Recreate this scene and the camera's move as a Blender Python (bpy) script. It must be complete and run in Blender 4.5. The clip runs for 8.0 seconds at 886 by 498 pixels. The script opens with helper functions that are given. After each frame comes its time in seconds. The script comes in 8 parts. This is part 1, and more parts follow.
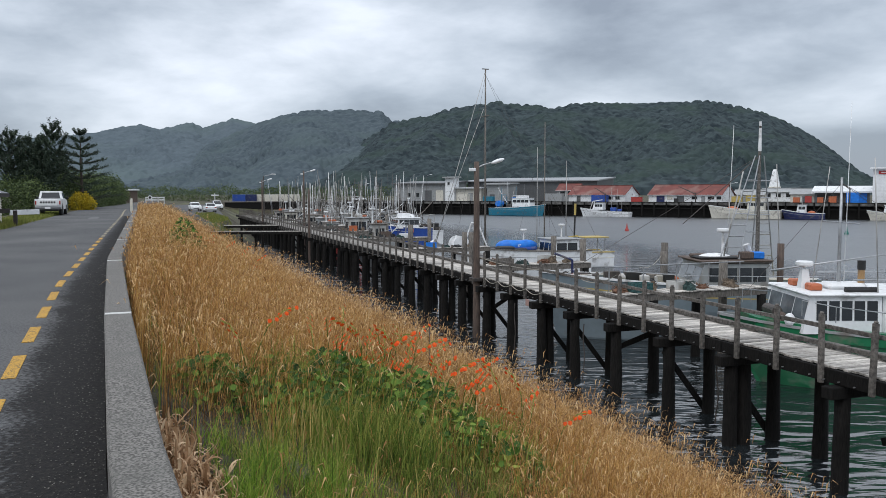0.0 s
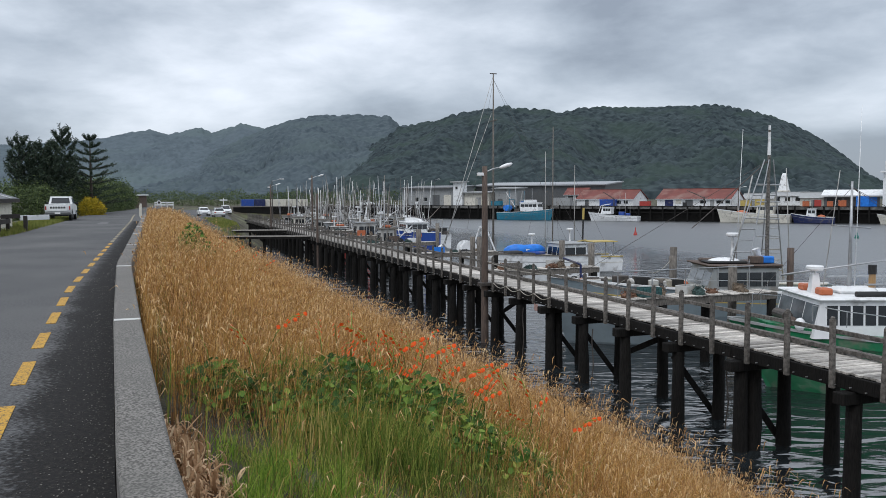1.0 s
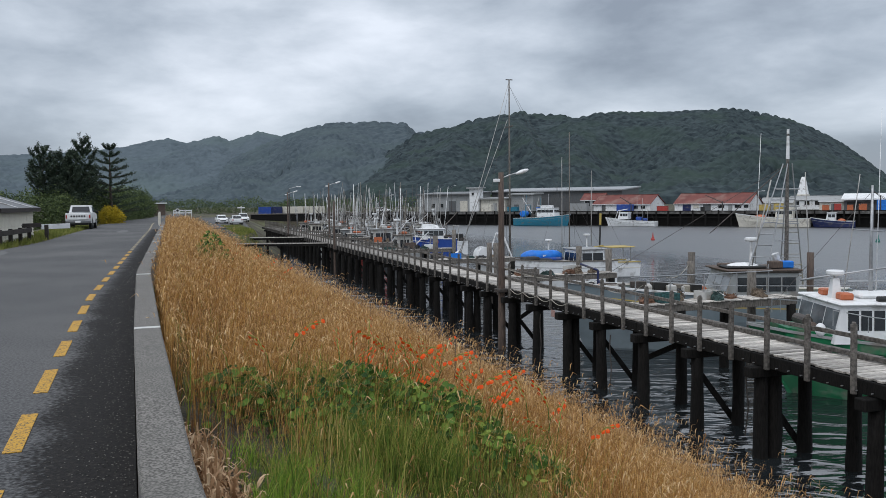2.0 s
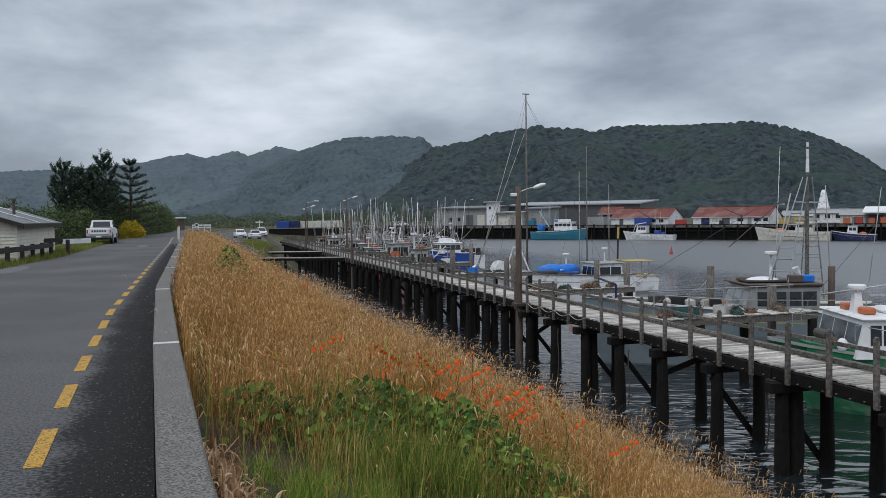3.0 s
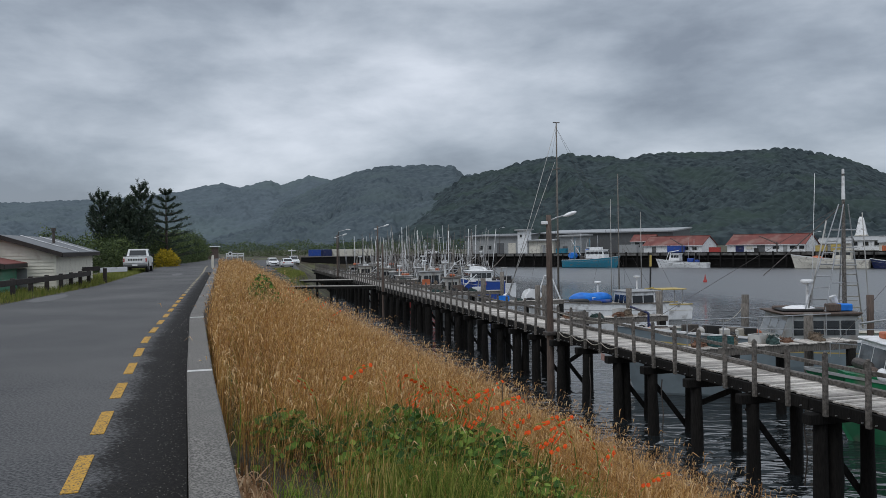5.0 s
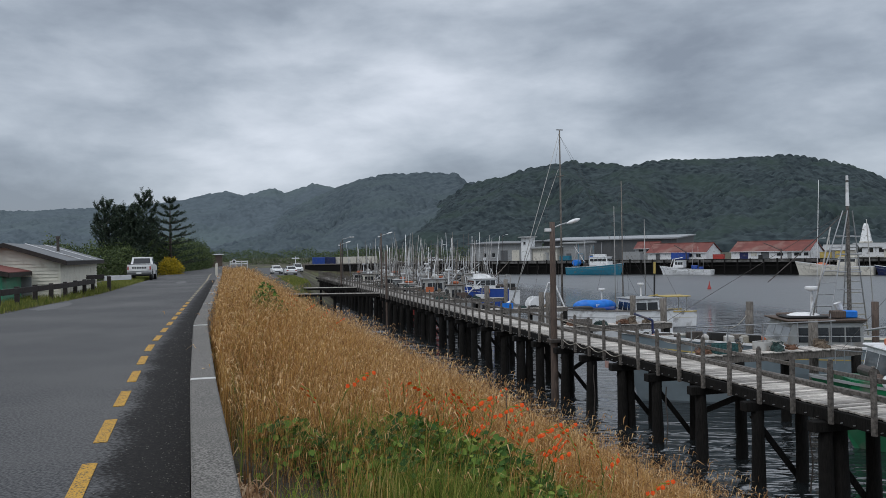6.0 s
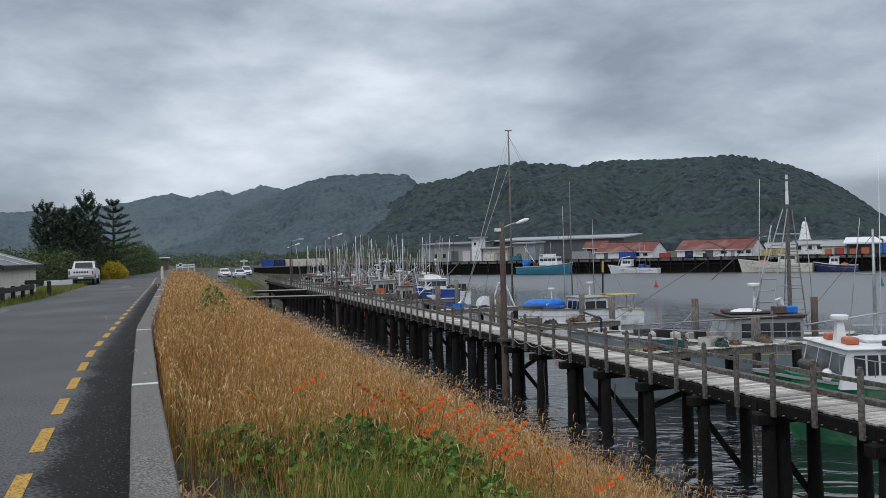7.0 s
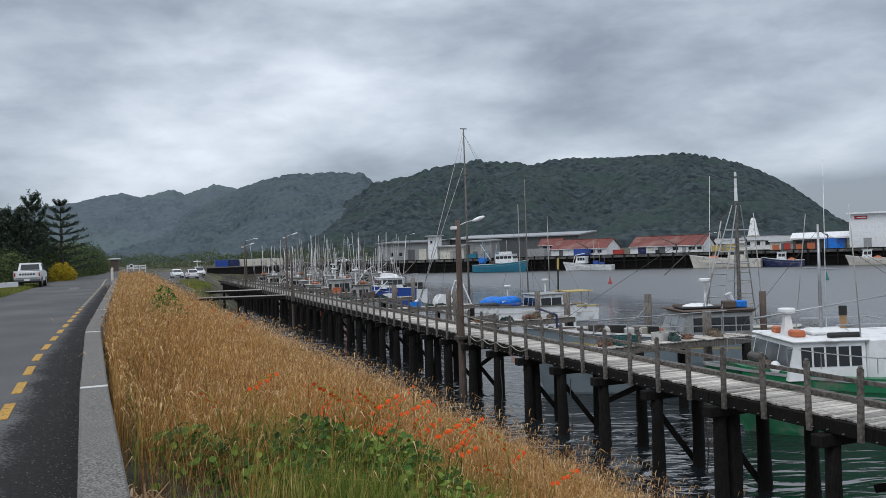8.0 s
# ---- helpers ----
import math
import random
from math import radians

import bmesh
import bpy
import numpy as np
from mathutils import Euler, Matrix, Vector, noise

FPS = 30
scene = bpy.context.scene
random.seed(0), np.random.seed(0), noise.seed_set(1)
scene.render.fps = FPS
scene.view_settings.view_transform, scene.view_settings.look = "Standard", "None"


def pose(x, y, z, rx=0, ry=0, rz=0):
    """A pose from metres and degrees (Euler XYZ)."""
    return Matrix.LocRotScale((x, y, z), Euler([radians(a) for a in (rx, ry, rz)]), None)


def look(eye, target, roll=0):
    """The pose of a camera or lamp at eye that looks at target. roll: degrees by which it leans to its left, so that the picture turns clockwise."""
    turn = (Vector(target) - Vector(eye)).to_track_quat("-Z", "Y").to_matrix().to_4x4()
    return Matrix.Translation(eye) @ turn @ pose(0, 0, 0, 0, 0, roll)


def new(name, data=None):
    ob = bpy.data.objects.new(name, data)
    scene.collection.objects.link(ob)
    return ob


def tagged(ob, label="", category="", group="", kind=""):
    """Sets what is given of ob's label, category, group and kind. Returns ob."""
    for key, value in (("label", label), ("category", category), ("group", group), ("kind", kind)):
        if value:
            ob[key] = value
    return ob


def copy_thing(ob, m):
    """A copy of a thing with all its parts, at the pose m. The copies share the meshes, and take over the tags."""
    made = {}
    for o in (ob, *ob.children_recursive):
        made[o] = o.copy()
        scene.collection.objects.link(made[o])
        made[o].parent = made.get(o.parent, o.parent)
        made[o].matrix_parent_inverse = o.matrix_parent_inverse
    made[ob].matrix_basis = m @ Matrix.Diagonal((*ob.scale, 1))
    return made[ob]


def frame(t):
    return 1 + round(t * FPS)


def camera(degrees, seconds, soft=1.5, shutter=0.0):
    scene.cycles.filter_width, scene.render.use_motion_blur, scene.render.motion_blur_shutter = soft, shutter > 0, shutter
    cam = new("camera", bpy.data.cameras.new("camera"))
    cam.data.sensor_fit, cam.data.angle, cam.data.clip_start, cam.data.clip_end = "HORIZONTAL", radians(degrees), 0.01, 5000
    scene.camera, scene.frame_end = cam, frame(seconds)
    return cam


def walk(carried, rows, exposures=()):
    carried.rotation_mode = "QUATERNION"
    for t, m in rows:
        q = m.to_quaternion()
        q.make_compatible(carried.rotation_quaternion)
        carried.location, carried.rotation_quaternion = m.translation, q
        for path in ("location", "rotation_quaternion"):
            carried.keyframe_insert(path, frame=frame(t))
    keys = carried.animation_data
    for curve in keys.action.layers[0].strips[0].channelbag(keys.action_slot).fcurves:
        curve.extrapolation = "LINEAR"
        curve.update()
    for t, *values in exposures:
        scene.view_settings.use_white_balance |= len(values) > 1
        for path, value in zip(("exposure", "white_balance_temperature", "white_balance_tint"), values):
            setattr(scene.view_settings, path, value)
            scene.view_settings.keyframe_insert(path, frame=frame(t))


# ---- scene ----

# camera and walk: a person standing by the kerb wall turns and tilts
cam = camera(58.0, 8.0, soft=0.5)
EYE_Z = 1.7
PATH = [
    (0.0, -0.028, 0.051, 1.657, 0.036, -4.118, 0.117), (0.5, -0.018, 0.069, 1.652, 0.372, -3.885, 0.100), (1.0, -0.036, 0.074, 1.670, 0.603, -3.801, 0.224),
    (1.5, -0.038, 0.062, 1.676, 1.172, -3.715, 0.450), (3.0, -0.036, 0.049, 1.698, 2.996, -2.336, 0.732), (3.5, -0.024, 0.033, 1.701, 3.705, -1.984, 0.795),
    (4.0, -0.020, 0.005, 1.703, 4.268, -1.406, 0.779), (4.5, -0.017, -0.010, 1.710, 4.837, -0.780, 0.767), (6.0, -0.010, -0.008, 1.710, 5.474, 0.246, 0.953),
    (6.5, 0.002, 0.020, 1.704, 5.096, 0.344, 1.200), (7.0, 0.012, 0.050, 1.690, 1.953, 0.250, 1.500), (7.5, 0.016, 0.056, 1.683, -0.051, 0.136, 1.718),
    (8.0, 0.024, 0.058, 1.677, -1.172, 0.043, 1.976),
]
walk(cam, [(t, pose(x, y, z, 90 + p, r, yaw)) for t, x, y, z, yaw, p, r in PATH],
     [(0.0, 0.10, 6230, 10), (1.5, 0.03, 6230, 10), (3.0, -0.23, 6190, 10), (4.5, -0.33, 6190, 10), (6.5, -0.24, 6200, 10), (8.0, -0.08, 6200, 10)])

# world: an overcast sky of layered cloud
world = bpy.data.worlds.new("overcast_sky")
scene.world = world
world.use_nodes = True


def build_world():
    nt = world.node_tree
    nt.nodes.clear()
    N, L = nt.nodes.new, nt.links.new
    out, bg = N("ShaderNodeOutputWorld"), N("ShaderNodeBackground")
    tc = N("ShaderNodeTexCoord")
    # flattened banks of cloud: broad masses, broken by smaller billows
    mp = N("ShaderNodeMapping")
    mp.inputs["Location"].default_value = CLOUD_SHIFT
    mp.inputs["Scale"].default_value = (1.0, 1.0, 2.7)
    L(tc.outputs["Generated"], mp.inputs[0])
    big, small = N("ShaderNodeTexNoise"), N("ShaderNodeTexNoise")
    for n, scale, detail, rough, bend in ((big, 2.3, 3, 0.4, 0.1), (small, 6.5, 9, 0.55, 0.15)):
        n.inputs["Scale"].default_value, n.inputs["Detail"].default_value = scale, detail
        n.inputs["Roughness"].default_value, n.inputs["Distortion"].default_value = rough, bend
        L(mp.outputs[0], n.inputs["Vector"])
    both = N("ShaderNodeMix")
    both.inputs[0].default_value = 0.34
    L(big.outputs["Fac"], both.inputs[2]); L(small.outputs["Fac"], both.inputs[3])
    ramp = N("ShaderNodeValToRGB")
    el = ramp.color_ramp.elements
    el[0].position, el[0].color = 0.37, (0.29, 0.325, 0.375, 1)
    el[1].position, el[1].color = 0.64, (0.85, 0.885, 0.94, 1)
    e = el.new(0.45); e.color = (0.42, 0.465, 0.52, 1)
    e = el.new(0.535); e.color = (0.60, 0.645, 0.70, 1)
    sep, rise = N("ShaderNodeSeparateXYZ"), N("ShaderNodeMath")
    L(tc.outputs["Generated"], sep.inputs[0])
    rise.operation = "MULTIPLY_ADD"; rise.inputs[1].default_value, rise.inputs[2].default_value = 0.80, -0.162
    L(sep.outputs[2], rise.inputs[0])
    total = N("ShaderNodeMath"); total.operation = "ADD"
    L(both.outputs[0], total.inputs[0]); L(rise.outputs[0], total.inputs[1])
    L(total.outputs[0], ramp.inputs[0])
    sky = N("ShaderNodeTexSky")
    sky.sky_type, sky.sun_disc = "NISHITA", False
    sky.sun_elevation, sky.sun_rotation = radians(58), radians(209)
    mixs = N("ShaderNodeMix"); mixs.data_type = "RGBA"; mixs.blend_type = "ADD"
    mixs.inputs[0].default_value = 0.012
    L(ramp.outputs[0], mixs.inputs[6]); L(sky.outputs[0], mixs.inputs[7])
    L(mixs.outputs[2], bg.inputs["Color"])
    bg.inputs["Strength"].default_value = 0.97
    L(bg.outputs[0], out.inputs[0])


CLOUD_SHIFT = (5.3, 2.2, 0.35)
build_world()
sun = new("sun", bpy.data.lights.new("sun", "SUN"))
sun.data.energy, sun.data.angle, sun.data.color = 1.25, radians(35), (1.0, 0.97, 0.93)
sun.matrix_world = look((-30, -55, 100), (0, 0, 0))


# materials
def material(name, color, rough=0.8, metal=0.0, color2=None, scale=4.0, detail=6.0, bump=0.0, bump_scale=None,
             stretch=(1, 1, 1), low=0.35, high=0.65, island=0.0, rand=0.0, stain=None, stain_scale=0.5, stain_at=(0.5, 0.7), spec=0.5):
    """A surface with two tones mixed by fine noise, larger stains and relief."""
    m = bpy.data.materials.new(name)
    m.use_nodes = True
    nt = m.node_tree
    N, L = nt.nodes.new, nt.links.new
    b = nt.nodes["Principled BSDF"]
    b.inputs["Roughness"].default_value, b.inputs["Metallic"].default_value = rough, metal
    b.inputs["Specular IOR Level"].default_value = spec
    tc, mp = N("ShaderNodeTexCoord"), N("ShaderNodeMapping")
    mp.inputs["Scale"].default_value = stretch
    L(tc.outputs["Object"], mp.inputs[0])
    color2 = color2 or tuple(c * 0.75 for c in color)
    no = N("ShaderNodeTexNoise")
    no.inputs["Scale"].default_value, no.inputs["Detail"].default_value = scale, detail
    L(mp.outputs[0], no.inputs["Vector"])
    ramp = N("ShaderNodeValToRGB")
    ramp.color_ramp.elements[0].position, ramp.color_ramp.elements[1].position = low, high
    ramp.color_ramp.elements[0].color, ramp.color_ramp.elements[1].color = (*color2, 1), (*color, 1)
    L(no.outputs["Fac"], ramp.inputs[0])
    col = ramp.outputs[0]
    if stain:
        n2 = N("ShaderNodeTexNoise")
        n2.inputs["Scale"].default_value, n2.inputs["Detail"].default_value = stain_scale, 5
        L(tc.outputs["Object"], n2.inputs["Vector"])
        mr = N("ShaderNodeMapRange")
        mr.inputs[1].default_value, mr.inputs[2].default_value = stain_at
        L(n2.outputs["Fac"], mr.inputs[0])
        mx = N("ShaderNodeMix"); mx.data_type = "RGBA"
        L(mr.outputs[0], mx.inputs[0]); L(col, mx.inputs[6])
        mx.inputs[7].default_value = (*stain, 1)
        col = mx.outputs[2]
    for amount, node, socket in ((island, "ShaderNodeNewGeometry", "Random Per Island"), (rand, "ShaderNodeObjectInfo", "Random")):
        if amount:
            g = N(node)
            mr = N("ShaderNodeMapRange")
            mr.inputs[3].default_value, mr.inputs[4].default_value = 1 - amount, 1 + amount
            L(g.outputs[socket], mr.inputs[0])
            hs = N("ShaderNodeHueSaturation")
            L(mr.outputs[0], hs.inputs["Value"]); L(col, hs.inputs["Color"])
            col = hs.outputs[0]
    L(col, b.inputs["Base Color"])
    if bump:
        bn = N("ShaderNodeTexNoise")
        bn.inputs["Scale"].default_value, bn.inputs["Detail"].default_value = bump_scale or scale * 2, 5
        L(mp.outputs[0], bn.inputs["Vector"])
        bp = N("ShaderNodeBump")
        bp.inputs["Strength"].default_value, bp.inputs["Distance"].default_value = 0.7, bump
        L(bn.outputs["Fac"], bp.inputs["Height"]); L(bp.outputs[0], b.inputs["Normal"])
    return m


def paint(name, color, rough=0.45, dirt=(0.16, 0.14, 0.12), amount=(0.56, 0.78)):
    return material(name, color, rough, color2=tuple(c * 0.88 for c in color), scale=3, stain=dirt, stain_scale=1.6, stain_at=amount, bump=0.002, bump_scale=12)


def water_material():
    m = bpy.data.materials.new("harbour_water")
    m.use_nodes = True
    nt = m.node_tree
    N, L = nt.nodes.new, nt.links.new
    b = nt.nodes["Principled BSDF"]
    b.inputs["Base Color"].default_value = (0.016, 0.020, 0.022, 1)
    b.inputs["Roughness"].default_value, b.inputs["IOR"].default_value = 0.06, 2.9
    tc = N("ShaderNodeTexCoord")
    mp = N("ShaderNodeMapping"); mp.inputs["Rotation"].default_value = (0, 0, 0.35); mp.inputs["Scale"].default_value = (0.4, 1.0, 1.0)
    L(tc.outputs["Object"], mp.inputs[0])
    n1 = N("ShaderNodeTexNoise"); n1.inputs["Scale"].default_value = 1.15; n1.inputs["Detail"].default_value = 2; n1.inputs["Distortion"].default_value = 0.8
    n2 = N("ShaderNodeTexNoise"); n2.inputs["Scale"].default_value = 3.2; n2.inputs["Detail"].default_value = 3
    n3 = N("ShaderNodeTexNoise"); n3.inputs["Scale"].default_value = 0.035; n3.inputs["Detail"].default_value = 3
    for n in (n1, n2):
        L(mp.outputs[0], n.inputs["Vector"])
    L(tc.outputs["Object"], n3.inputs["Vector"])
    gust = N("ShaderNodeMapRange"); gust.inputs[1].default_value, gust.inputs[2].default_value = 0.42, 0.62
    gust.inputs[3].default_value, gust.inputs[4].default_value = 0.12, 0.6
    L(n3.outputs["Fac"], gust.inputs[0])
    mul = N("ShaderNodeMath"); mul.operation = "MULTIPLY"
    L(n2.outputs["Fac"], mul.inputs[0]); L(gust.outputs[0], mul.inputs[1])
    # wind ruffles the open water more than the lee of the pier
    sep, lee = N("ShaderNodeVectorMath"), N("ShaderNodeMapRange")
    sep.operation = "DOT_PRODUCT"; sep.inputs[1].default_value = (0.9386, 0.345, 0)
    L(tc.outputs["Object"], sep.inputs[0])
    lee.inputs[1].default_value, lee.inputs[2].default_value = 20, 34
    lee.inputs[3].default_value, lee.inputs[4].default_value = 0.45, 2.4
    L(sep.outputs["Value"], lee.inputs[0])
    rgh = N("ShaderNodeMapRange")
    rgh.inputs[1].default_value, rgh.inputs[2].default_value, rgh.inputs[3].default_value, rgh.inputs[4].default_value = 44, 60, 0.03, 0.34
    L(sep.outputs["Value"], rgh.inputs[0]); L(rgh.outputs[0], b.inputs["Roughness"])
    open_w = N("ShaderNodeMath"); open_w.operation = "MULTIPLY"
    L(gust.outputs[0], open_w.inputs[0]); L(lee.outputs[0], open_w.inputs[1])
    L(open_w.outputs[0], mul.inputs[1])
    add = N("ShaderNodeMath"); add.operation = "ADD"
    L(n1.outputs["Fac"], add.inputs[0]); L(mul.outputs[0], add.inputs[1])
    bp = N("ShaderNodeBump"); bp.inputs["Strength"].default_value, bp.inputs["Distance"].default_value = 1.0, 0.34
    calm = N("ShaderNodeMapRange")
    calm.inputs[1].default_value, calm.inputs[2].default_value, calm.inputs[3].default_value, calm.inputs[4].default_value = 46, 52, 1.0, 0.3
    L(sep.outputs["Value"], calm.inputs[0]); L(calm.outputs[0], bp.inputs["Strength"])
    L(add.outputs[0], bp.inputs["Height"]); L(bp.outputs[0], b.inputs["Normal"])
    return m


M = {}
M["asphalt"] = material("asphalt", (0.122, 0.123, 0.125), 0.88, spec=0.25, color2=(0.040, 0.041, 0.043), scale=38, detail=9, bump=0.008, bump_scale=90, stain=(0.13, 0.129, 0.127), stain_scale=0.3, stain_at=(0.42, 0.8), low=0.4, high=0.6)
M["yellow_line"] = material("yellow_road_paint", (0.52, 0.29, 0.03), 0.75, color2=(0.10, 0.075, 0.04), scale=55, detail=10, low=0.38, high=0.5, bump=0.004)
M["concrete"] = material("weathered_concrete", (0.225, 0.213, 0.194), 0.9, color2=(0.055, 0.052, 0.046), scale=75, detail=10, low=0.4, high=0.6, bump=0.0015, bump_scale=80, stain=(0.10, 0.098, 0.088), stain_scale=1.1, stain_at=(0.5, 0.75))
M["mortar"] = material("pale_mortar", (0.6, 0.6, 0.58), 0.9, scale=40, bump=0.004)
M["soil"] = material("bank_soil", (0.062, 0.048, 0.030), 0.95, color2=(0.02, 0.017, 0.012), scale=3, detail=9, bump=0.05, bump_scale=8, stain=(0.10, 0.105, 0.05), stain_scale=0.3, stain_at=(0.45, 0.65))
M["deck"] = material("weathered_deck_timber", (0.53, 0.50, 0.455), 0.85, color2=(0.25, 0.23, 0.205), scale=3, detail=8, stretch=(2, 14, 6), bump=0.008, rand=0.5, island=0.0)
M["rail"] = material("grey_rail_timber", (0.19, 0.175, 0.158), 0.88, color2=(0.06, 0.055, 0.049), scale=4, detail=8, stretch=(3, 3, 3), bump=0.008, rand=0.15, stain=(0.06, 0.055, 0.045), stain_scale=2, stain_at=(0.55, 0.75))
M["pile"] = material("tarred_pile_timber", (0.013, 0.012, 0.011), 0.9, spec=0.2, color2=(0.005, 0.0048, 0.0045), scale=5, detail=8, stretch=(6, 6, 1), bump=0.02, rand=0.2)
M["pole"] = material("brown_pole_timber", (0.135, 0.098, 0.078), 0.85, color2=(0.062, 0.047, 0.04), scale=5, detail=8, stretch=(8, 8, 0.6), bump=0.01)
M["grey_wood"] = material("silvery_pile_timber", (0.22, 0.20, 0.175), 0.9, color2=(0.09, 0.08, 0.07), scale=5, stretch=(6, 6, 1), bump=0.015, rand=0.2)
M["dark_wood"] = material("dark_stained_timber", (0.035, 0.028, 0.024), 0.8, color2=(0.02, 0.016, 0.014), scale=6, bump=0.005)
M["white_paint"] = paint("white_paint", (0.80, 0.81, 0.81))
M["clean_white"] = paint("clean_white_paint", (0.8, 0.81, 0.82), 0.45, (0.55, 0.55, 0.54), (0.5, 0.9))
M["funnel_tan"] = paint("tan_funnel_paint", (0.36, 0.22, 0.10))
M["board_paint"] = paint("cream_board_paint", (0.74, 0.71, 0.60), 0.6, (0.30, 0.20, 0.13), (0.62, 0.85))
M["cream_paint"] = paint("cream_paint", (0.64, 0.61, 0.53))
M["grey_paint"] = paint("grey_paint", (0.30, 0.31, 0.31))
M["dark_grey"] = paint("dark_grey_paint", (0.10, 0.105, 0.11))
M["black"] = material("black_rubber", (0.018, 0.018, 0.018), 0.6, bump=0.002)
M["red_roof"] = material("red_roof_iron", (0.20, 0.066, 0.054), 0.75, color2=(0.14, 0.05, 0.043), scale=0.6, stretch=(1, 1, 1), stain=(0.22, 0.135, 0.115), stain_scale=0.3, spec=0.3)
M["green_hull"] = paint("green_hull_paint", (0.008, 0.14, 0.055), 0.35)
M["blue_hull"] = paint("blue_hull_paint", (0.02, 0.07, 0.33), 0.35)
M["navy"] = paint("navy_hull_paint", (0.015, 0.025, 0.10), 0.35)
M["teal"] = paint("teal_hull_paint", (0.015, 0.17, 0.26), 0.35)
M["tarp"] = material("blue_cover_fabric", (0.014, 0.21, 0.74), 0.5, color2=(0.01, 0.14, 0.55), scale=3, bump=0.03, bump_scale=3)
M["orange"] = material("orange_plastic", (0.50, 0.14, 0.055), 0.5, scale=3)
M["red"] = material("red_plastic", (0.40, 0.045, 0.035), 0.55, scale=3)
M["yellow"] = paint("yellow_paint", (0.48, 0.36, 0.10), 0.55)
M["glass"] = material("dark_window_glass", (0.02, 0.024, 0.028), 0.05, spec=0.8, scale=1)
# windscreens: mirrored sky and bright interior put into a paler base colour
M["pale_glass"] = material("sky_tinted_window_glass", (0.17, 0.19, 0.205), 0.06, spec=0.9, color2=(0.08, 0.09, 0.10), scale=1.4)
M["steel"] = material("galvanised_steel", (0.42, 0.43, 0.44), 0.45, metal=0.7, scale=6)
M["spar"] = material("white_spar_paint", (0.46, 0.45, 0.43), 0.5, color2=(0.22, 0.215, 0.2), scale=2, stretch=(4, 4, 0.6))
M["dark_steel"] = material("dark_rusty_steel", (0.10, 0.085, 0.075), 0.6, metal=0.3, color2=(0.05, 0.045, 0.042), scale=6)
M["rope"] = material("pale_rope", (0.38, 0.36, 0.31), 0.95, scale=30)
M["water"] = water_material()
# hill colours hold painted haze: paler and bluer with each farther ridge
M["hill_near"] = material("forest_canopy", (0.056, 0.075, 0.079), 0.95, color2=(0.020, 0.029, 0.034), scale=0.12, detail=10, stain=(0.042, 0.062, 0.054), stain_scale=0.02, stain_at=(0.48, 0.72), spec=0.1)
M["hill_mid"] = material("haze_tinted_mid_canopy", (0.086, 0.110, 0.123), 0.95, color2=(0.056, 0.074, 0.087), scale=0.11, detail=9, stain=(0.084, 0.110, 0.116), stain_scale=0.015, stain_at=(0.48, 0.72), spec=0.08)
M["hill_far"] = material("haze_tinted_far_canopy", (0.108, 0.135, 0.153), 1.0, color2=(0.084, 0.107, 0.123), scale=0.07, detail=8, stain=(0.112, 0.146, 0.148), stain_scale=0.004, spec=0.05)
M["plate"] = material("sign_red", (0.45, 0.03, 0.03), 0.5)


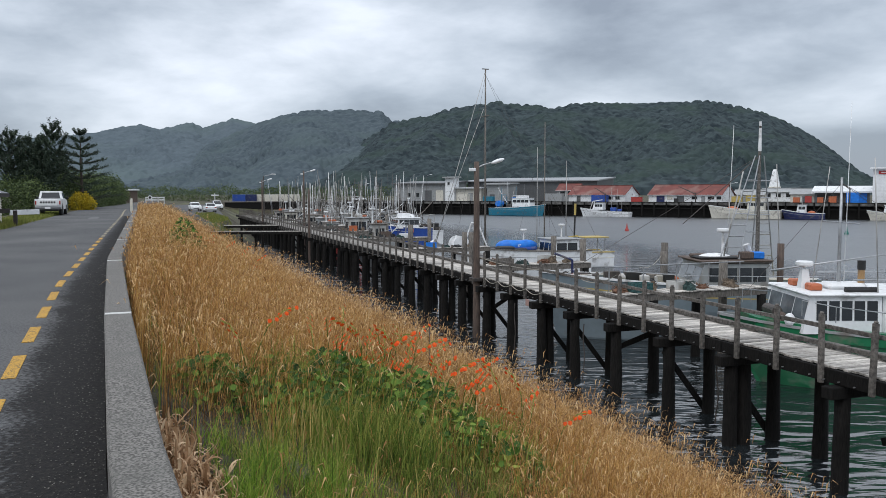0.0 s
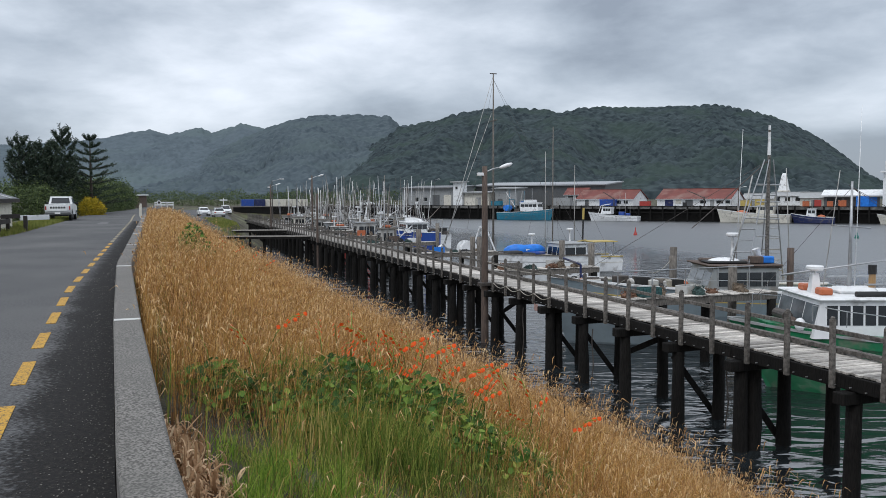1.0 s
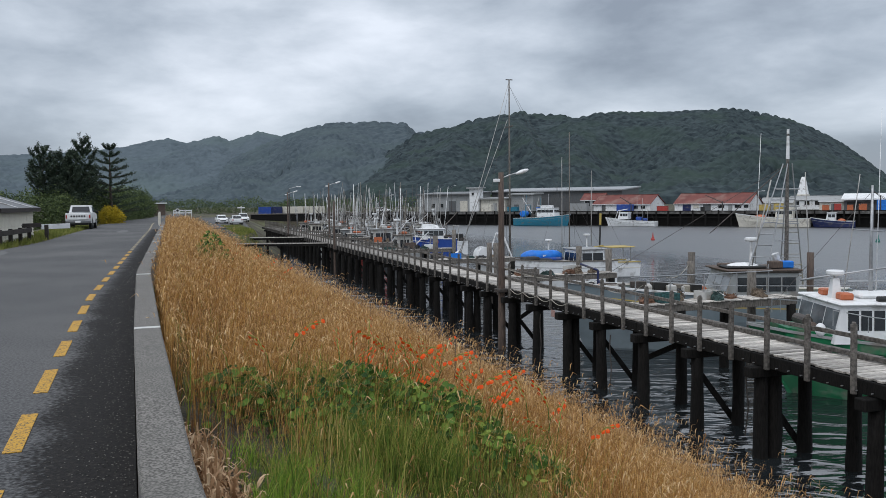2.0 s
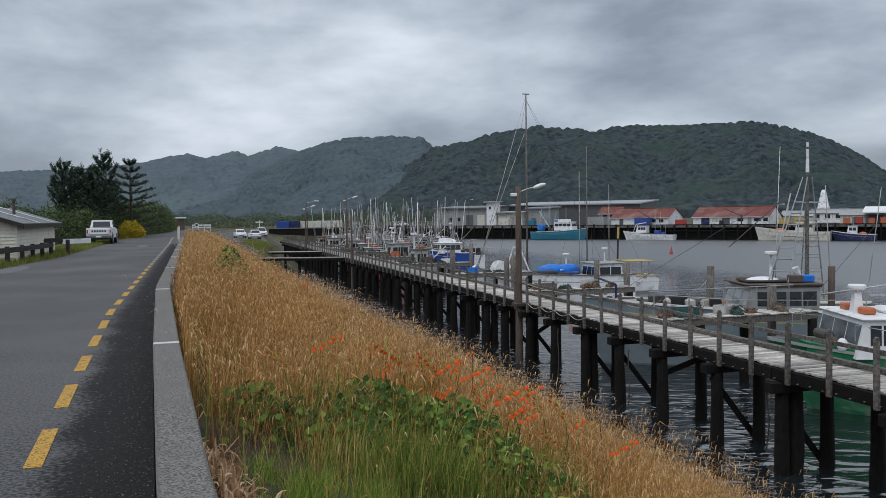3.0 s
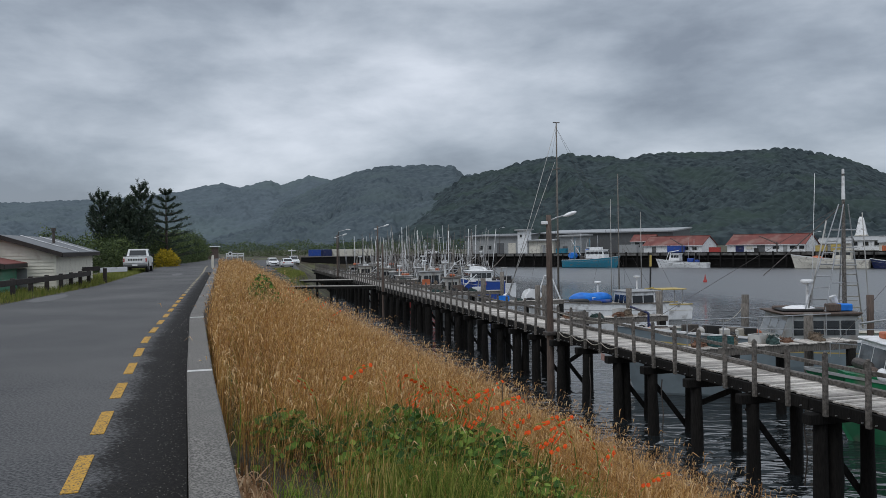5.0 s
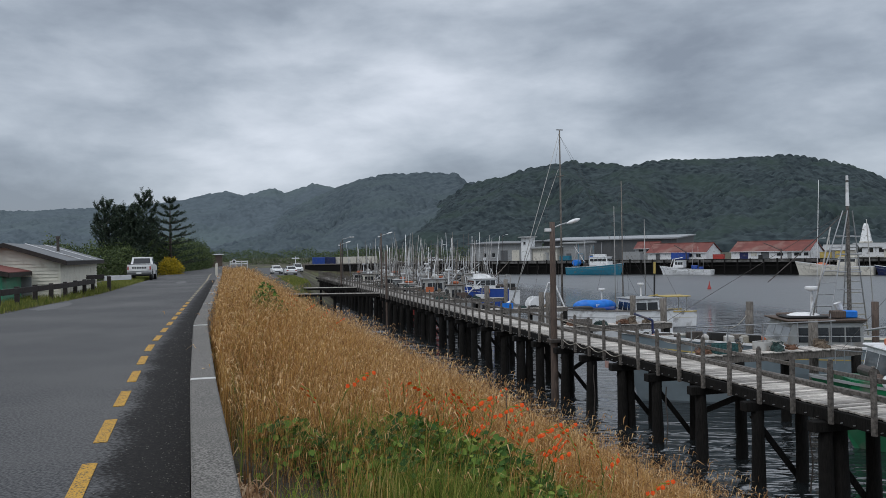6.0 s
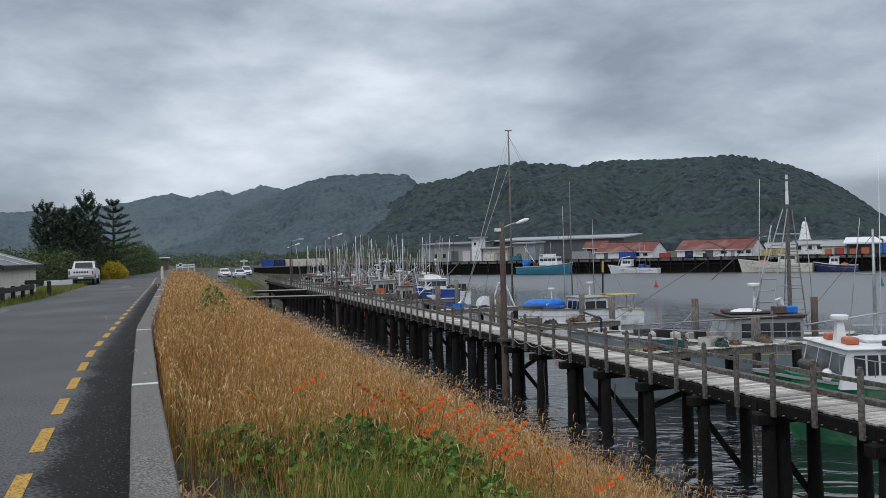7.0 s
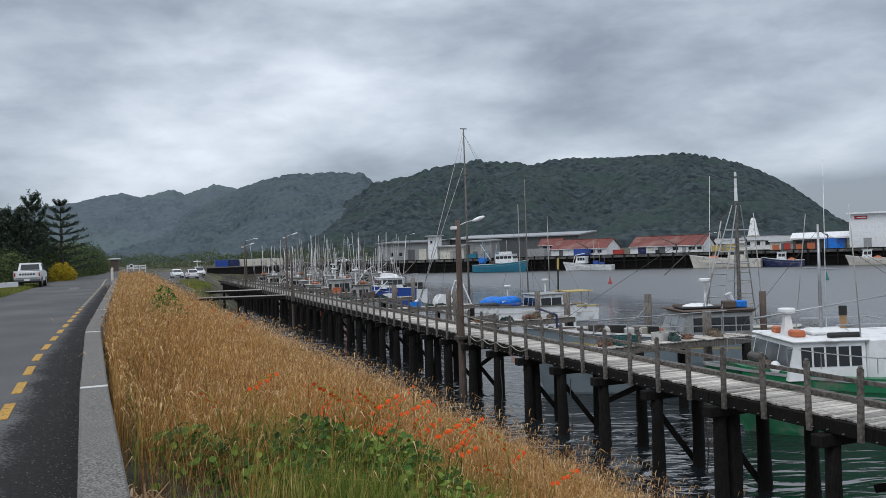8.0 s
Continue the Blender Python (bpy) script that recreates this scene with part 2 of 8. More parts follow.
# mesh builder
class MB:
    """Collects plain shapes into one mesh."""
    def __init__(self):
        self.v, self.f = [], []

    def add(self, verts, faces, m=None):
        o = len(self.v)
        self.v += [tuple(m @ Vector(p)) for p in verts] if m else [tuple(p) for p in verts]
        self.f += [tuple(i + o for i in f) for f in faces]
        return self

    def box(self, c, size, m=None, b=0.0):
        hx, hy, hz = (s / 2 for s in size)
        if b <= 0:
            vs = [(c[0] + x * hx, c[1] + y * hy, c[2] + z * hz) for x in (-1, 1) for y in (-1, 1) for z in (-1, 1)]
            return self.add(vs, [(0, 1, 3, 2), (4, 6, 7, 5), (0, 4, 5, 1), (2, 3, 7, 6), (0, 2, 6, 4), (1, 5, 7, 3)], m)
        b = min(b, hx * 0.9, hy * 0.9, hz * 0.9)
        h = (hx, hy, hz)
        vs, idx = [], {}
        for x in (-1, 1):
            for y in (-1, 1):
                for z in (-1, 1):
                    for a in range(3):
                        s = (x, y, z)
                        idx[(x, y, z, a)] = len(vs)
                        vs.append([c[k] + s[k] * (h[k] if k == a else h[k] - b) for k in range(3)])
        fs = []
        for a in range(3):
            p, q = (a + 1) % 3, (a + 2) % 3
            for s in (-1, 1):
                loop = []
                for u, w in ((-1, -1), (1, -1), (1, 1), (-1, 1)):
                    k = [0, 0, 0]; k[a], k[p], k[q] = s, u, w
                    loop.append(idx[(*k, a)])
                fs.append(tuple(loop if s > 0 else loop[::-1]))
            for u in (-1, 1):
                for w in (-1, 1):
                    k0, k1 = [0, 0, 0], [0, 0, 0]
                    k0[a], k0[p], k0[q] = -1, u, w
                    k1[a], k1[p], k1[q] = 1, u, w
                    loop = (idx[(*k0, p)], idx[(*k1, p)], idx[(*k1, q)], idx[(*k0, q)])
                    fs.append(loop if u * w > 0 else loop[::-1])
        for x in (-1, 1):
            for y in (-1, 1):
                for z in (-1, 1):
                    t = tuple(idx[(x, y, z, a)] for a in range(3))
                    fs.append(t if x * y * z > 0 else t[::-1])
        return self.add(vs, fs, m)

    def tube(self, p, q, r0, r1=None, n=8, cap=True):
        p, q = Vector(p), Vector(q)
        r1 = r0 if r1 is None else r1
        ax = (q - p).normalized()
        u = ax.orthogonal().normalized(); w = ax.cross(u)
        vs = []
        for c, r in ((p, r0), (q, r1)):
            vs += [c + (u * math.cos(2 * math.pi * i / n) + w * math.sin(2 * math.pi * i / n)) * r for i in range(n)]
        fs = [(i, (i + 1) % n, n + (i + 1) % n, n + i) for i in range(n)]
        if cap:
            fs += [tuple(range(n))[::-1], tuple(range(n, 2 * n))]
        return self.add(vs, fs)

    def beam(self, p, q, w, h, b=0.0):
        """A straight timber from p to q: w wide, h deep."""
        p, q = Vector(p), Vector(q)
        y = (q - p).normalized()
        x = y.cross(Vector((0, 0, 1)))
        x = Vector((1, 0, 0)) if x.length < 1e-4 else x.normalized()
        z = x.cross(y)
        m = Matrix((x, y, z)).transposed().to_4x4()
        m.translation = (p + q) / 2
        return self.box((0, 0, 0), (w, (q - p).length, h), m, b)

    def path(self, pts, r, n=6):
        for a, c in zip(pts, pts[1:]):
            self.tube(a, c, r, r, n)
        return self

    def loft(self, rings, close=True, caps=True):
        n = len(rings[0])
        vs = [p for r in rings for p in r]
        fs = []
        for i in range(len(rings) - 1):
            for j in range(n if close else n - 1):
                k = (j + 1) % n
                fs.append((i * n + j, i * n + k, (i + 1) * n + k, (i + 1) * n + j))
        if caps:
            fs += [tuple(range(n))[::-1], tuple(range((len(rings) - 1) * n, len(rings) * n))]
        return self.add(vs, fs)

    def prism(self, outline, axis_from, axis_to, plane="xz"):
        """An outline extruded: in xz along y, or in xy along z, or in yz along x."""
        place = {"xz": lambda a, c, t: (a, t, c), "xy": lambda a, c, t: (a, c, t), "yz": lambda a, c, t: (t, a, c)}[plane]
        return self.loft([[place(a, c, axis_from) for a, c in outline], [place(a, c, axis_to) for a, c in outline]])

    def dome(self, c, r, n=12, k=6, full=False):
        """An ellipsoid, or its upper half; r: three radii."""
        rings = []
        a0 = -math.pi / 2 if full else 0.0
        for i in range(k + 1):
            a = a0 + (math.pi / 2 - a0) * i / k
            ca = max(math.cos(a), 0.02)
            rings.append([(c[0] + r[0] * ca * math.cos(2 * math.pi * j / n), c[1] + r[1] * ca * math.sin(2 * math.pi * j / n), c[2] + r[2] * math.sin(a)) for j in range(n)])
        return self.loft(rings)

    def mesh(self, name, smooth=False):
        me = bpy.data.meshes.new(name)
        me.from_pydata(self.v, [], self.f)
        bm = bmesh.new(); bm.from_mesh(me)
        bmesh.ops.recalc_face_normals(bm, faces=bm.faces)
        bm.to_mesh(me); bm.free()
        if smooth:
            for p in me.polygons:
                p.use_smooth = True
        return me


def part(name, mb, mat, parent=None, label="", smooth=False, at=None):
    """One mesh object, under a thing or a part."""
    me = mb if isinstance(mb, bpy.types.Mesh) else mb.mesh(name, smooth)
    if not me.materials:
        me.materials.append(M[mat] if isinstance(mat, str) else mat)
    ob = new(name, me)
    if parent:
        ob.parent = parent
    if at:
        ob.matrix_basis = at
    if label:
        ob["label"] = label
    return ob


def thing(name, label, category, m=None, group="", kind=""):
    ob = new(name)
    ob.empty_display_size = 0.3
    if m:
        ob.matrix_world = m
    return tagged(ob, label, category, group, kind)


def stuff_mesh(name, verts, faces_by_n, mat):
    """A large mesh from numpy arrays: verts (n, 3) and a list of face index arrays."""
    me = bpy.data.meshes.new(name)
    loops = np.concatenate([f.ravel() for f in faces_by_n]).astype(np.int32)
    totals = np.concatenate([np.full(len(f), f.shape[1]) for f in faces_by_n]).astype(np.int32)
    starts = np.concatenate([[0], np.cumsum(totals)[:-1]]).astype(np.int32)
    me.vertices.add(len(verts)); me.vertices.foreach_set("co", np.asarray(verts, np.float32).ravel())
    me.loops.add(len(loops)); me.loops.foreach_set("vertex_index", loops)
    me.polygons.add(len(totals)); me.polygons.foreach_set("loop_start", starts)
    me.update(calc_edges=True)
    me.validate()
    me.materials.append(mat)
    return me


# plan: s runs along the pier, the wall and the road, c across towards the harbour
D2, N2 = Vector((-0.345, 0.9386, 0)), Vector((0.9386, 0.345, 0))
TURN = math.degrees(math.atan2(D2.y, D2.x)) - 90
WATER, DECK = -4.8, -2.1


def at(s, c, z=0.0):
    return D2 * s + N2 * c + Vector((0, 0, z))


def place(s, c, z=0.0, turn=0.0):
    """A pose in the plan's own axes: x across, y along."""
    p = at(s, c, z)
    return pose(p.x, p.y, p.z, 0, 0, TURN + turn)


def wall_c(s):
    """Where the kerb wall's road face runs."""
    return float(np.interp(s, [-30, 0, 4.1, 8.6, 16, 31.4, 36, 60, 75], [1.5, 0.1, -0.23, -0.46, -0.77, -0.87, -0.9, -1.05, -1.3]))


def ground_z(s, c):
    """Height of the land, the bank and the harbour bed."""
    c = np.where(c > 2, 2 + (c - 2) * np.interp(s, [28, 50, 74, 84, 96], [1, 1.3, 1.7, 1.5, 1]), c)
    z0 = np.interp(c, [-60, -30, -13.5, -10.5, -8.6, -0.4, 0.5, 2.2, 5.0, 9.0, 11.0, 12.0, 14.0, 22.0], [-0.8, -0.9, -0.7, -0.12, -0.03, -0.03, -0.4, -0.9, -2.05, -3.8, -4.6, -4.9, -5.4, -8.0])
    level = np.interp(c, [-60, -30, -13.5, -10.5, -8.6, 0.8, 2.6, 9.0, 11.0, 12.0, 14.0, 22.0], [-0.8, -0.9, -0.7, -0.12, -0.03, -0.03, -1.0, -4.05, -4.75, -4.95, -5.4, -8.0])
    q = np.clip((s - 10) / 18, 0, 1)
    z0 = z0 * (1 - q) + level * q
    flat = np.where(c > 2, 2 + (c - 2) / (1 + np.clip((s - 95) / 105, 0, 1) * 1.1), c)
    z1 = np.interp(flat, [-60, -30, -13.5, -10.5, -8.6, -2.0, 0.5, 2.0, 8.5, 9.5, 13.0, 16.0, 22.0], [-0.8, -0.9, -0.7, -0.12, -0.03, -0.05, -0.6, -1.6, -1.6, -3.2, -5.6, -6.2, -8.0])
    k = np.clip((s - 78) / 10, 0, 1)
    return z0 * (1 - k) + z1 * k


# water and ground
def ground_height(x, y):
    s, c = x * D2.x + y * D2.y, x * N2.x + y * N2.y
    z = ground_z(s, c)
    # far shore beyond the basin's head and behind the wharf
    head = np.clip((s - 218) / 8, 0, 1) * np.clip((0.24 * s - c) / 6, 0, 1)
    z = z * (1 - head) + np.maximum(z, -1.2) * head
    wy = wharf_y(x)
    land = np.clip((y - wy - 9) / 3.0, 0, 1)
    return np.where(land > 0, z * (1 - land) + np.maximum(z, -1.5) * land, z)


def wharf_y(x):
    return 201 - 0.551 * (x - 48)


def build_ground():
    far = np.array([150, 160, 175, 195, 220, 250, 300, 400, 600, 900, 1400, 2200, 3200, 4500.0])
    ys = np.concatenate([-far[::-1], np.arange(-140, -10, 6.0), np.arange(-10, 60, 1.0), np.arange(60, 260, 3.0), far[6:]])
    xs = np.concatenate([-far[::-1], np.arange(-145, -40, 5.0), np.arange(-40, 30, 1.0), np.arange(30, 145, 5.0), far])
    X, Y = np.meshgrid(xs, ys)
    Z = ground_height(X, Y) + 0.05 * np.sin(X * 1.7 + Y * 0.6) * np.sin(Y * 1.3 - X * 0.4) * (np.hypot(X, Y) < 140) * (X * N2.x + Y * N2.y > 1)
    n, k = len(xs), len(ys)
    i = np.arange(n * k).reshape(k, n)
    quads = np.stack([i[:-1, :-1], i[:-1, 1:], i[1:, 1:], i[1:, :-1]], -1).reshape(-1, 4)
    ob = new("ground", stuff_mesh("ground", np.stack([X, Y, Z], -1).reshape(-1, 3), [quads], M["soil"]))
    tagged(ob, "earth bank and flats sloping down into the harbour", "ground", kind="structure")


build_ground()
mb = MB().add([(-300, -400, 0), (900, -400, 0), (900, 400, 0), (-300, 400, 0)], [(0, 1, 2, 3)])
w = part("water", mb, "water", at=pose(0, 0, WATER))
tagged(w, "dark rippled harbour water mirroring the grey sky", "water", kind="structure")


# hills
def hill(name, mat, ridge, dist, depth, rows, cols, crown, label):
    """A wooded ridge: its crest follows bearings and heights over the horizon; spurs and gullies run down to the shore."""
    deg = np.linspace(ridge[0][0], ridge[-1][0], cols)
    bear = np.radians(deg)
    crest = np.interp(deg, [r[0] for r in ridge], [r[1] for r in ridge])
    half = max(3, int(3.5 / (deg[1] - deg[0])))
    low = np.convolve(np.pad(crest, half, mode="edge"), np.ones(2 * half + 1) / (2 * half + 1), "valid")
    V = np.zeros((rows, cols, 3))
    for i in range(rows):
        u = i / (rows - 1)
        rise = low * (1 - u ** 2.5) + crest * u ** 2.5
        r = dist * (1 - depth + depth * u)
        h = np.radians(rise) * r * (0.10 + 0.90 * u ** 0.8) if u > 0 else rise * 0.0
        for j in range(cols):
            a, along = bear[j], bear[j] * dist
            fade = math.sin(min(u * 1.02, 1) * math.pi) ** 0.8
            warp = 30 * noise.noise(Vector((along / 160, u * 2.5, 7.1)))
            spur = 1 - 2 * abs(noise.noise(Vector(((along + warp) / 95, u * 1.1, 2.7)))) - 0.4 + 0.28 * noise.noise(Vector(((along + warp) / 42, u * 2.0, 9.2)))
            rr = r - spur * 34 * fade
            x, y = math.sin(a) * rr, math.cos(a) * rr
            z = EYE_Z - 5 + (h[j] + 5 * u) + spur * 7 * fade
            q = crown * (0.8 + 0.5 * noise.noise(Vector((x / 60, y / 60, 5.5))))
            d = noise.voronoi(Vector((x / crown, y / crown, z / crown)))[0][0] * crown / q
            tree = 0.55 * (1 - d * d * 1.6) + 0.45 * noise.noise(Vector((x / 4.3, y / 4.3, z / 4.3))) + 0.5 * noise.noise(Vector((x / 19, y / 19, 3.3)))
            V[i, j] = (x, y, z + crown * (0.62 - 0.26 * u ** 6) * (tree - 0.3) * min(1, u * 12))
    back = V[-1].copy(); back[:, 1] += 60; back[:, 2] = -5
    V = np.concatenate([V.reshape(-1, 3), back])
    i = np.arange((rows + 1) * cols).reshape(rows + 1, cols)
    quads = np.stack([i[:-1, :-1], i[:-1, 1:], i[1:, 1:], i[1:, :-1]], -1).reshape(-1, 4)
    ob = new(name, stuff_mesh(name, V, [quads], mat))
    tagged(ob, label, "hill", kind="structure")


# three ridges, each in its own haze-painted colour
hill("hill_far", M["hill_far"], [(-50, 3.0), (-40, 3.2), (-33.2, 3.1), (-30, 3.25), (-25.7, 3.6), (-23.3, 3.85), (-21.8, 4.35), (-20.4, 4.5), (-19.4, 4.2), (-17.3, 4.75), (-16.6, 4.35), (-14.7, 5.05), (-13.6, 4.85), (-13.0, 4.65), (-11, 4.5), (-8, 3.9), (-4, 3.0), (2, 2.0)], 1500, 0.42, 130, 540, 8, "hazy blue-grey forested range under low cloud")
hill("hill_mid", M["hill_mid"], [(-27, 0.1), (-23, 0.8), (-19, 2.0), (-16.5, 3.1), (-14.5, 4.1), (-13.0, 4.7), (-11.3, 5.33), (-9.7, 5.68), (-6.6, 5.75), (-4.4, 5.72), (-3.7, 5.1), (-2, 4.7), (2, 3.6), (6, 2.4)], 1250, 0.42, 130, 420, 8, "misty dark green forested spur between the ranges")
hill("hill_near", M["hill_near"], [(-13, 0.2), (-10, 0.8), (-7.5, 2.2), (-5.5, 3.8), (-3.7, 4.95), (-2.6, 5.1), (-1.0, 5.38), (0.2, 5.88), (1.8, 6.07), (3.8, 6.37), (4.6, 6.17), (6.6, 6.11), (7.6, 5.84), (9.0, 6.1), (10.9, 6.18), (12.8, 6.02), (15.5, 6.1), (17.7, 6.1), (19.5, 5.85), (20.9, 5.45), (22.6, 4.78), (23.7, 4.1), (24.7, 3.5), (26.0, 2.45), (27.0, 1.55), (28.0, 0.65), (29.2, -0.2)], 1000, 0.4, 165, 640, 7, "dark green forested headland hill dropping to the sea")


# road, markings and kerb wall
def strip(name, mat, s_list, c_left, c_right, z, label, category, thick=0.0):
    mb = MB()
    rings = []
    for s in s_list:
        a, b = at(s, c_left(s), z), at(s, c_right(s), z)
        rings.append([a, b, b - Vector((0, 0, 0.12)), a - Vector((0, 0, 0.12))])
    mb.loft(rings)
    return tagged(part(name, mb, mat), label, category, kind="structure")


def road_left(s):
    return float(np.interp(s, [-60, 10, 28, 41, 60, 80, 92, 108, 150, 165], [-9, -8.3, -7.1, -6.1, -6.2, -6.3, -6.0, -3.9, -1.6, -0.8]))


road_s = [-60, -40, -20, -10] + [i * 3.0 for i in range(-2, 54)]
strip("road", "asphalt", road_s, road_left, lambda s: wall_c(s) - 0.02 if s < 60 else float(np.interp(s, [60, 75, 95, 110, 165], [-1.1, -1.15, -1.2, -0.4, 2.6])), 0.0, "worn grey asphalt road with patched tar", "road")


def shoulder_material():
    """Asphalt that crumbles into dark grit towards the kerb wall."""
    m = M["asphalt"].copy()
    m.name = "crumbling_shoulder"
    nt = m.node_tree
    N, L = nt.nodes.new, nt.links.new
    b = nt.nodes["Principled BSDF"]
    seal = b.inputs["Base Color"].links[0].from_socket
    tc, at_ = N("ShaderNodeTexCoord"), N("ShaderNodeAttribute")
    at_.attribute_name = "across"
    fac = at_.outputs["Fac"]
    for scale, detail, amount in ((1.3, 3, 0.5), (24.0, 8, 0.8)):
        no, ma = N("ShaderNodeTexNoise"), N("ShaderNodeMath")
        no.inputs["Scale"].default_value, no.inputs["Detail"].default_value = scale, detail
        L(tc.outputs["Object"], no.inputs["Vector"])
        ma.operation = "MULTIPLY_ADD"; ma.inputs[1].default_value = amount
        L(no.outputs["Fac"], ma.inputs[0]); L(fac, ma.inputs[2])
        fac = ma.outputs[0]
    edge = N("ShaderNodeMapRange")
    edge.inputs[1].default_value, edge.inputs[2].default_value = 0.90, 1.10
    L(fac, edge.inputs[0])
    grit, ramp = N("ShaderNodeTexNoise"), N("ShaderNodeValToRGB")
    grit.inputs["Scale"].default_value, grit.inputs["Detail"].default_value = 30, 10
    L(tc.outputs["Object"], grit.inputs["Vector"]); L(grit.outputs["Fac"], ramp.inputs[0])
    el = ramp.color_ramp.elements
    el[0].position, el[0].color = 0.36, (0.009, 0.009, 0.009, 1)
    el[1].position, el[1].color = 0.74, (0.052, 0.046, 0.041, 1)
    e = el.new(0.57); e.color = (0.016, 0.0145, 0.0135, 1)
    mx = N("ShaderNodeMix"); mx.data_type = "RGBA"
    L(edge.outputs[0], mx.inputs[0]); L(seal, mx.inputs[6]); L(ramp.outputs[0], mx.inputs[7])
    L(mx.outputs[2], b.inputs["Base Color"])
    return m


M["shoulder"] = shoulder_material()
shoulder = strip("road_shoulder", "shoulder", [-30 + i * 0.5 for i in range(181)], lambda s: wall_c(s) - 1.0, lambda s: wall_c(s) - 0.01, 0.004, "dark gritty shoulder strip along the kerb wall", "road shoulder")
across = shoulder.data.attributes.new("across", "FLOAT", "POINT")
across.data.foreach_set("value", [(0.0, 1.0, 1.0, 0.0)[k % 4] for k in range(len(shoulder.data.vertices))])
M["faded_line"] = material("faded_line_paint", (0.34, 0.28, 0.16), 0.75, color2=(0.16, 0.15, 0.12), scale=20)
lines = thing("road_marking", "broken yellow no-stopping line of worn paint", "road marking", kind="structure")
for k in range(-8, 27):
    s0 = 7.95 + 1.87 * k
    mb = MB()
    a, b = at(s0, wall_c(s0) - 0.80, 0), at(s0 + 1.08, wall_c(s0 + 1.08) - 0.80, 0)
    mb.beam(a + Vector((0, 0, 0.008)), b + Vector((0, 0, 0.008)), 0.12, 0.006)
    part("dash", mb, "yellow_line" if k < 13 else "faded_line", lines)
mb = MB()
for k in range(22, 45):
    s0 = 58.4 + (k - 22) * 1.0
    mb.beam(at(s0, wall_c(s0) - 0.8, 0.002), at(s0 + 1.0, wall_c(s0 + 1) - 0.8, 0.002), 0.12, 0.006)
part("edge_line", mb, "faded_line", lines, "faded pale edge line")

kerb = thing("kerb_wall", "low weathered grey concrete kerb wall in cast lengths", "kerb wall", kind="structure")
for k in range(-4, 8):
    s0, s1 = 8.57 + 6.72 * k, 8.57 + 6.72 * (k + 1) - 0.015
    mb = MB()
    rings = []
    for i in range(7):
        s = s0 + (s1 - s0) * i / 6
        c = wall_c(s)
        prof = [(0, -0.3), (0, 0.435), (0.015, 0.45), (0.24, 0.45), (0.255, 0.435), (0.255, -0.9)]
        rings.append([at(s, c + u, v + 0.004 * math.sin(s * 2.3 + u)) for u, v in prof])
    mb.loft(rings)
    seg = part("wall_length", mb, "concrete", kerb)
    mb = MB()
    mb.box((0, 0, 0), (0.246, 0.11 if k < 4 else 0.2, 0.008))
    part("joint_patch", mb, "mortar", kerb, "pale mortar smeared over the joint", at=place(s0 + 0.03, wall_c(s0) + 0.1275, 0.451))


# pier
PIER_C, PIER_W = 13.7, 1.5
pier = thing("pier", "long narrow timber pier with grey planks on dark piles", "pier", kind="structure")
rnd = random.Random(4)
plank_m = []
for i in range(4):
    mb = MB()
    mb.box((0, 0, 0), (PIER_W - 0.02 + 0.03 * i, 0.142 + 0.004 * i, 0.05), b=0.007)
    plank_m.append(mb.mesh("deck_plank"))
far_planks = MB()
s = 6.0
while s < 134:
    wob, tip = rnd.uniform(-0.02, 0.03), rnd.uniform(-0.3, 0.3)
    m = place(s, PIER_C + PIER_W / 2 + wob, DECK - 0.025 + rnd.uniform(-0.006, 0.006), tip) @ pose(0, 0, 0, 0, rnd.uniform(-0.3, 0.3), 0)
    if s < 48:
        part("deck_plank", plank_m[rnd.randrange(4)], "deck", pier, at=m)
    else:
        far_planks.box((0, 0, 0), (PIER_W, 0.142, 0.05), m)
    s += 0.172
fp = part("far_planking", far_planks, "deck", pier)
fp["kind"] = "stuff"
# fascia and stringers, in lengths
for c, w, h, z in ((PIER_C - 0.06, 0.10, 0.30, DECK - 0.21), (PIER_C + 0.7, 0.15, 0.26, DECK - 0.19), (PIER_C + PIER_W - 0.1, 0.12, 0.28, DECK - 0.20)):
    s = 6.0
    while s < 133:
        L = 5.28
        mb = MB()
        mb.beam(at(s, c + rnd.uniform(-0.01, 0.01), z + rnd.uniform(-0.01, 0.01)), at(s + L - 0.02, c, z), w, h, 0.012)
        part("stringer", mb, "pile", pier)
        s += L
# kerb timber on the harbour side
s = 6.0
while s < 133:
    mb = MB()
    mb.beam(at(s, PIER_C + PIER_W - 0.06, DECK + 0.10), at(s + 3.96, PIER_C + PIER_W - 0.06, DECK + 0.10 + rnd.uniform(-0.01, 0.01)), 0.12, 0.12, 0.012)
    for k in range(3):
        mb.box((0, 0, 0), (0.12, 0.3, 0.06), place(s + 0.6 + k * 1.3, PIER_C + PIER_W - 0.06, DECK + 0.02))
    part("kerb_timber", mb, "rail", pier, "grey timber kerb on blocks")
    s += 4.0
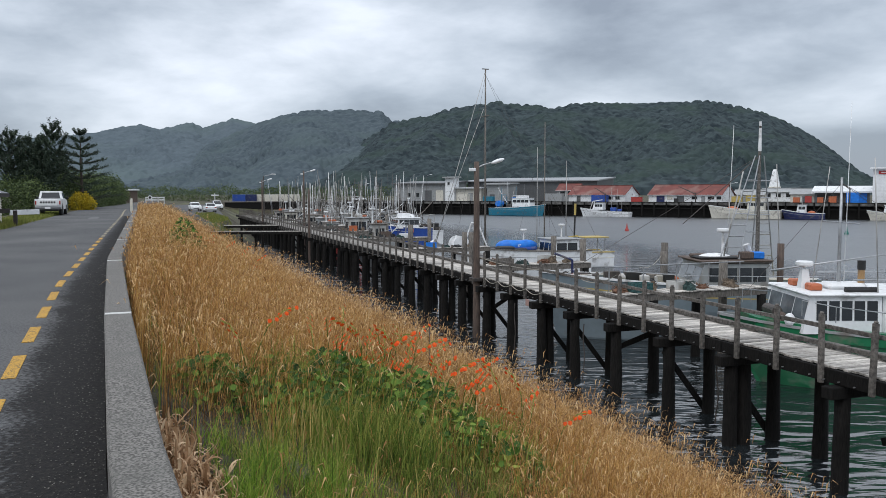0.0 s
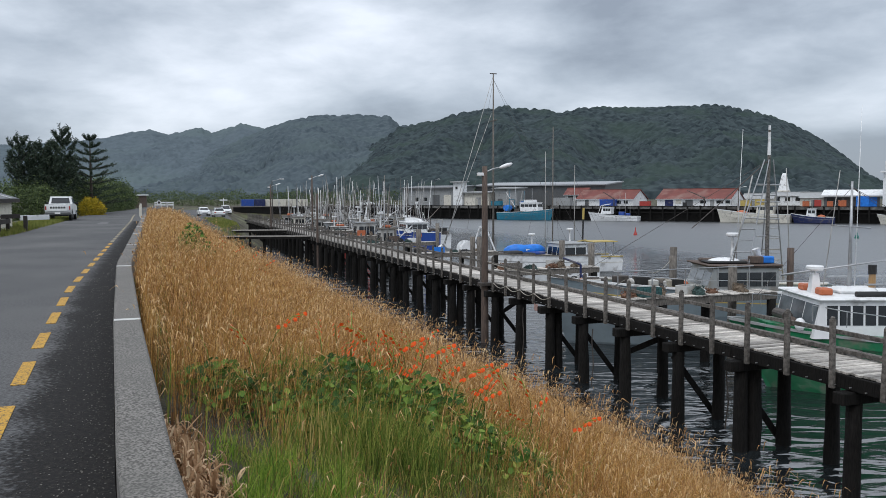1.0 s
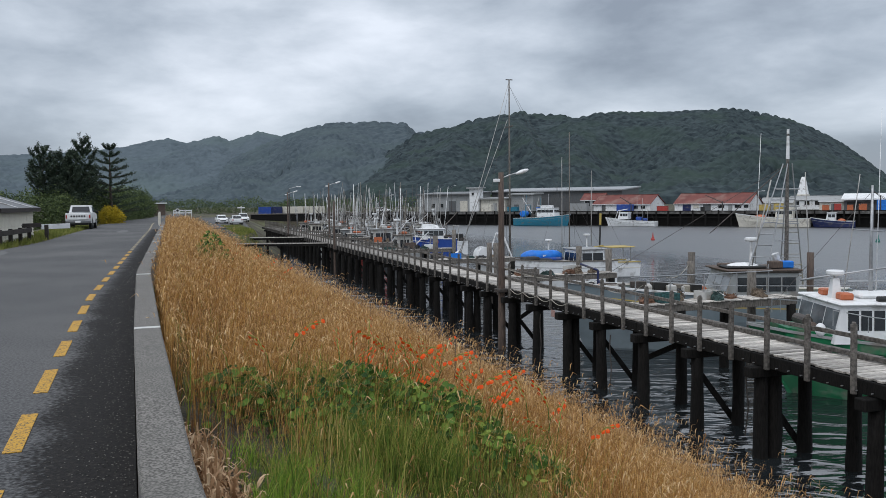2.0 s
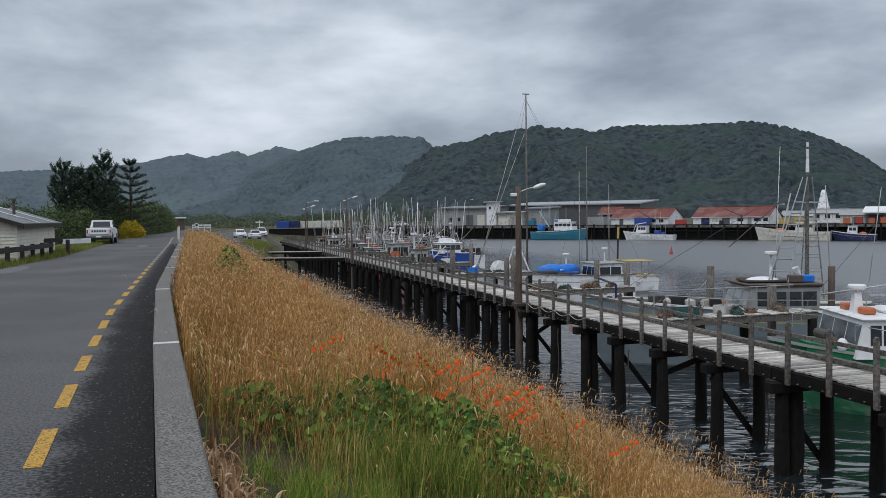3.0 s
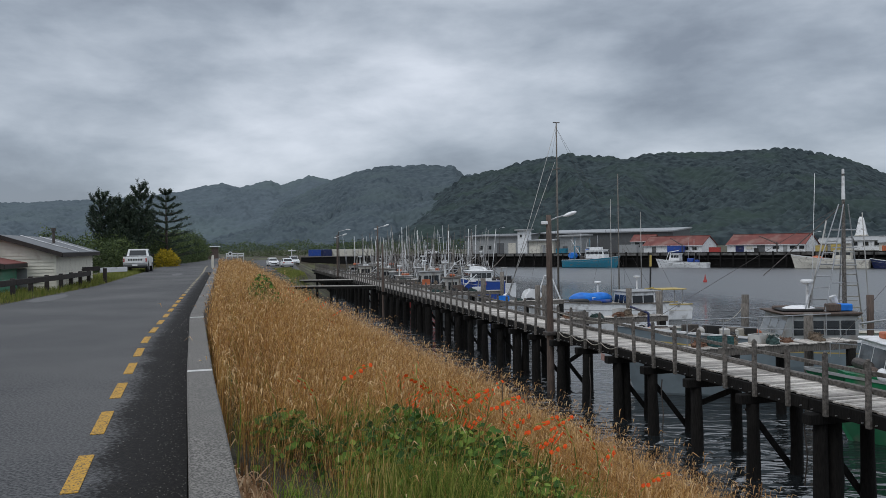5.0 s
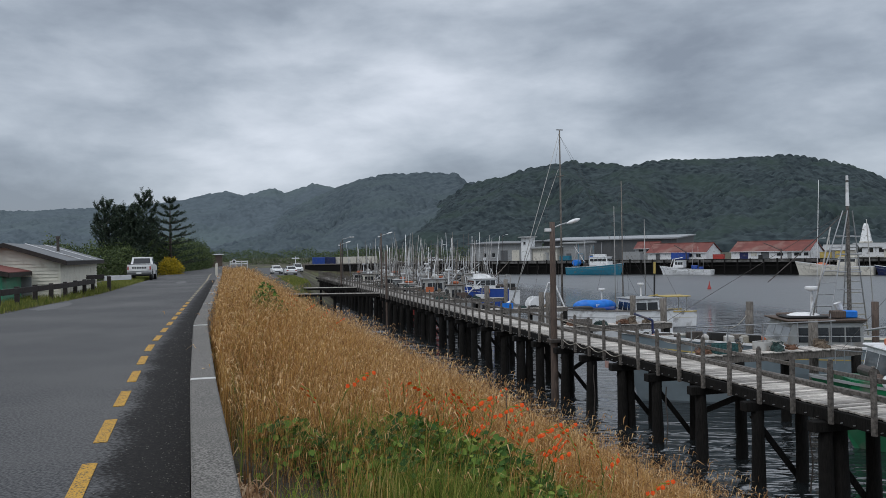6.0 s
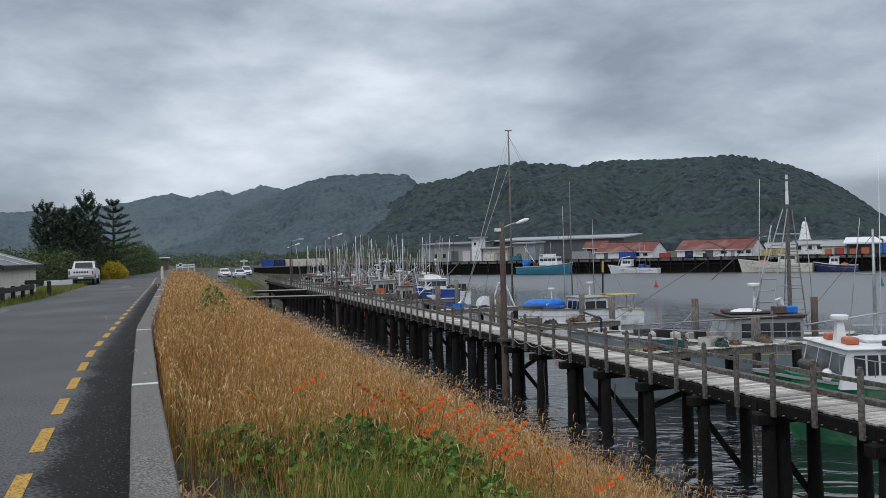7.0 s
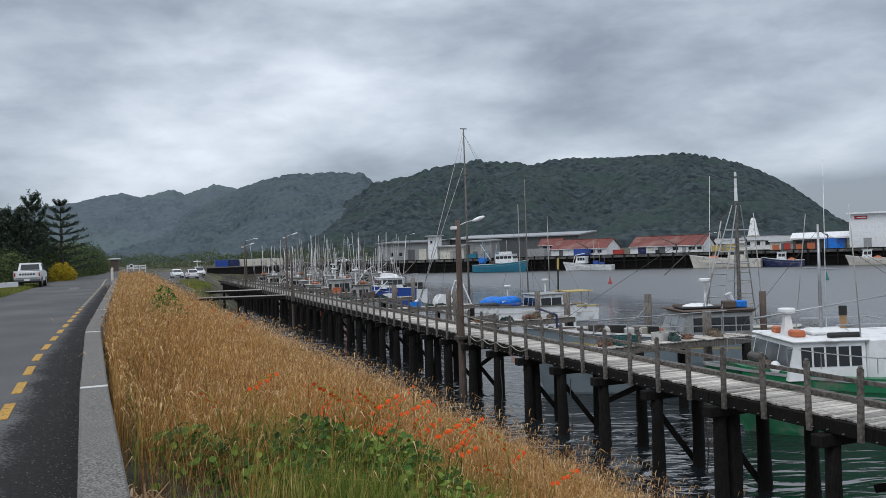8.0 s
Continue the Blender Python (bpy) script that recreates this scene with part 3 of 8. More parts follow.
# rail posts, handrails, bolts
post_m = []
for i in range(3):
    mb = MB()
    mb.box((0, 0, 0.36), (0.095, 0.12, 1.50), b=0.012)
    mb.box((0, 0, 1.13), (0.075, 0.09, 0.06), b=0.02)
    post_m.append(mb.mesh("rail_post"))
bolt = MB().tube((-0.16, 0, 0), (-0.10, 0, 0), 0.016, 0.016, 6).mesh("bolt")
k = 0
S_POST = [11.95 + 1.322 * i for i in range(-4, 92)]
for s in S_POST:
    m = place(s, PIER_C - 0.155, DECK, rnd.uniform(-3, 3)) @ pose(0, 0, 0, rnd.uniform(-1.2, 1.2), rnd.uniform(-1.4, 1.4))
    if abs(s - 32.4) > 0.3:
        part("rail_post", post_m[k % 3], "rail", pier, at=m)
    k += 1
for s0, s1 in zip(S_POST[::3], S_POST[3::3]):
    for h, w, t in ((0.84, 0.05, 0.095), (0.44, 0.05, 0.10)):
        mb = MB()
        mb.beam(at(s0, PIER_C - 0.08, DECK + h + rnd.uniform(-0.015, 0.015)), at(s1 - 0.01, PIER_C - 0.08, DECK + h + rnd.uniform(-0.015, 0.015)), w, t, 0.008)
        part("rail", mb, "rail", pier)
for i in range(110):
    part("bolt", bolt, "steel", pier, at=place(9.2 + 0.40 * i, PIER_C, DECK - 0.30 + 0.02 * (i % 2)))
# bents: piles, caps, braces
REAR = 1.9
S_BENT = [8.1, 10.5, 12.85] + [13.65 + 2.63 * i for i in range(1, 46)]


def pile_mesh(r, top, bottom, seed):
    """A worn round pile, a little crooked and swollen with growth at the water."""
    rr = random.Random(seed)
    rings = []
    n = 10
    ox, oy = 0, 0
    for i in range(9):
        u = i / 8
        z = bottom + (top - bottom) * u
        ox += rr.uniform(-0.012, 0.012); oy += rr.uniform(-0.012, 0.012)
        q = r * (1.08 - 0.12 * u) * (1.10 if abs(z + 2.4) < 0.5 else 1.0)
        rings.append([(ox + q * rr.uniform(0.92, 1.08) * math.cos(2 * math.pi * j / n), oy + q * rr.uniform(0.92, 1.08) * math.sin(2 * math.pi * j / n), z) for j in range(n)])
    return MB().loft(rings).mesh("pile", True)


pile_m = [pile_mesh(0.17, -0.36, -6.2, i) for i in range(5)]
pile_big = [pile_mesh(0.175, -0.62, -6.2, 20 + i) for i in range(3)]
for i, s in enumerate(S_BENT):
    mb = MB()
    mb.beam(at(s, PIER_C - 0.42, DECK - 0.50), at(s, PIER_C + PIER_W + 0.35, DECK - 0.50), 0.30, 0.26, 0.02)
    part("cap_beam", mb, "pile", pier)
    part("pile", pile_big[i % 3], "pile", pier, at=place(s, PIER_C + 0.02, DECK, 40 * i))
    if i % 4 == 3:
        part("pile", pile_big[(i + 1) % 3], "pile", pier, at=place(s + 0.05, PIER_C + 0.40, DECK, 70 * i))
    part("pile", pile_m[i % 5], "pile", pier, at=place(s + (REAR if i == 2 else rnd.uniform(-0.15, 0.15)), PIER_C + PIER_W - 0.1, DECK, 33 * i))
    if s > 30:
        part("pile", pile_m[(i + 2) % 5], "pile", pier, at=place(s + rnd.uniform(0.9, 1.5), PIER_C + rnd.uniform(0.2, 1.3), DECK, 50 * i))
    mb = MB()
    if i % 3 != 2:
        mb.beam(at(s + 0.2, PIER_C, DECK - 0.8), at(s + 0.2, PIER_C + PIER_W + 0.1, WATER - 0.1), 0.08, 0.16, 0.01)
        part("brace", mb, "pile", pier)
    if i % 4 == 1:
        mb = MB().beam(at(s, PIER_C + PIER_W - 0.1, DECK - 0.75), at(s + 2.5, PIER_C + PIER_W - 0.1, WATER + 0.9), 0.08, 0.18, 0.01)
        part("brace", mb, "pile", pier)
# rope slung along the rail, tag board
mb = MB()
pts = []
for i in range(41):
    s = 26.3 + i * 0.132
    sag = 0.14 * math.sin((i % 10) / 10 * math.pi)
    pts.append(at(s, PIER_C - 0.22, DECK + 0.02 - sag))
mb.path(pts, 0.016, 5)
rp = part("mooring_rope", mb, "rope")
tagged(rp, "pale rope slung in loops along the pier edge", "rope")
mb = MB().box((0, 0, 0), (0.03, 0.30, 0.26), b=0.008)
tb = part("tag_board", mb, material("faded_pink_board", (0.42, 0.27, 0.24), 0.8, scale=8), at=place(27.5, PIER_C - 0.2, DECK - 0.5))
tagged(tb, "small faded pink board nailed below the deck edge", "sign board")


# finger jetties
def finger(s, length, piles, label):
    f = thing("finger_jetty", label, "jetty", place(s, PIER_C + PIER_W, DECK), group="finger jetties off the pier")
    n = int(length / 0.16)
    pm = MB().box((0, 0, 0), (0.14, 1.0, 0.045), b=0.006).mesh("plank")
    for i in range(n):
        part("plank", pm, "deck", f, at=pose(0.1 + i * 0.16, rnd.uniform(-0.03, 0.03), 0.0 + rnd.uniform(-0.01, 0.01), 0, 0, rnd.uniform(-1, 1)))
    for y in (-0.4, 0.4):
        part("beam", MB().beam((0, y, -0.16), (length, y, -0.16), 0.12, 0.25, 0.01), "grey_wood", f)
    for i in range(piles):
        x = length * (i + 0.9) / piles
        part("support_post", pile_m[(i + int(s)) % 5], "pile", f, at=pose(x, -0.35 + 0.7 * (i % 2), 0.1))
    return f


finger(25.3, 7.4, 3, "short grey plank jetty on dark piles beside moored boats")
finger(37.3, 6.6, 3, "short grey plank jetty on dark piles beside moored boats")
for i in range(7):
    finger(50.3 + 12.2 * i, 6.5, 3, "short grey plank jetty on dark piles beside moored boats")


def mooring_pile(s, c, top, r=0.17, mat="grey_wood"):
    mb = MB()
    rr = random.Random(int(s * 10 + c * 7))
    rings = []
    for i in range(7):
        z = WATER - 1.5 + (top - WATER + 1.5) * i / 6
        rings.append([(r * rr.uniform(0.92, 1.06) * math.cos(j * math.pi / 5), r * rr.uniform(0.92, 1.06) * math.sin(j * math.pi / 5), z) for j in range(10)])
    mb.loft(rings)
    ob = part("mooring_post", mb, mat, at=place(s, c, 0) @ pose(0, 0, 0, rr.uniform(-1, 1), rr.uniform(-1, 1)), smooth=True)
    tagged(ob, "weathered timber mooring pile standing in the harbour", "mooring pile", group="mooring piles")


for q in ((33.5, 24.0, -0.9), (33.0, 23.6, -1.3), (27.2, 25.4, -0.6, 0.14, "pole"), (42.5, 22.6, -1.0), (37.9, 21.9, -0.9), (46.5, 18.9, -0.9), (46.9, 18.6, -0.9), (49.6, 15.9, -0.5),
          (62.0, 21.5, -0.6), (62.8, 21.8, -0.6), (74.5, 21.5, -0.6), (86, 21, -0.5), (26.0, 21.4, -1.1)):
    mooring_pile(*q)


def lamp_post(s, c, top, arm, label):
    p = thing("lamp_post", label, "street lamp", place(s, c, 0), group="lamp posts on the pier")
    mb = MB()
    rings = []
    for i in range(6):
        z = WATER - 1 + (top - WATER + 1) * i / 5
        r = (0.20 - 0.075 * i / 5) * (0.62 if s > 60 else 0.9)
        rings.append([(r * math.cos(j * math.pi / 6), r * math.sin(j * math.pi / 6), z) for j in range(12)])
    part("pole", mb.loft(rings), "pole", p, smooth=True)
    if arm:
        part("arm", MB().path([(0.05, 0, top - 0.25), (0.35, -0.05, top - 0.12), (0.75, -0.1, top - 0.02)], 0.03), "steel", p)
        h = MB().dome((0, 0, 0), (0.34, 0.12, 0.09), full=True)
        part("lamp_head", h, "white_paint", p, "pale grey lamp head", smooth=True, at=pose(0.95, -0.12, top + 0.03, 0, -18, 0))
        part("control_box", MB().box((-0.2, 0.0, top - 0.35), (0.26, 0.2, 0.14), b=0.02), "white_paint", p)
        part("collar", MB().box((0, 0, DECK - 0.1), (0.5, 0.5, 0.16), b=0.02), "dark_steel", p)
    return p


lamp_post(32.4, 13.42, 2.95, True, "tall brown timber lamp post with a curved arm")
lamp_post(72.0, 13.5, 1.9, False, "bare brown timber post at the pier edge")
lamp_post(103.0, 13.4, 3.2, True, "tall brown timber lamp post with a curved arm")
lamp_post(86.0, 15.6, 3.9, True, "tall brown timber lamp post with a curved arm")

# gangways from the bank to the pier
for s0, c0, s1, c1, w in ((79.3, 4.3, 76.0, 13.6, 0.7), (93.5, 4.8, 91.0, 13.6, 0.7)):
    g = thing("gangway", "narrow pale timber gangway from the bank to the pier", "gangway", group="gangways")
    a, b = at(s0, c0, DECK), at(s1, c1, DECK)
    part("walkway", MB().beam(a, b, w, 0.08, 0.01), "deck", g)
    n = (b - a).cross(Vector((0, 0, 1))).normalized() * (w / 2)
    for sgn in (-1, 1):
        part("beam", MB().beam(a + n * sgn - Vector((0, 0, 0.15)), b + n * sgn - Vector((0, 0, 0.15)), 0.08, 0.2), "pile", g)
    for u in (0.3, 0.55, 0.8):
        p = a.lerp(b, u)
        part("support_post", MB().tube(p - Vector((0, 0, 0.1)), (p.x, p.y, -6), 0.13, 0.15, 8), "pile", g)


# far wharf
def wharf_at(t, k, z=0.0, turn=0.0):
    """Along the far wharf's edge by t, behind it by k."""
    return pose(48 + 0.876 * t + 0.483 * k, 201 - 0.483 * t + 0.876 * k, z, 0, 0, -28.87 + turn)


WHARF = -1.22
M["wharf_deck"] = material("stained_wharf_concrete", (0.15, 0.147, 0.14), 0.9, color2=(0.05, 0.048, 0.045), scale=1.5, detail=8, stain=(0.04, 0.038, 0.034), stain_scale=0.3)
wharf = thing("wharf", "long dark timber wharf with fender piles across the harbour", "wharf", kind="structure")
part("deck_slab", MB().box((30, 8, WHARF - 0.3), (240, 17, 0.6), b=0.03), "wharf_deck", wharf, at=wharf_at(0, 0))
part("kerb", MB().box((30, -0.3, WHARF + 0.1), (240, 0.3, 0.22), b=0.03), "pile", wharf, at=wharf_at(0, 0))
# dark sheet added behind the fender piles as the shade under the deck
part("back_wall", MB().box((30, 0.9, -4.5), (240, 0.3, 5.9)), "pile", wharf, at=wharf_at(0, 0))
fp = MB().box((0, 0, -3.9), (0.34, 0.34, 5.6), b=0.04).mesh("fender_pile")
ip = MB().box((0, 0, -4.2), (0.3, 0.3, 5.0), b=0.04).mesh("inner_pile")
for i in range(70):
    t = -88 + 3.0 * i
    part("fender_pile", fp, "pile", wharf, at=wharf_at(t, -0.55) @ pose(0, 0, rnd.uniform(-0.1, 0.25), 0, rnd.uniform(-1, 1)))
    if -70 < t < 70:
        part("inner_pile", ip, "pile", wharf, at=wharf_at(t + 1.5, 1.5))
        part("waling", MB().beam((0, -0.4, -2.6), (3, -0.4, -2.6), 0.2, 0.25), "pile", wharf, at=wharf_at(t, 0))


def roof_slab(mb, x0, x1, ya, za, yb, zb, t=0.12):
    mb.loft([[(x, ya, za), (x, yb, zb), (x, yb, zb + t), (x, ya, za + t)] for x in (x0, x1)])
    return mb


def shed(m, L, W, base, eave, ridge, wall, roof, label, openings=(), ribs=False):
    """A gabled shed: x along the front from 0 to L, y back to W; openings: x, width, sill, head, material, name."""
    h = thing("shed", label, "shed", m, group="sheds")
    body = MB()
    body.prism([(0, base), (W, base), (W, eave), (W / 2, ridge), (0, eave)], 0, L, "yz")
    part("wall", body, wall, h)
    half = W / 2
    ov, slope = 0.35, (ridge - eave) / half
    for y0, sg in ((-ov, 1), (W + ov, -1)):
        r = MB()
        roof_slab(r, -0.3, L + 0.3, y0, eave - ov * slope + 0.02, half, ridge + 0.02)
        if ribs:
            for i in range(int(L / 0.8)):
                x = -0.2 + i * 0.8
                r.loft([[(xx, y0, eave - ov * slope + 0.14), (xx, half, ridge + 0.14), (xx, half, ridge + 0.19), (xx, y0, eave - ov * slope + 0.19)] for xx in (x, x + 0.08)])
        part("roof", r, roof, h)
    part("ridge_cap", MB().box((L / 2, half, ridge + 0.18), (L + 0.6, 0.35, 0.1), b=0.03), roof, h)
    part("gutter", MB().box((L / 2, -ov - 0.05, eave - ov * slope + 0.05), (L + 0.5, 0.12, 0.12), b=0.02), "white_paint", h)
    for x, w, z0, z1, mat, nm in openings:
        d = part(nm, MB().box((x + w / 2, -0.03, (z0 + z1) / 2), (w, 0.10, z1 - z0), b=0.01), mat, h)
        fr = MB()
        for bx, bw in ((x - 0.06, 0.1), (x + w + 0.06, 0.1)):
            fr.box((bx, -0.05, (z0 + z1) / 2), (bw, 0.14, z1 - z0 + 0.2))
        fr.box((x + w / 2, -0.05, z1 + 0.06), (w, 0.14, 0.1))
        part("frame", fr, "white_paint", d)
    return h


g = -1.2
shed(wharf_at(-20, 7, 0, -11), 16.5, 8, g, 0.75, 3.0, "white_paint", "red_roof", "white wharf shed with a faded red iron roof", [(2.5, 1.2, g, 0.5, "dark_grey", "door"), (8, 2.2, g, 0.45, "black", "door"), (11.8, 1.4, g + 0.7, 0.3, "glass", "window"), (14, 1.2, g + 0.7, 0.3, "glass", "window")])
shed(wharf_at(1.5, 7.5, 0, -11), 19.0, 8.5, g, 0.75, 3.1, "white_paint", "red_roof", "long white wharf shed with a faded red iron roof", [(2.2, 2.2, g, 0.5, "navy", "door"), (5.0, 1.6, g + 0.7, 0.4, "cream_paint", "window"), (7.6, 2.0, g, 0.5, "dark_grey", "door"), (11.5, 1.5, g + 0.8, 0.3, "glass", "window"), (14, 1.0, g, 0.4, "grey_paint", "door"), (15.6, 1.6, g + 0.8, 0.3, "glass", "window"), (17.8, 1.1, g + 0.8, 0.3, "glass", "window")])
shed(wharf_at(-25, 11), 6, 6, g, 1.9, 3.6, "grey_paint", "red_roof", "small grey wharf shed with a red roof", [(1, 1.5, g + 1.5, 1.7, "glass", "window"), (3.2, 1.5, g + 1.5, 1.7, "glass", "window")])
shed(wharf_at(34.5, 15), 5.6, 7, g, 0.9, 2.1, "cream_paint", "grey_paint", "grey gabled store behind the wharf", [(2.6, 2.2, g, 0.3, "dark_grey", "door")])
shed(wharf_at(26, 30), 9, 6, g, 1.4, 2.2, "white_paint", "grey_paint", "white low house behind the wharf", [(1, 1.2, 0, 1, "glass", "window"), (3.5, 1.2, 0, 1, "glass", "window"), (6, 1.6, 0, 1, "glass", "window")])
shed(wharf_at(21.5, 14), 7, 6, g, 0.8, 1.9, "cream_paint", "grey_paint", "pale store with a grey roof by the wharf", [(1, 2.2, g, 0.2, "grey_paint", "door")])


def flat_block(m, L, W, base, front, back, wall, roof, label, windows=(), name="warehouse"):
    h = thing(name, label, "building", m)
    part("wall", MB().prism([(0, base), (W, base), (W, back), (0, front)], 0, L, "yz"), wall, h)
    r = MB()
    roof_slab(r, -0.6, L + 0.6, -0.9, front + 0.02 - 0.9 * (back - front) / W, W + 0.4, back + 0.04, 0.35)
    part("roof", r, roof, h)
    for i in range(int(L / 3)):
        part("wall_seam", MB().box((1.5 + 3 * i, -0.03, (base + front) / 2), (0.12, 0.08, front - base)), wall, h)
    for x, w, z0, z1, mat in windows:
        o = part("window", MB().box((x + w / 2, -0.04, (z0 + z1) / 2), (w, 0.12, z1 - z0), b=0.01), mat, h)
        part("frame", MB().box((x + w / 2, -0.07, z0 - 0.06), (w + 0.2, 0.16, 0.1)), "white_paint", o)
    return h


flat_block(wharf_at(-79, 12), 19, 12, g, 3.9, 4.6, "grey_paint", "dark_grey", "blue-grey metal-clad warehouse by the wharf", [(5, 1.0, 0.0, 1.2, "glass"), (8, 1.0, 0.0, 1.2, "glass"), (11, 2.5, g, 2.0, "dark_grey"), (15, 2.5, g, 2.0, "cream_paint")])
flat_block(wharf_at(-60, 25), 42, 16, g, 4.6, 5.6, "dark_grey", "steel", "long dark warehouse with a pale flat roof", [(3, 3, g, 2.5, "grey_paint"), (8, 3, g, 2.5, "black"), (14, 3, g, 2.5, "grey_paint"), (30, 5, 0.5, 2.2, "glass")])
flat_block(wharf_at(-59.2, 9), 3.0, 3, g, 5.6, 5.7, "white_paint", "grey_paint", "tall white plant tower beside the warehouse", [(0.8, 0.7, 3.6, 4.4, "black")], "plant_tower")
flat_block(wharf_at(-56, 10), 8, 6, g, 2.4, 2.6, "cream_paint", "grey_paint", "cream plant building by the wharf", [(1, 1.5, g, 0.8, "dark_grey"), (4, 1.5, g, 1.2, "grey_paint")], "plant_building")
flat_block(wharf_at(-47, 12), 7, 6, g, 3.6, 3.8, "grey_paint", "grey_paint", "grey plant building by the wharf", [(1, 1.5, g, 0.8, "dark_grey")], "plant_building")
flat_block(wharf_at(40.3, 9), 11.5, 7, g, 1.3, 2.4, "dark_grey", "white_paint", "open-fronted store with a pale roof on the wharf", [(0.6, 3.2, g, 0.8, "black"), (4.2, 3.0, g, 0.8, "dark_steel"), (7.6, 3.4, g, 1.0, "tarp")], "store")
ob = flat_block(wharf_at(52.4, 5), 8.5, 7, g, 6.5, 6.6, "clean_white", "clean_white", "tall white box-like ice store with a red sign", [], "ice_store")
part("sign", MB().box((2.4, -0.12, 5.7), (2.6, 0.06, 0.75), b=0.01), "plate", ob, "red sign with pale bars")
part("sign_bar", MB().box((2.5, -0.17, 5.7), (1.8, 0.04, 0.2)), "white_paint", ob)
# white obelisk beacon
ob = thing("beacon", "white tapered day beacon behind the wharf", "beacon", wharf_at(28.0, 40, 0))
part("base", MB().box((0, 0, 0.8), (3.0, 3.0, 4.0), b=0.05), "cream_paint", ob)
part("tower", MB().loft([[(-q, -q, z), (q, -q, z), (q, q, z), (-q, q, z)] for q, z in ((1.35, 2.8), (0.6, 7.0), (0.35, 7.6))]), "white_paint", ob)


# boats
def hull_rings(L, B, bow, stern, inset=0.0, drop=0.0, n=11):
    """Stations from stern to bow: half-beam, sheer and rake."""
    out = []
    for i in range(n):
        u = i / (n - 1)
        half = B / 2 * (1 - max(0, (u - 0.42) / 0.58) ** 2.4) * (0.86 + 0.14 * min(1, u * 4)) - inset
        half = max(half, 0.05)
        top = stern + (bow - stern) * u ** 2.2 - drop
        x = -L + L * u
        out.append((u, x, half, top))
    return out


def boat_hull(b, L, B, bow, stern, hull_mat, trim_mat, deck_mat, stripe=None, rake=0.9):
    rings, rail_o, rail_i, deck = [], [], [], []
    for u, x, half, top in hull_rings(L, B, bow, stern):
        d = rake * u ** 3
        def px(z):
            return x - d * (1 - min(1, max(0, z / bow))) + 0.0
        rings.append([(px(top), -half, top), (px(0.55 * top), -half * 0.95, 0.55 * top), (px(0.1), -half * (0.9 - 0.25 * u), 0.1), (px(0) - 0.15 * u, -half * 0.3, -0.7), (px(0) - 0.15 * u, half * 0.3, -0.7),
                      (px(0.1), half * (0.9 - 0.25 * u), 0.1), (px(0.55 * top), half * 0.95, 0.55 * top), (px(top), half, top)])
    h = MB()
    h.loft(rings, close=False, caps=False)
    n = 8
    h.f.append(tuple(range(n)))
    h.f.append(tuple(range((len(rings) - 1) * n, len(rings) * n))[::-1])
    part("hull", h, hull_mat, b, smooth=False)
    d = MB()
    d.loft([[(x, -max(half - 0.04, 0.02), top - 0.45), (x, max(half - 0.04, 0.02), top - 0.45), (x, max(half - 0.04, 0.02), top - 0.5), (x, -max(half - 0.04, 0.02), top - 0.5)] for u, x, half, top in hull_rings(L, B, bow, stern)])
    part("deck", d, deck_mat, b)
    for sg, nm in ((-1, "gunwale"), (1, "gunwale")):
        g = MB()
        g.loft([[(x, sg * (half - 0.06), top - 0.02), (x, sg * (half + 0.05), top - 0.02), (x, sg * (half + 0.05), top + 0.07), (x, sg * (half - 0.06), top + 0.07)] for u, x, half, top in hull_rings(L, B, bow, stern)])
        part(nm, g, trim_mat, b)
        if stripe:
            g = MB()
            g.loft([[(x, sg * (half - 0.02), top - 0.30), (x, sg * (half + 0.022), top - 0.30), (x, sg * (half + 0.022), top - 0.1), (x, sg * (half - 0.02), top - 0.1)] for u, x, half, top in hull_rings(L, B, bow, stern)[:-1]])
            part("rubbing_strake", g, stripe, b)
    t = MB()
    x, half, top = -L, hull_rings(L, B, bow, stern)[0][2], stern
    t.box((x + 0.03, 0, top - 0.22), (0.07, half * 2, 0.5), b=0.01)
    part("transom", t, hull_mat, b)


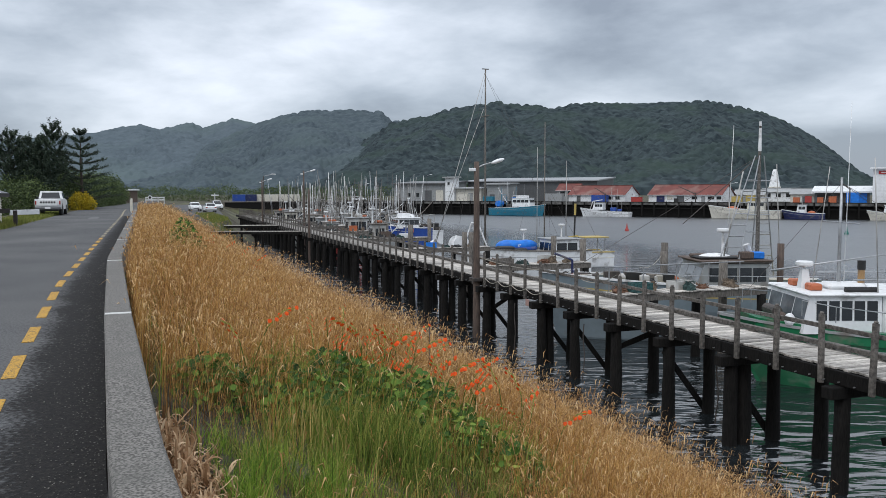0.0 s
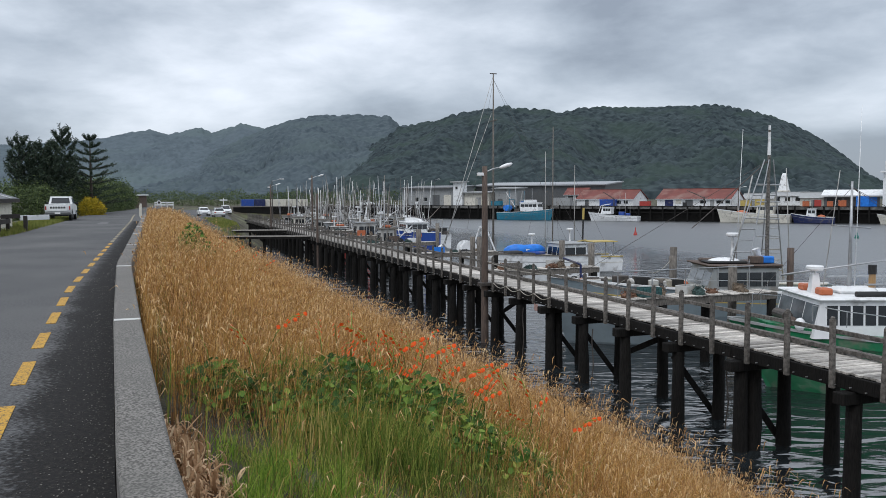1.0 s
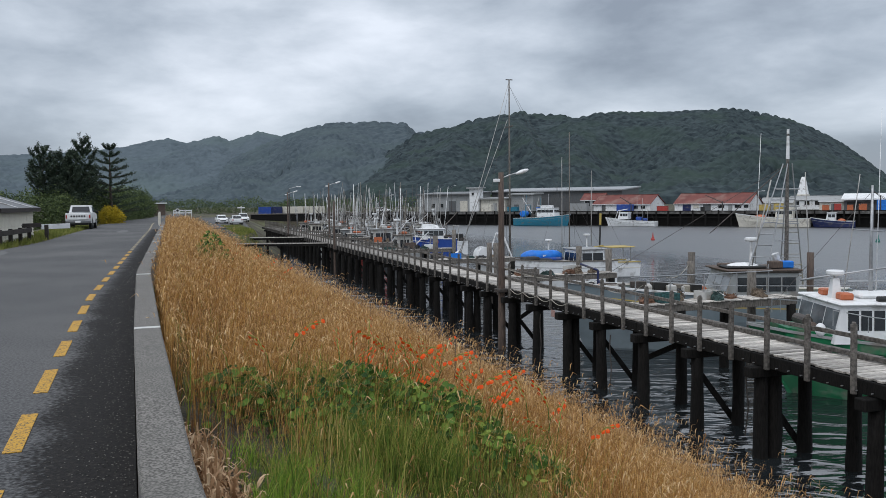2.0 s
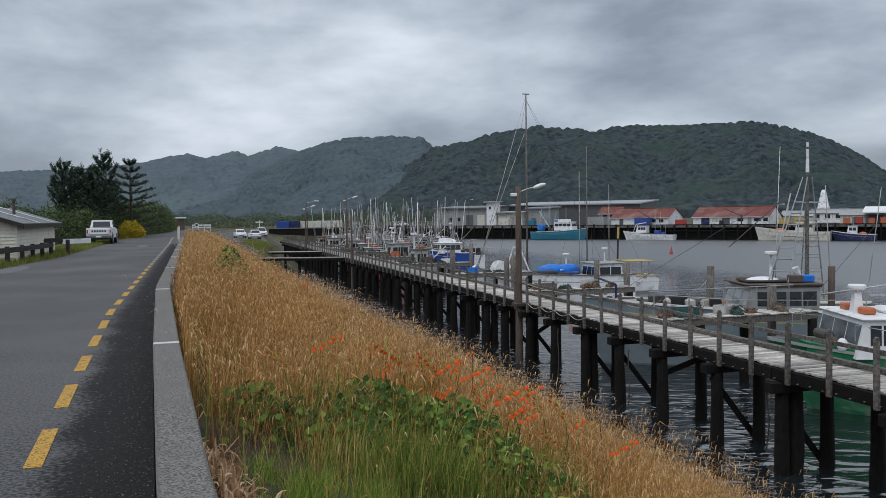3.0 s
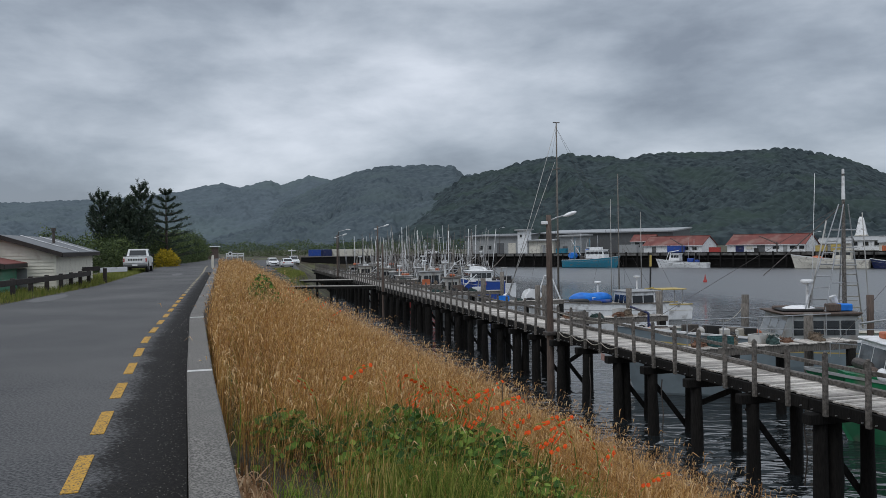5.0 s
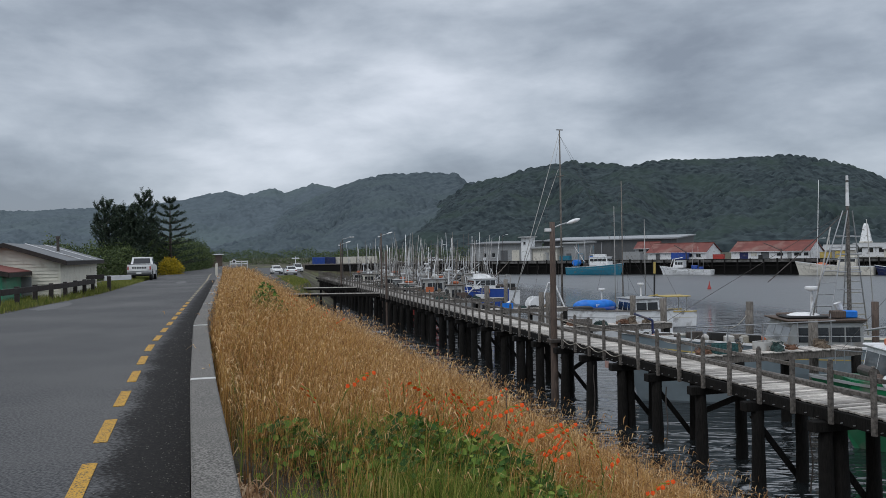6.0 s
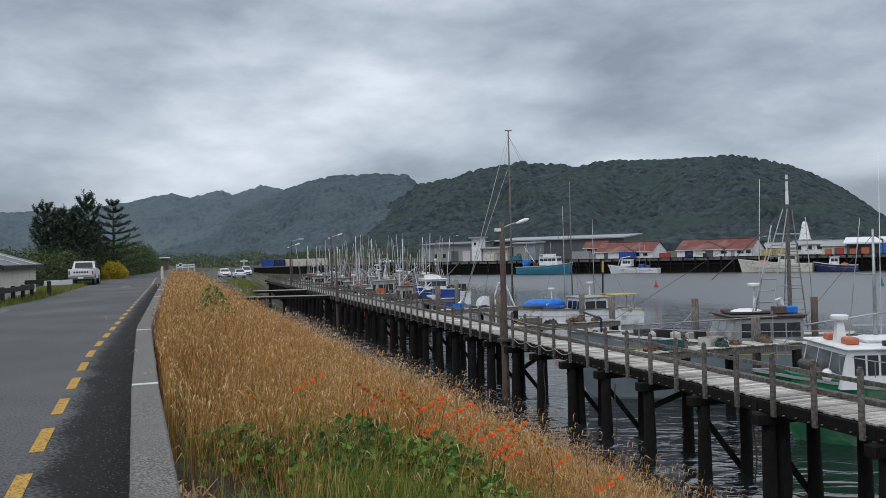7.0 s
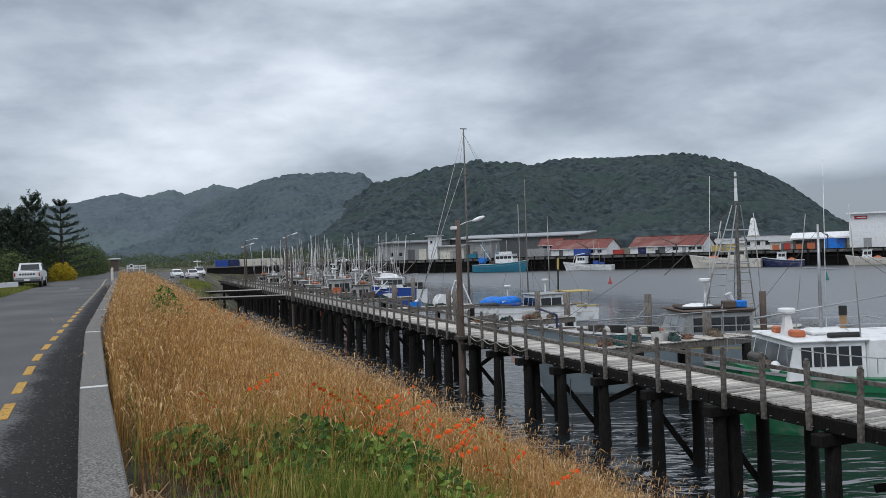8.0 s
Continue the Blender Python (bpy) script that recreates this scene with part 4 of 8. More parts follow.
def cabin(b, x0, x1, w, z0, z1, wall, roof, rake=0.35, front=3, side=4, glass_z=(0.45, 0.85), roof_over=0.18, pane="glass"):
    """A wheelhouse from x0 (aft) to x1 (front): raked windscreen, panes and a roof."""
    body = part("wheelhouse", MB().loft([[(x0, -w / 2, z0), (x1, -w / 2, z0), (x1 - rake, -w / 2 + 0.05, z1), (x0, -w / 2 + 0.05, z1)], [(x0, w / 2, z0), (x1, w / 2, z0), (x1 - rake, w / 2 - 0.05, z1), (x0, w / 2 - 0.05, z1)]]), wall, b)
    h = z1 - z0
    za, zb = z0 + h * glass_z[0], z0 + h * glass_z[1]
    fx = lambda z: x1 - rake * (z - z0) / h
    gap = 0.07
    pw = (w - 0.2) / front
    for i in range(front):
        ya = -w / 2 + 0.1 + i * pw + gap / 2
        yb = ya + pw - gap
        p = MB().loft([[(fx(za) - 0.01, ya, za), (fx(za) + 0.012, ya, za), (fx(zb) + 0.012, ya, zb), (fx(zb) - 0.01, ya, zb)], [(fx(za) - 0.01, yb, za), (fx(za) + 0.012, yb, za), (fx(zb) + 0.012, yb, zb), (fx(zb) - 0.01, yb, zb)]])
        part("window", p, pane, body)
    L = (x1 - rake - 0.15) - (x0 + 0.1)
    pw = L / max(side, 1)
    for sg in (-1, 1):
        for i in range(side):
            xa = x0 + 0.1 + i * pw + gap / 2
            xb = xa + pw - gap
            tilt = lambda z: sg * (w / 2 - 0.05 * (z - z0) / h)
            p = MB().loft([[(xx, tilt(za) - 0.01, za), (xx, tilt(za) + 0.012, za), (xx, tilt(zb) + 0.012, zb), (xx, tilt(zb) - 0.01, zb)] for xx in (xa, xb)])
            part("window", p, "glass", body)
    part("roof", MB().box(((x0 + x1 - rake) / 2, 0, z1 + 0.05), (x1 - rake - x0 + 2 * roof_over, w + 2 * roof_over * 0.6, 0.10), b=0.04), roof, b)
    return body


def radar(b, x, y, z, mast_h, mat="white_paint"):
    p = part("radar_post", MB().tube((x, y, z), (x, y, z + mast_h), 0.075, 0.055, 8), mat, b)
    part("radar_dome", MB().loft([[(x + r * math.cos(j * math.pi / 8), y + r * math.sin(j * math.pi / 8), z + mast_h + dz) for j in range(16)] for r, dz in ((0.15, 0), (0.26, 0.03), (0.28, 0.07), (0.28, 0.15), (0.24, 0.18))]), mat, p)


def mast(b, x, y, z0, z1, r, mat="spar", stays=(), rungs=0):
    m = part("mast", MB().tube((x, y, z0), (x, y, z1), r * 0.75, r * 0.4, 10), mat, b, smooth=True)
    for sx, sy, sz, top in stays:
        part("stay", MB().tube((x, y, z0 + (z1 - z0) * top), (sx, sy, sz), 0.008, 0.008, 4), "dark_steel", m)
    return m


def spar(b, p, q, r0, r1=None, mat="spar", nm="outrigger"):
    return part(nm, MB().tube(p, q, r0 * 0.6, (r1 or r0 * 0.7) * 0.6, 8), mat, b, smooth=True)


def ring(b, m, R, r, mat, nm="lifebuoy"):
    rings = []
    for i in range(16):
        a = 2 * math.pi * i / 16
        rings.append([((R + r * math.cos(2 * math.pi * j / 8)) * math.cos(a), r * math.sin(2 * math.pi * j / 8), (R + r * math.cos(2 * math.pi * j / 8)) * math.sin(a)) for j in range(8)])
    rings.append(rings[0])
    return part(nm, MB().loft(rings, caps=False), mat, b, at=m, smooth=True)


def hand_rail(b, pts, h, mat="steel"):
    mb = MB()
    mb.path([(x, y, z + h) for x, y, z in pts], 0.018, 6)
    for x, y, z in pts:
        mb.tube((x, y, z), (x, y, z + h), 0.016, 0.016, 5)
    part("hand_rail", mb, mat, b)


def at_pier(s, c, turn=180):
    """Boats lie bow to the pier: x forward, z from the water."""
    return place(s, c, WATER, turn)


M["worn_white"] = paint("worn_white_paint", (0.52, 0.52, 0.50), 0.5, (0.20, 0.16, 0.12), (0.42, 0.68))
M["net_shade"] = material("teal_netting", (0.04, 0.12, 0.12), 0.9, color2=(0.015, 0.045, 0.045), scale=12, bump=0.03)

# white and green fishing boat
b = thing("fishing_boat", "white fishing boat with a bright green hull beside the pier", "boat", at_pier(23.0, 15.45, 159))
boat_hull(b, 9.8, 4.0, 2.65, 2.0, "green_hull", "grey_paint", "grey_paint", rake=1.7)
part("bulwark_band", MB().loft([[(x, -half - 0.02, top - 0.3), (x, half + 0.02, top - 0.3), (x, half + 0.015, top + 0.14), (x, -half - 0.015, top + 0.14)] for u, x, half, top in hull_rings(9.8, 4.0, 2.65, 2.0)[:-1]]), "green_hull", b)
for o in b.children:
    o.matrix_basis = pose(-2.7, 0, -0.34)
cabin(b, -7.35, -4.85, 3.2, 1.9, 3.1, "white_paint", "white_paint", 0.25, 3, 5, (0.36, 0.88), 0.12, "pale_glass")
part("after_house", MB().box((-10.15, 0, 2.52), (5.5, 3.16, 1.3), b=0.06), "white_paint", b)
radar(b, -5.5, 0.1, 3.18, 0.75)
part("radar_fairing", MB().loft([[(-5.5 + q * i, 0.1 + q * j, z) for i, j in ((-1, -1), (1, -1), (1, 1), (-1, 1))] for q, z in ((0.17, 3.18), (0.10, 3.85))]), "white_paint", b)
for y in (-0.75, 0.6):
    part("float_box", MB().box((-5.6, y, 3.3), (0.4, 0.5, 0.24), b=0.05), "orange", b, "orange plastic float box")
part("life_raft", MB().box((-6.75, 0.2, 3.3), (1.3, 0.8, 0.22), b=0.1), "white_paint", b)
part("roof_rail", MB().path([(-6.55, -1.3, 3.6), (-8.95, -1.3, 3.6), (-8.95, 1.3, 3.6), (-6.55, 1.3, 3.6)], 0.03), "steel", b)
part("dark_roll", MB().tube((-6.35, 1.2, 3.27), (-7.35, 1.2, 3.27), 0.1, 0.1, 10), "black", b)
f = part("funnel", MB().tube((-7.25, 0.4, 3.1), (-7.25, 0.4, 3.85), 0.11, 0.11, 12), "funnel_tan", b, "tan painted funnel")
part("funnel_cap", MB().tube((-7.25, 0.4, 3.85), (-7.25, 0.4, 4.15), 0.13, 0.13, 12), "black", f)
mast(b, -6.7, 0.0, 3.1, 6.9, 0.09, "steel", [(-3.4, 0, 2.8, 0.95), (-13.75, 1.4, 2.3, 0.95), (-13.75, -1.4, 2.3, 0.95)])
spar(b, (-6.85, 0.05, 3.3), (-6.9, 0.1, 9.4), 0.03, 0.012, "white_paint", "whip_aerial")
spar(b, (-4.35, 0.2, 3.8), (-9.35, 0.2, 4.5), 0.06, 0.05, "steel", "boom")
spar(b, (-6.45, -1.4, 3.1), (-6.85, -1.2, 7.3), 0.035, 0.022, "spar")
spar(b, (-7.3, 1.4, 3.1), (-7.1, 1.3, 7.5), 0.038, 0.025, "spar")
part("crosstree", MB().tube((-6.7, -1.3, 5.4), (-6.7, 1.3, 5.4), 0.02, 0.02, 6), "steel", b)
hand_rail(b, [(-12.8, 1.85, 2.0), (-10, 1.95, 2.05), (-7.5, 1.97, 2.1), (-5.8, 1.8, 2.3), (-4.9, 1.4, 2.45)], 0.5)
hand_rail(b, [(-5.8, -1.8, 2.3), (-4.9, -1.45, 2.45), (-4.1, -0.85, 2.58), (-3.5, 0, 2.7)], 0.45)
ring(b, pose(-10.70, 1.75, 2.75, 0, 0, 0), 0.28, 0.08, "orange")
part("winch", MB().box((-4.5, 0, 2.3), (0.3, 0.7, 0.4), b=0.06).tube((-4.5, -0.45, 2.45), (-4.5, 0.45, 2.45), 0.18, 0.18, 12), "dark_steel", b)
part("fishing_net", MB().dome((-4.5, 0.75, 2.2), (0.25, 0.25, 0.3), 10, 4), "pole", b)
part("fender", MB().dome((-4.6, 1.2, 2.3), (0.17, 0.17, 0.22), 12, 8, True), "white_paint", b, "white and rust round fender")

# grey cabin boat with the ladder mast
M["cabin_grey"] = paint("worn_cabin_grey_paint", (0.28, 0.295, 0.295), 0.6, (0.17, 0.15, 0.13), (0.48, 0.72))
b = thing("fishing_boat", "old grey-cabin fishing boat with yellow foredeck and ladder rigging", "boat", at_pier(31.4, 15.95, 163))
boat_hull(b, 13.5, 3.8, 2.95, 2.3, paint("blue_grey_hull_paint", (0.20, 0.25, 0.28)), "white_paint", "yellow")
cabin(b, -9.75, -6.5, 2.7, 2.0, 3.35, "cabin_grey", "dark_steel", 0.45, 3, 4, (0.42, 0.86), 0.08, "pale_glass")
part("roof_edge", MB().box((-8.3, 0, 3.46), (3.2, 2.85, 0.07), b=0.03), "pole", b, "rusty brown roof edge")
radar(b, -8.4, -0.4, 3.5, 1.1)
part("white_cover", MB().dome((-7.7, 0.4, 3.55), (0.75, 0.5, 0.2), 12, 4), "white_paint", b)
part("black_mat", MB().box((-7.7, 0.4, 3.56), (1.7, 1.1, 0.12), b=0.05), "black", b)
part("fish_bin", MB().box((-9.45, 0.7, 3.66), (0.55, 0.45, 0.3), b=0.04), "tarp", b, "blue plastic fish bin")
part("orange_float", MB().box((-7.3, -0.2, 3.6), (0.9, 0.4, 0.16), b=0.05), "pole", b)
part("drum", MB().tube((-9.4, 0.2, 3.55), (-9.2, 0.2, 4.1), 0.13, 0.16, 10), "white_paint", b)
part("crate", MB().box((-8.9, 0.9, 3.68), (0.5, 0.5, 0.3), b=0.03), "pole", b)
mx = -9.8
part("mast", MB().tube((mx, 0, 1.8), (mx, 0, 9.3), 0.105, 0.055, 10), "rail", b)
part("masthead", MB().tube((mx, 0, 8.2), (mx, 0, 9.5), 0.075, 0.05, 10), "white_paint", b)
for sg in (-1, 1):
    lad = MB()
    xa, xb = (mx + 2.4, mx + 1.4) if sg > 0 else (mx - 0.15, mx - 1.25)
    ta, tb = (mx + 0.25, mx + 0.05) if sg > 0 else (mx - 0.05, mx - 0.25)
    lad.tube((xa, sg * 1.0, 2.6), (ta, sg * 0.12, 8.0), 0.03, 0.025, 6)
    lad.tube((xb, sg * 1.0, 2.6), (tb, sg * 0.12, 8.0), 0.03, 0.025, 6)
    for k in range(9):
        u = 0.08 + k * 0.09
        lad.tube((xa + (ta - xa) * u, sg * (1.0 - 0.88 * u), 2.6 + 5.4 * u), (xb + (tb - xb) * u, sg * (1.0 - 0.88 * u), 2.6 + 5.4 * u), 0.026, 0.026, 5)
    part("ladder_shroud", lad, "steel", b)
spar(b, (mx - 0.6, 1.0, 2.4), (mx - 0.35, 0.9, 7.6), 0.045, 0.03, "spar")
spar(b, (mx + 1.9, 0.8, 3.4), (mx + 0.9, 0.4, 7.3), 0.06, 0.05)
spar(b, (-8.8, -0.9, 3.5), (-8.95, -0.8, 9.4), 0.035, 0.015, "white_paint", "whip_aerial")
part("stay", MB().tube((mx, 0, 8.0), (-6.4, 0, 5.0), 0.025, 0.02, 5), "dark_steel", b)
part("stay", MB().tube((mx, 0, 8.0), (-0.6, 0, 2.5), 0.012, 0.012, 4), "dark_steel", b)
for k in range(5):
    part("crosstree", MB().tube((mx - 0.55, 0, 3.9 + k * 0.75), (mx + 0.5, 0, 3.9 + k * 0.75), 0.03, 0.03, 5), "steel", b)
hand_rail(b, [(-12, 1.75, 2.3), (-9, 1.85, 2.35), (-6, 1.8, 2.4), (-3.2, 1.55, 2.6)], 0.5)
for k in range(4):
    part("fishing_net", MB().dome((-2.6 - k * 0.75, 0.5 - 0.3 * (k % 3), 2.3), (0.5, 0.45, 0.22 + 0.08 * (k % 2)), 9, 4), ("rope", "dark_steel", "pole", "black")[k], b)
cr = random.Random(17)
for k in range(26):
    x, y, z = cr.uniform(-6.0, -1.2), cr.uniform(-1.0, 1.2), cr.uniform(2.45, 2.75)
    mt = cr.choice(["orange", "rope", "net_shade", "rope", "worn_white", "dark_steel", "black", "grey_wood", "dark_steel", "black"])
    if k % 3:
        part("fish_crate", MB().box((x, y, z), (cr.uniform(0.25, 0.7), cr.uniform(0.25, 0.5), cr.uniform(0.15, 0.45)), pose(0, 0, 0, 0, 0, 0), b=0.03), mt, b)
    else:
        part("net_float", MB().dome((x, y, z), (0.17, 0.17, 0.17), 10, 6, True), mt, b, smooth=True)
part("deck_crane", MB().path([(-1.6, -0.5, 2.3), (-1.6, -0.5, 3.4), (-0.8, -0.5, 3.7)], 0.05).path([(-1.9, 0.5, 2.3), (-1.6, -0.5, 3.0)], 0.04), "navy", b)


# platform with an upturned dinghy under a blue cover
b = thing("work_barge", "low grey work barge with a timber deck", "barge", place(54.6, 22.9, WATER - 0.4) @ Matrix.Scale(1.15, 4))
part("pontoon", MB().box((2.4, 0, 1.35), (4.2, 2.4, 1.5), b=0.08), "dark_grey", b)
for i in range(18):
    part("deck_board", MB().box((0.42 + i * 0.235, 0, 2.13), (0.22, 2.7, 0.06), b=0.01), "deck", b)
part("edge_beam", MB().box((2.4, -1.3, 2.03), (4.4, 0.12, 0.22), b=0.02), "rail", b)
d = thing("dinghy", "small dinghy upturned under a bright blue cover", "dinghy", place(54.4, 25.8, WATER + 2.09) @ Matrix.Scale(1.25, 4))
rings = []
for i in range(9):
    u = i / 8
    k = math.sin(math.pi * (0.06 + 0.88 * u)) ** 0.5
    rings.append([(-1.25 + 2.5 * u, y * 0.62 * k, z * (0.62 + 0.06 * math.sin(9 * u)) * k ** 0.6) for y, z in ((-1, 0), (-1.06, 0.5), (-0.9, 0.92), (-0.3, 1.0), (0.3, 0.97), (0.9, 0.9), (1.06, 0.5), (1, 0))])
part("cover", MB().loft(rings), "tarp", d, smooth=True)
part("rubber_tube", MB().path([(-1.2, -0.6, 0.1), (0.9, -0.66, 0.1), (1.25, 0, 0.1)], 0.10, 8), "blue_hull", d)
part("white_patch", MB().box((-0.1, -0.63, 0.28), (0.22, 0.03, 0.12), b=0.01), "white_paint", d)
part("rope_tie", MB().path([(-0.6, -0.66, 0.05), (-0.6, -0.45, 0.47), (-0.6, 0, 0.56), (-0.6, 0.5, 0.45)], 0.015, 5), "rope", d)

# boat with the tall pole mast behind the lamp post
b = thing("fishing_boat", "working boat with tall timber mast, white frame and reel", "boat", at_pier(52.9, 20.0))
boat_hull(b, 10.5, 3.6, 2.6, 2.1, "white_paint", "grey_wood", "grey_paint")
cabin(b, -9.6, -7.4, 2.4, 1.4, 2.9, "white_paint", "grey_paint", 0.2, 3, 2)
mast(b, -2.6, 0, 1.4, 15.1, 0.11, "grey_wood", [(-0.2, 0, 2.0, 0.97), (-10, 1.5, 1.7, 0.97), (-10, -1.5, 1.7, 0.97), (-1.5, 1.8, 1.8, 0.9)])
part("mast_cap", MB().box((-2.6, 0, 15.1), (0.5, 0.06, 0.06)), "dark_steel", b)
part("crosstree", MB().tube((-2.6, -0.6, 11.8), (-2.6, 0.6, 11.8), 0.04, 0.04, 6), "grey_wood", b)
spar(b, (1.8, 1.5, 2.6), (-2.5, 0.1, 14.8), 0.045, 0.03, "spar")
spar(b, (0.8, -1.5, 2.6), (-2.5, -0.1, 12.3), 0.045, 0.03, "spar")
fr = MB()
for y in (-1.0, 1.0):
    fr.tube((-0.9, y, 1.4), (-1.8, y * 0.6, 4.2), 0.06, 0.06, 8)
    fr.tube((-2.8, y, 1.4), (-1.8, y * 0.6, 4.2), 0.06, 0.06, 8)
fr.tube((-1.8, -0.6, 4.2), (-1.8, 0.6, 4.2), 0.06, 0.06, 8)
fr.tube((-1.3, -0.8, 2.8), (-1.3, 0.8, 2.8), 0.05, 0.05, 8)
part("gallows_frame", fr, "white_paint", b)
part("net_reel", MB().tube((-0.6, -0.5, 2.7), (-0.6, 0.4, 2.7), 0.38, 0.38, 14).tube((-0.6, -0.56, 2.7), (-0.6, -0.5, 2.7), 0.62, 0.62, 16).tube((-0.6, 0.4, 2.7), (-0.6, 0.46, 2.7), 0.62, 0.62, 16), "white_paint", b)
part("tent", MB().loft([[(0.5 + 0.02, -1.1, 2.3), (0.5 + 0.02, 1.1, 2.3)], [(1.3, -0.05, 3.1), (1.3, 0.05, 3.1)], [(2.2, -1.1, 2.3), (2.2, 1.1, 2.3)]], close=False, caps=False), "white_paint", b, "white canvas awning")
part("deck_gear", MB().box((-4.0, 0.4, 2.0), (1.2, 1.0, 1.0), b=0.1).box((-5.4, -0.3, 1.9), (0.9, 1.4, 0.8), b=0.1), "black", b)

# boats beyond: radar posts, yellow boom and white boats behind the barge
b = thing("fishing_boat", "small white boat with yellow boom and slender masts", "boat", at_pier(60.5, 28.6, 176))
boat_hull(b, 8.5, 3.0, 1.7, 1.3, "white_paint", "yellow", "cream_paint")
cabin(b, -5.3, -3.6, 1.7, 1.3, 2.3, "worn_white", "worn_white", 0.3, 3, 2)
mast(b, -2.6, 0, 1.3, 12.2, 0.08, "grey_wood", [(-8, 0, 1.4, 0.95), (0, 0, 1.9, 0.95), (-2.6, 1.4, 1.5, 0.9), (-2.6, -1.4, 1.5, 0.9)])
mast(b, -1.8, 0.3, 1.3, 10.1, 0.05, "spar")
mast(b, -4.4, 0.4, 2.4, 9.0, 0.05, "spar")
radar(b, -0.6, 0.3, 1.6, 1.55)
radar(b, -4.4, -0.5, 2.3, 1.2)
spar(b, (-2.6, 0, 2.2), (-5.6, 0.2, 2.7), 0.1, 0.08, "yellow", "boom")
part("awning", MB().box((-7.0, 0, 2.55), (2.3, 2.0, 0.08), b=0.02), "yellow", b, "weathered yellow plywood awning")
for x in (-6.1, -7.9):
    for y in (0.7, -0.7):
        part("awning_post", MB().tube((x, y, 1.3), (x, y, 2.5), 0.04, 0.04, 6), "steel", b)

# blue boat
b = thing("motor_boat", "white-cabin motor boat with a royal blue hull", "boat", at_pier(84.0, 24.3) @ Matrix.Diagonal((0.5, 1, 0.95, 1)))
boat_hull(b, 9.5, 3.3, 2.95, 2.6, "blue_hull", "white_paint", "white_paint")
cabin(b, -6.5, -1.4, 2.7, 2.6, 3.75, "white_paint", "white_paint", 0.4, 3, 4, (0.35, 0.85))
part("flybridge", MB().loft([[(-4.6, -1.0, 3.85), (-2.6, -1.0, 3.85), (-2.9, -0.85, 4.3), (-4.6, -0.95, 4.3)], [(-4.6, 1.0, 3.85), (-2.6, 1.0, 3.85), (-2.9, 0.85, 4.3), (-4.6, 0.95, 4.3)]]), "white_paint", b)
part("canvas_dodger", MB().dome((-5.4, 0, 3.85), (0.7, 0.9, 0.35), 12, 4), "white_paint", b)
ring(b, pose(-4.6, 1.72, 2.35), 0.27, 0.075, "orange")
mast(b, -5.4, 0, 3.2, 8.3, 0.07, "spar", [(-0.2, 0, 2.4, 0.95), (-9.4, 0, 2.2, 0.95)])
for x, y, z in ((-5.0, -1.0, 7.6), (-6.0, 1.0, 7.9), (-4.4, 0.8, 7.4)):
    spar(b, (x, y, 2.2), (x - 0.25, y * 0.6, z), 0.045, 0.03)
radar(b, -4.9, 0, 5.4, 0.5)
hand_rail(b, [(-4.0, 1.5, 2.75), (-2.0, 1.2, 2.8), (-0.3, 0.1, 2.95), (-2.0, -1.2, 2.8), (-4.0, -1.5, 2.75)], 0.5)
part("black_bin", MB().box((-7.4, 0.2, 2.5), (1.0, 1.2, 0.8), b=0.1), "black", b)




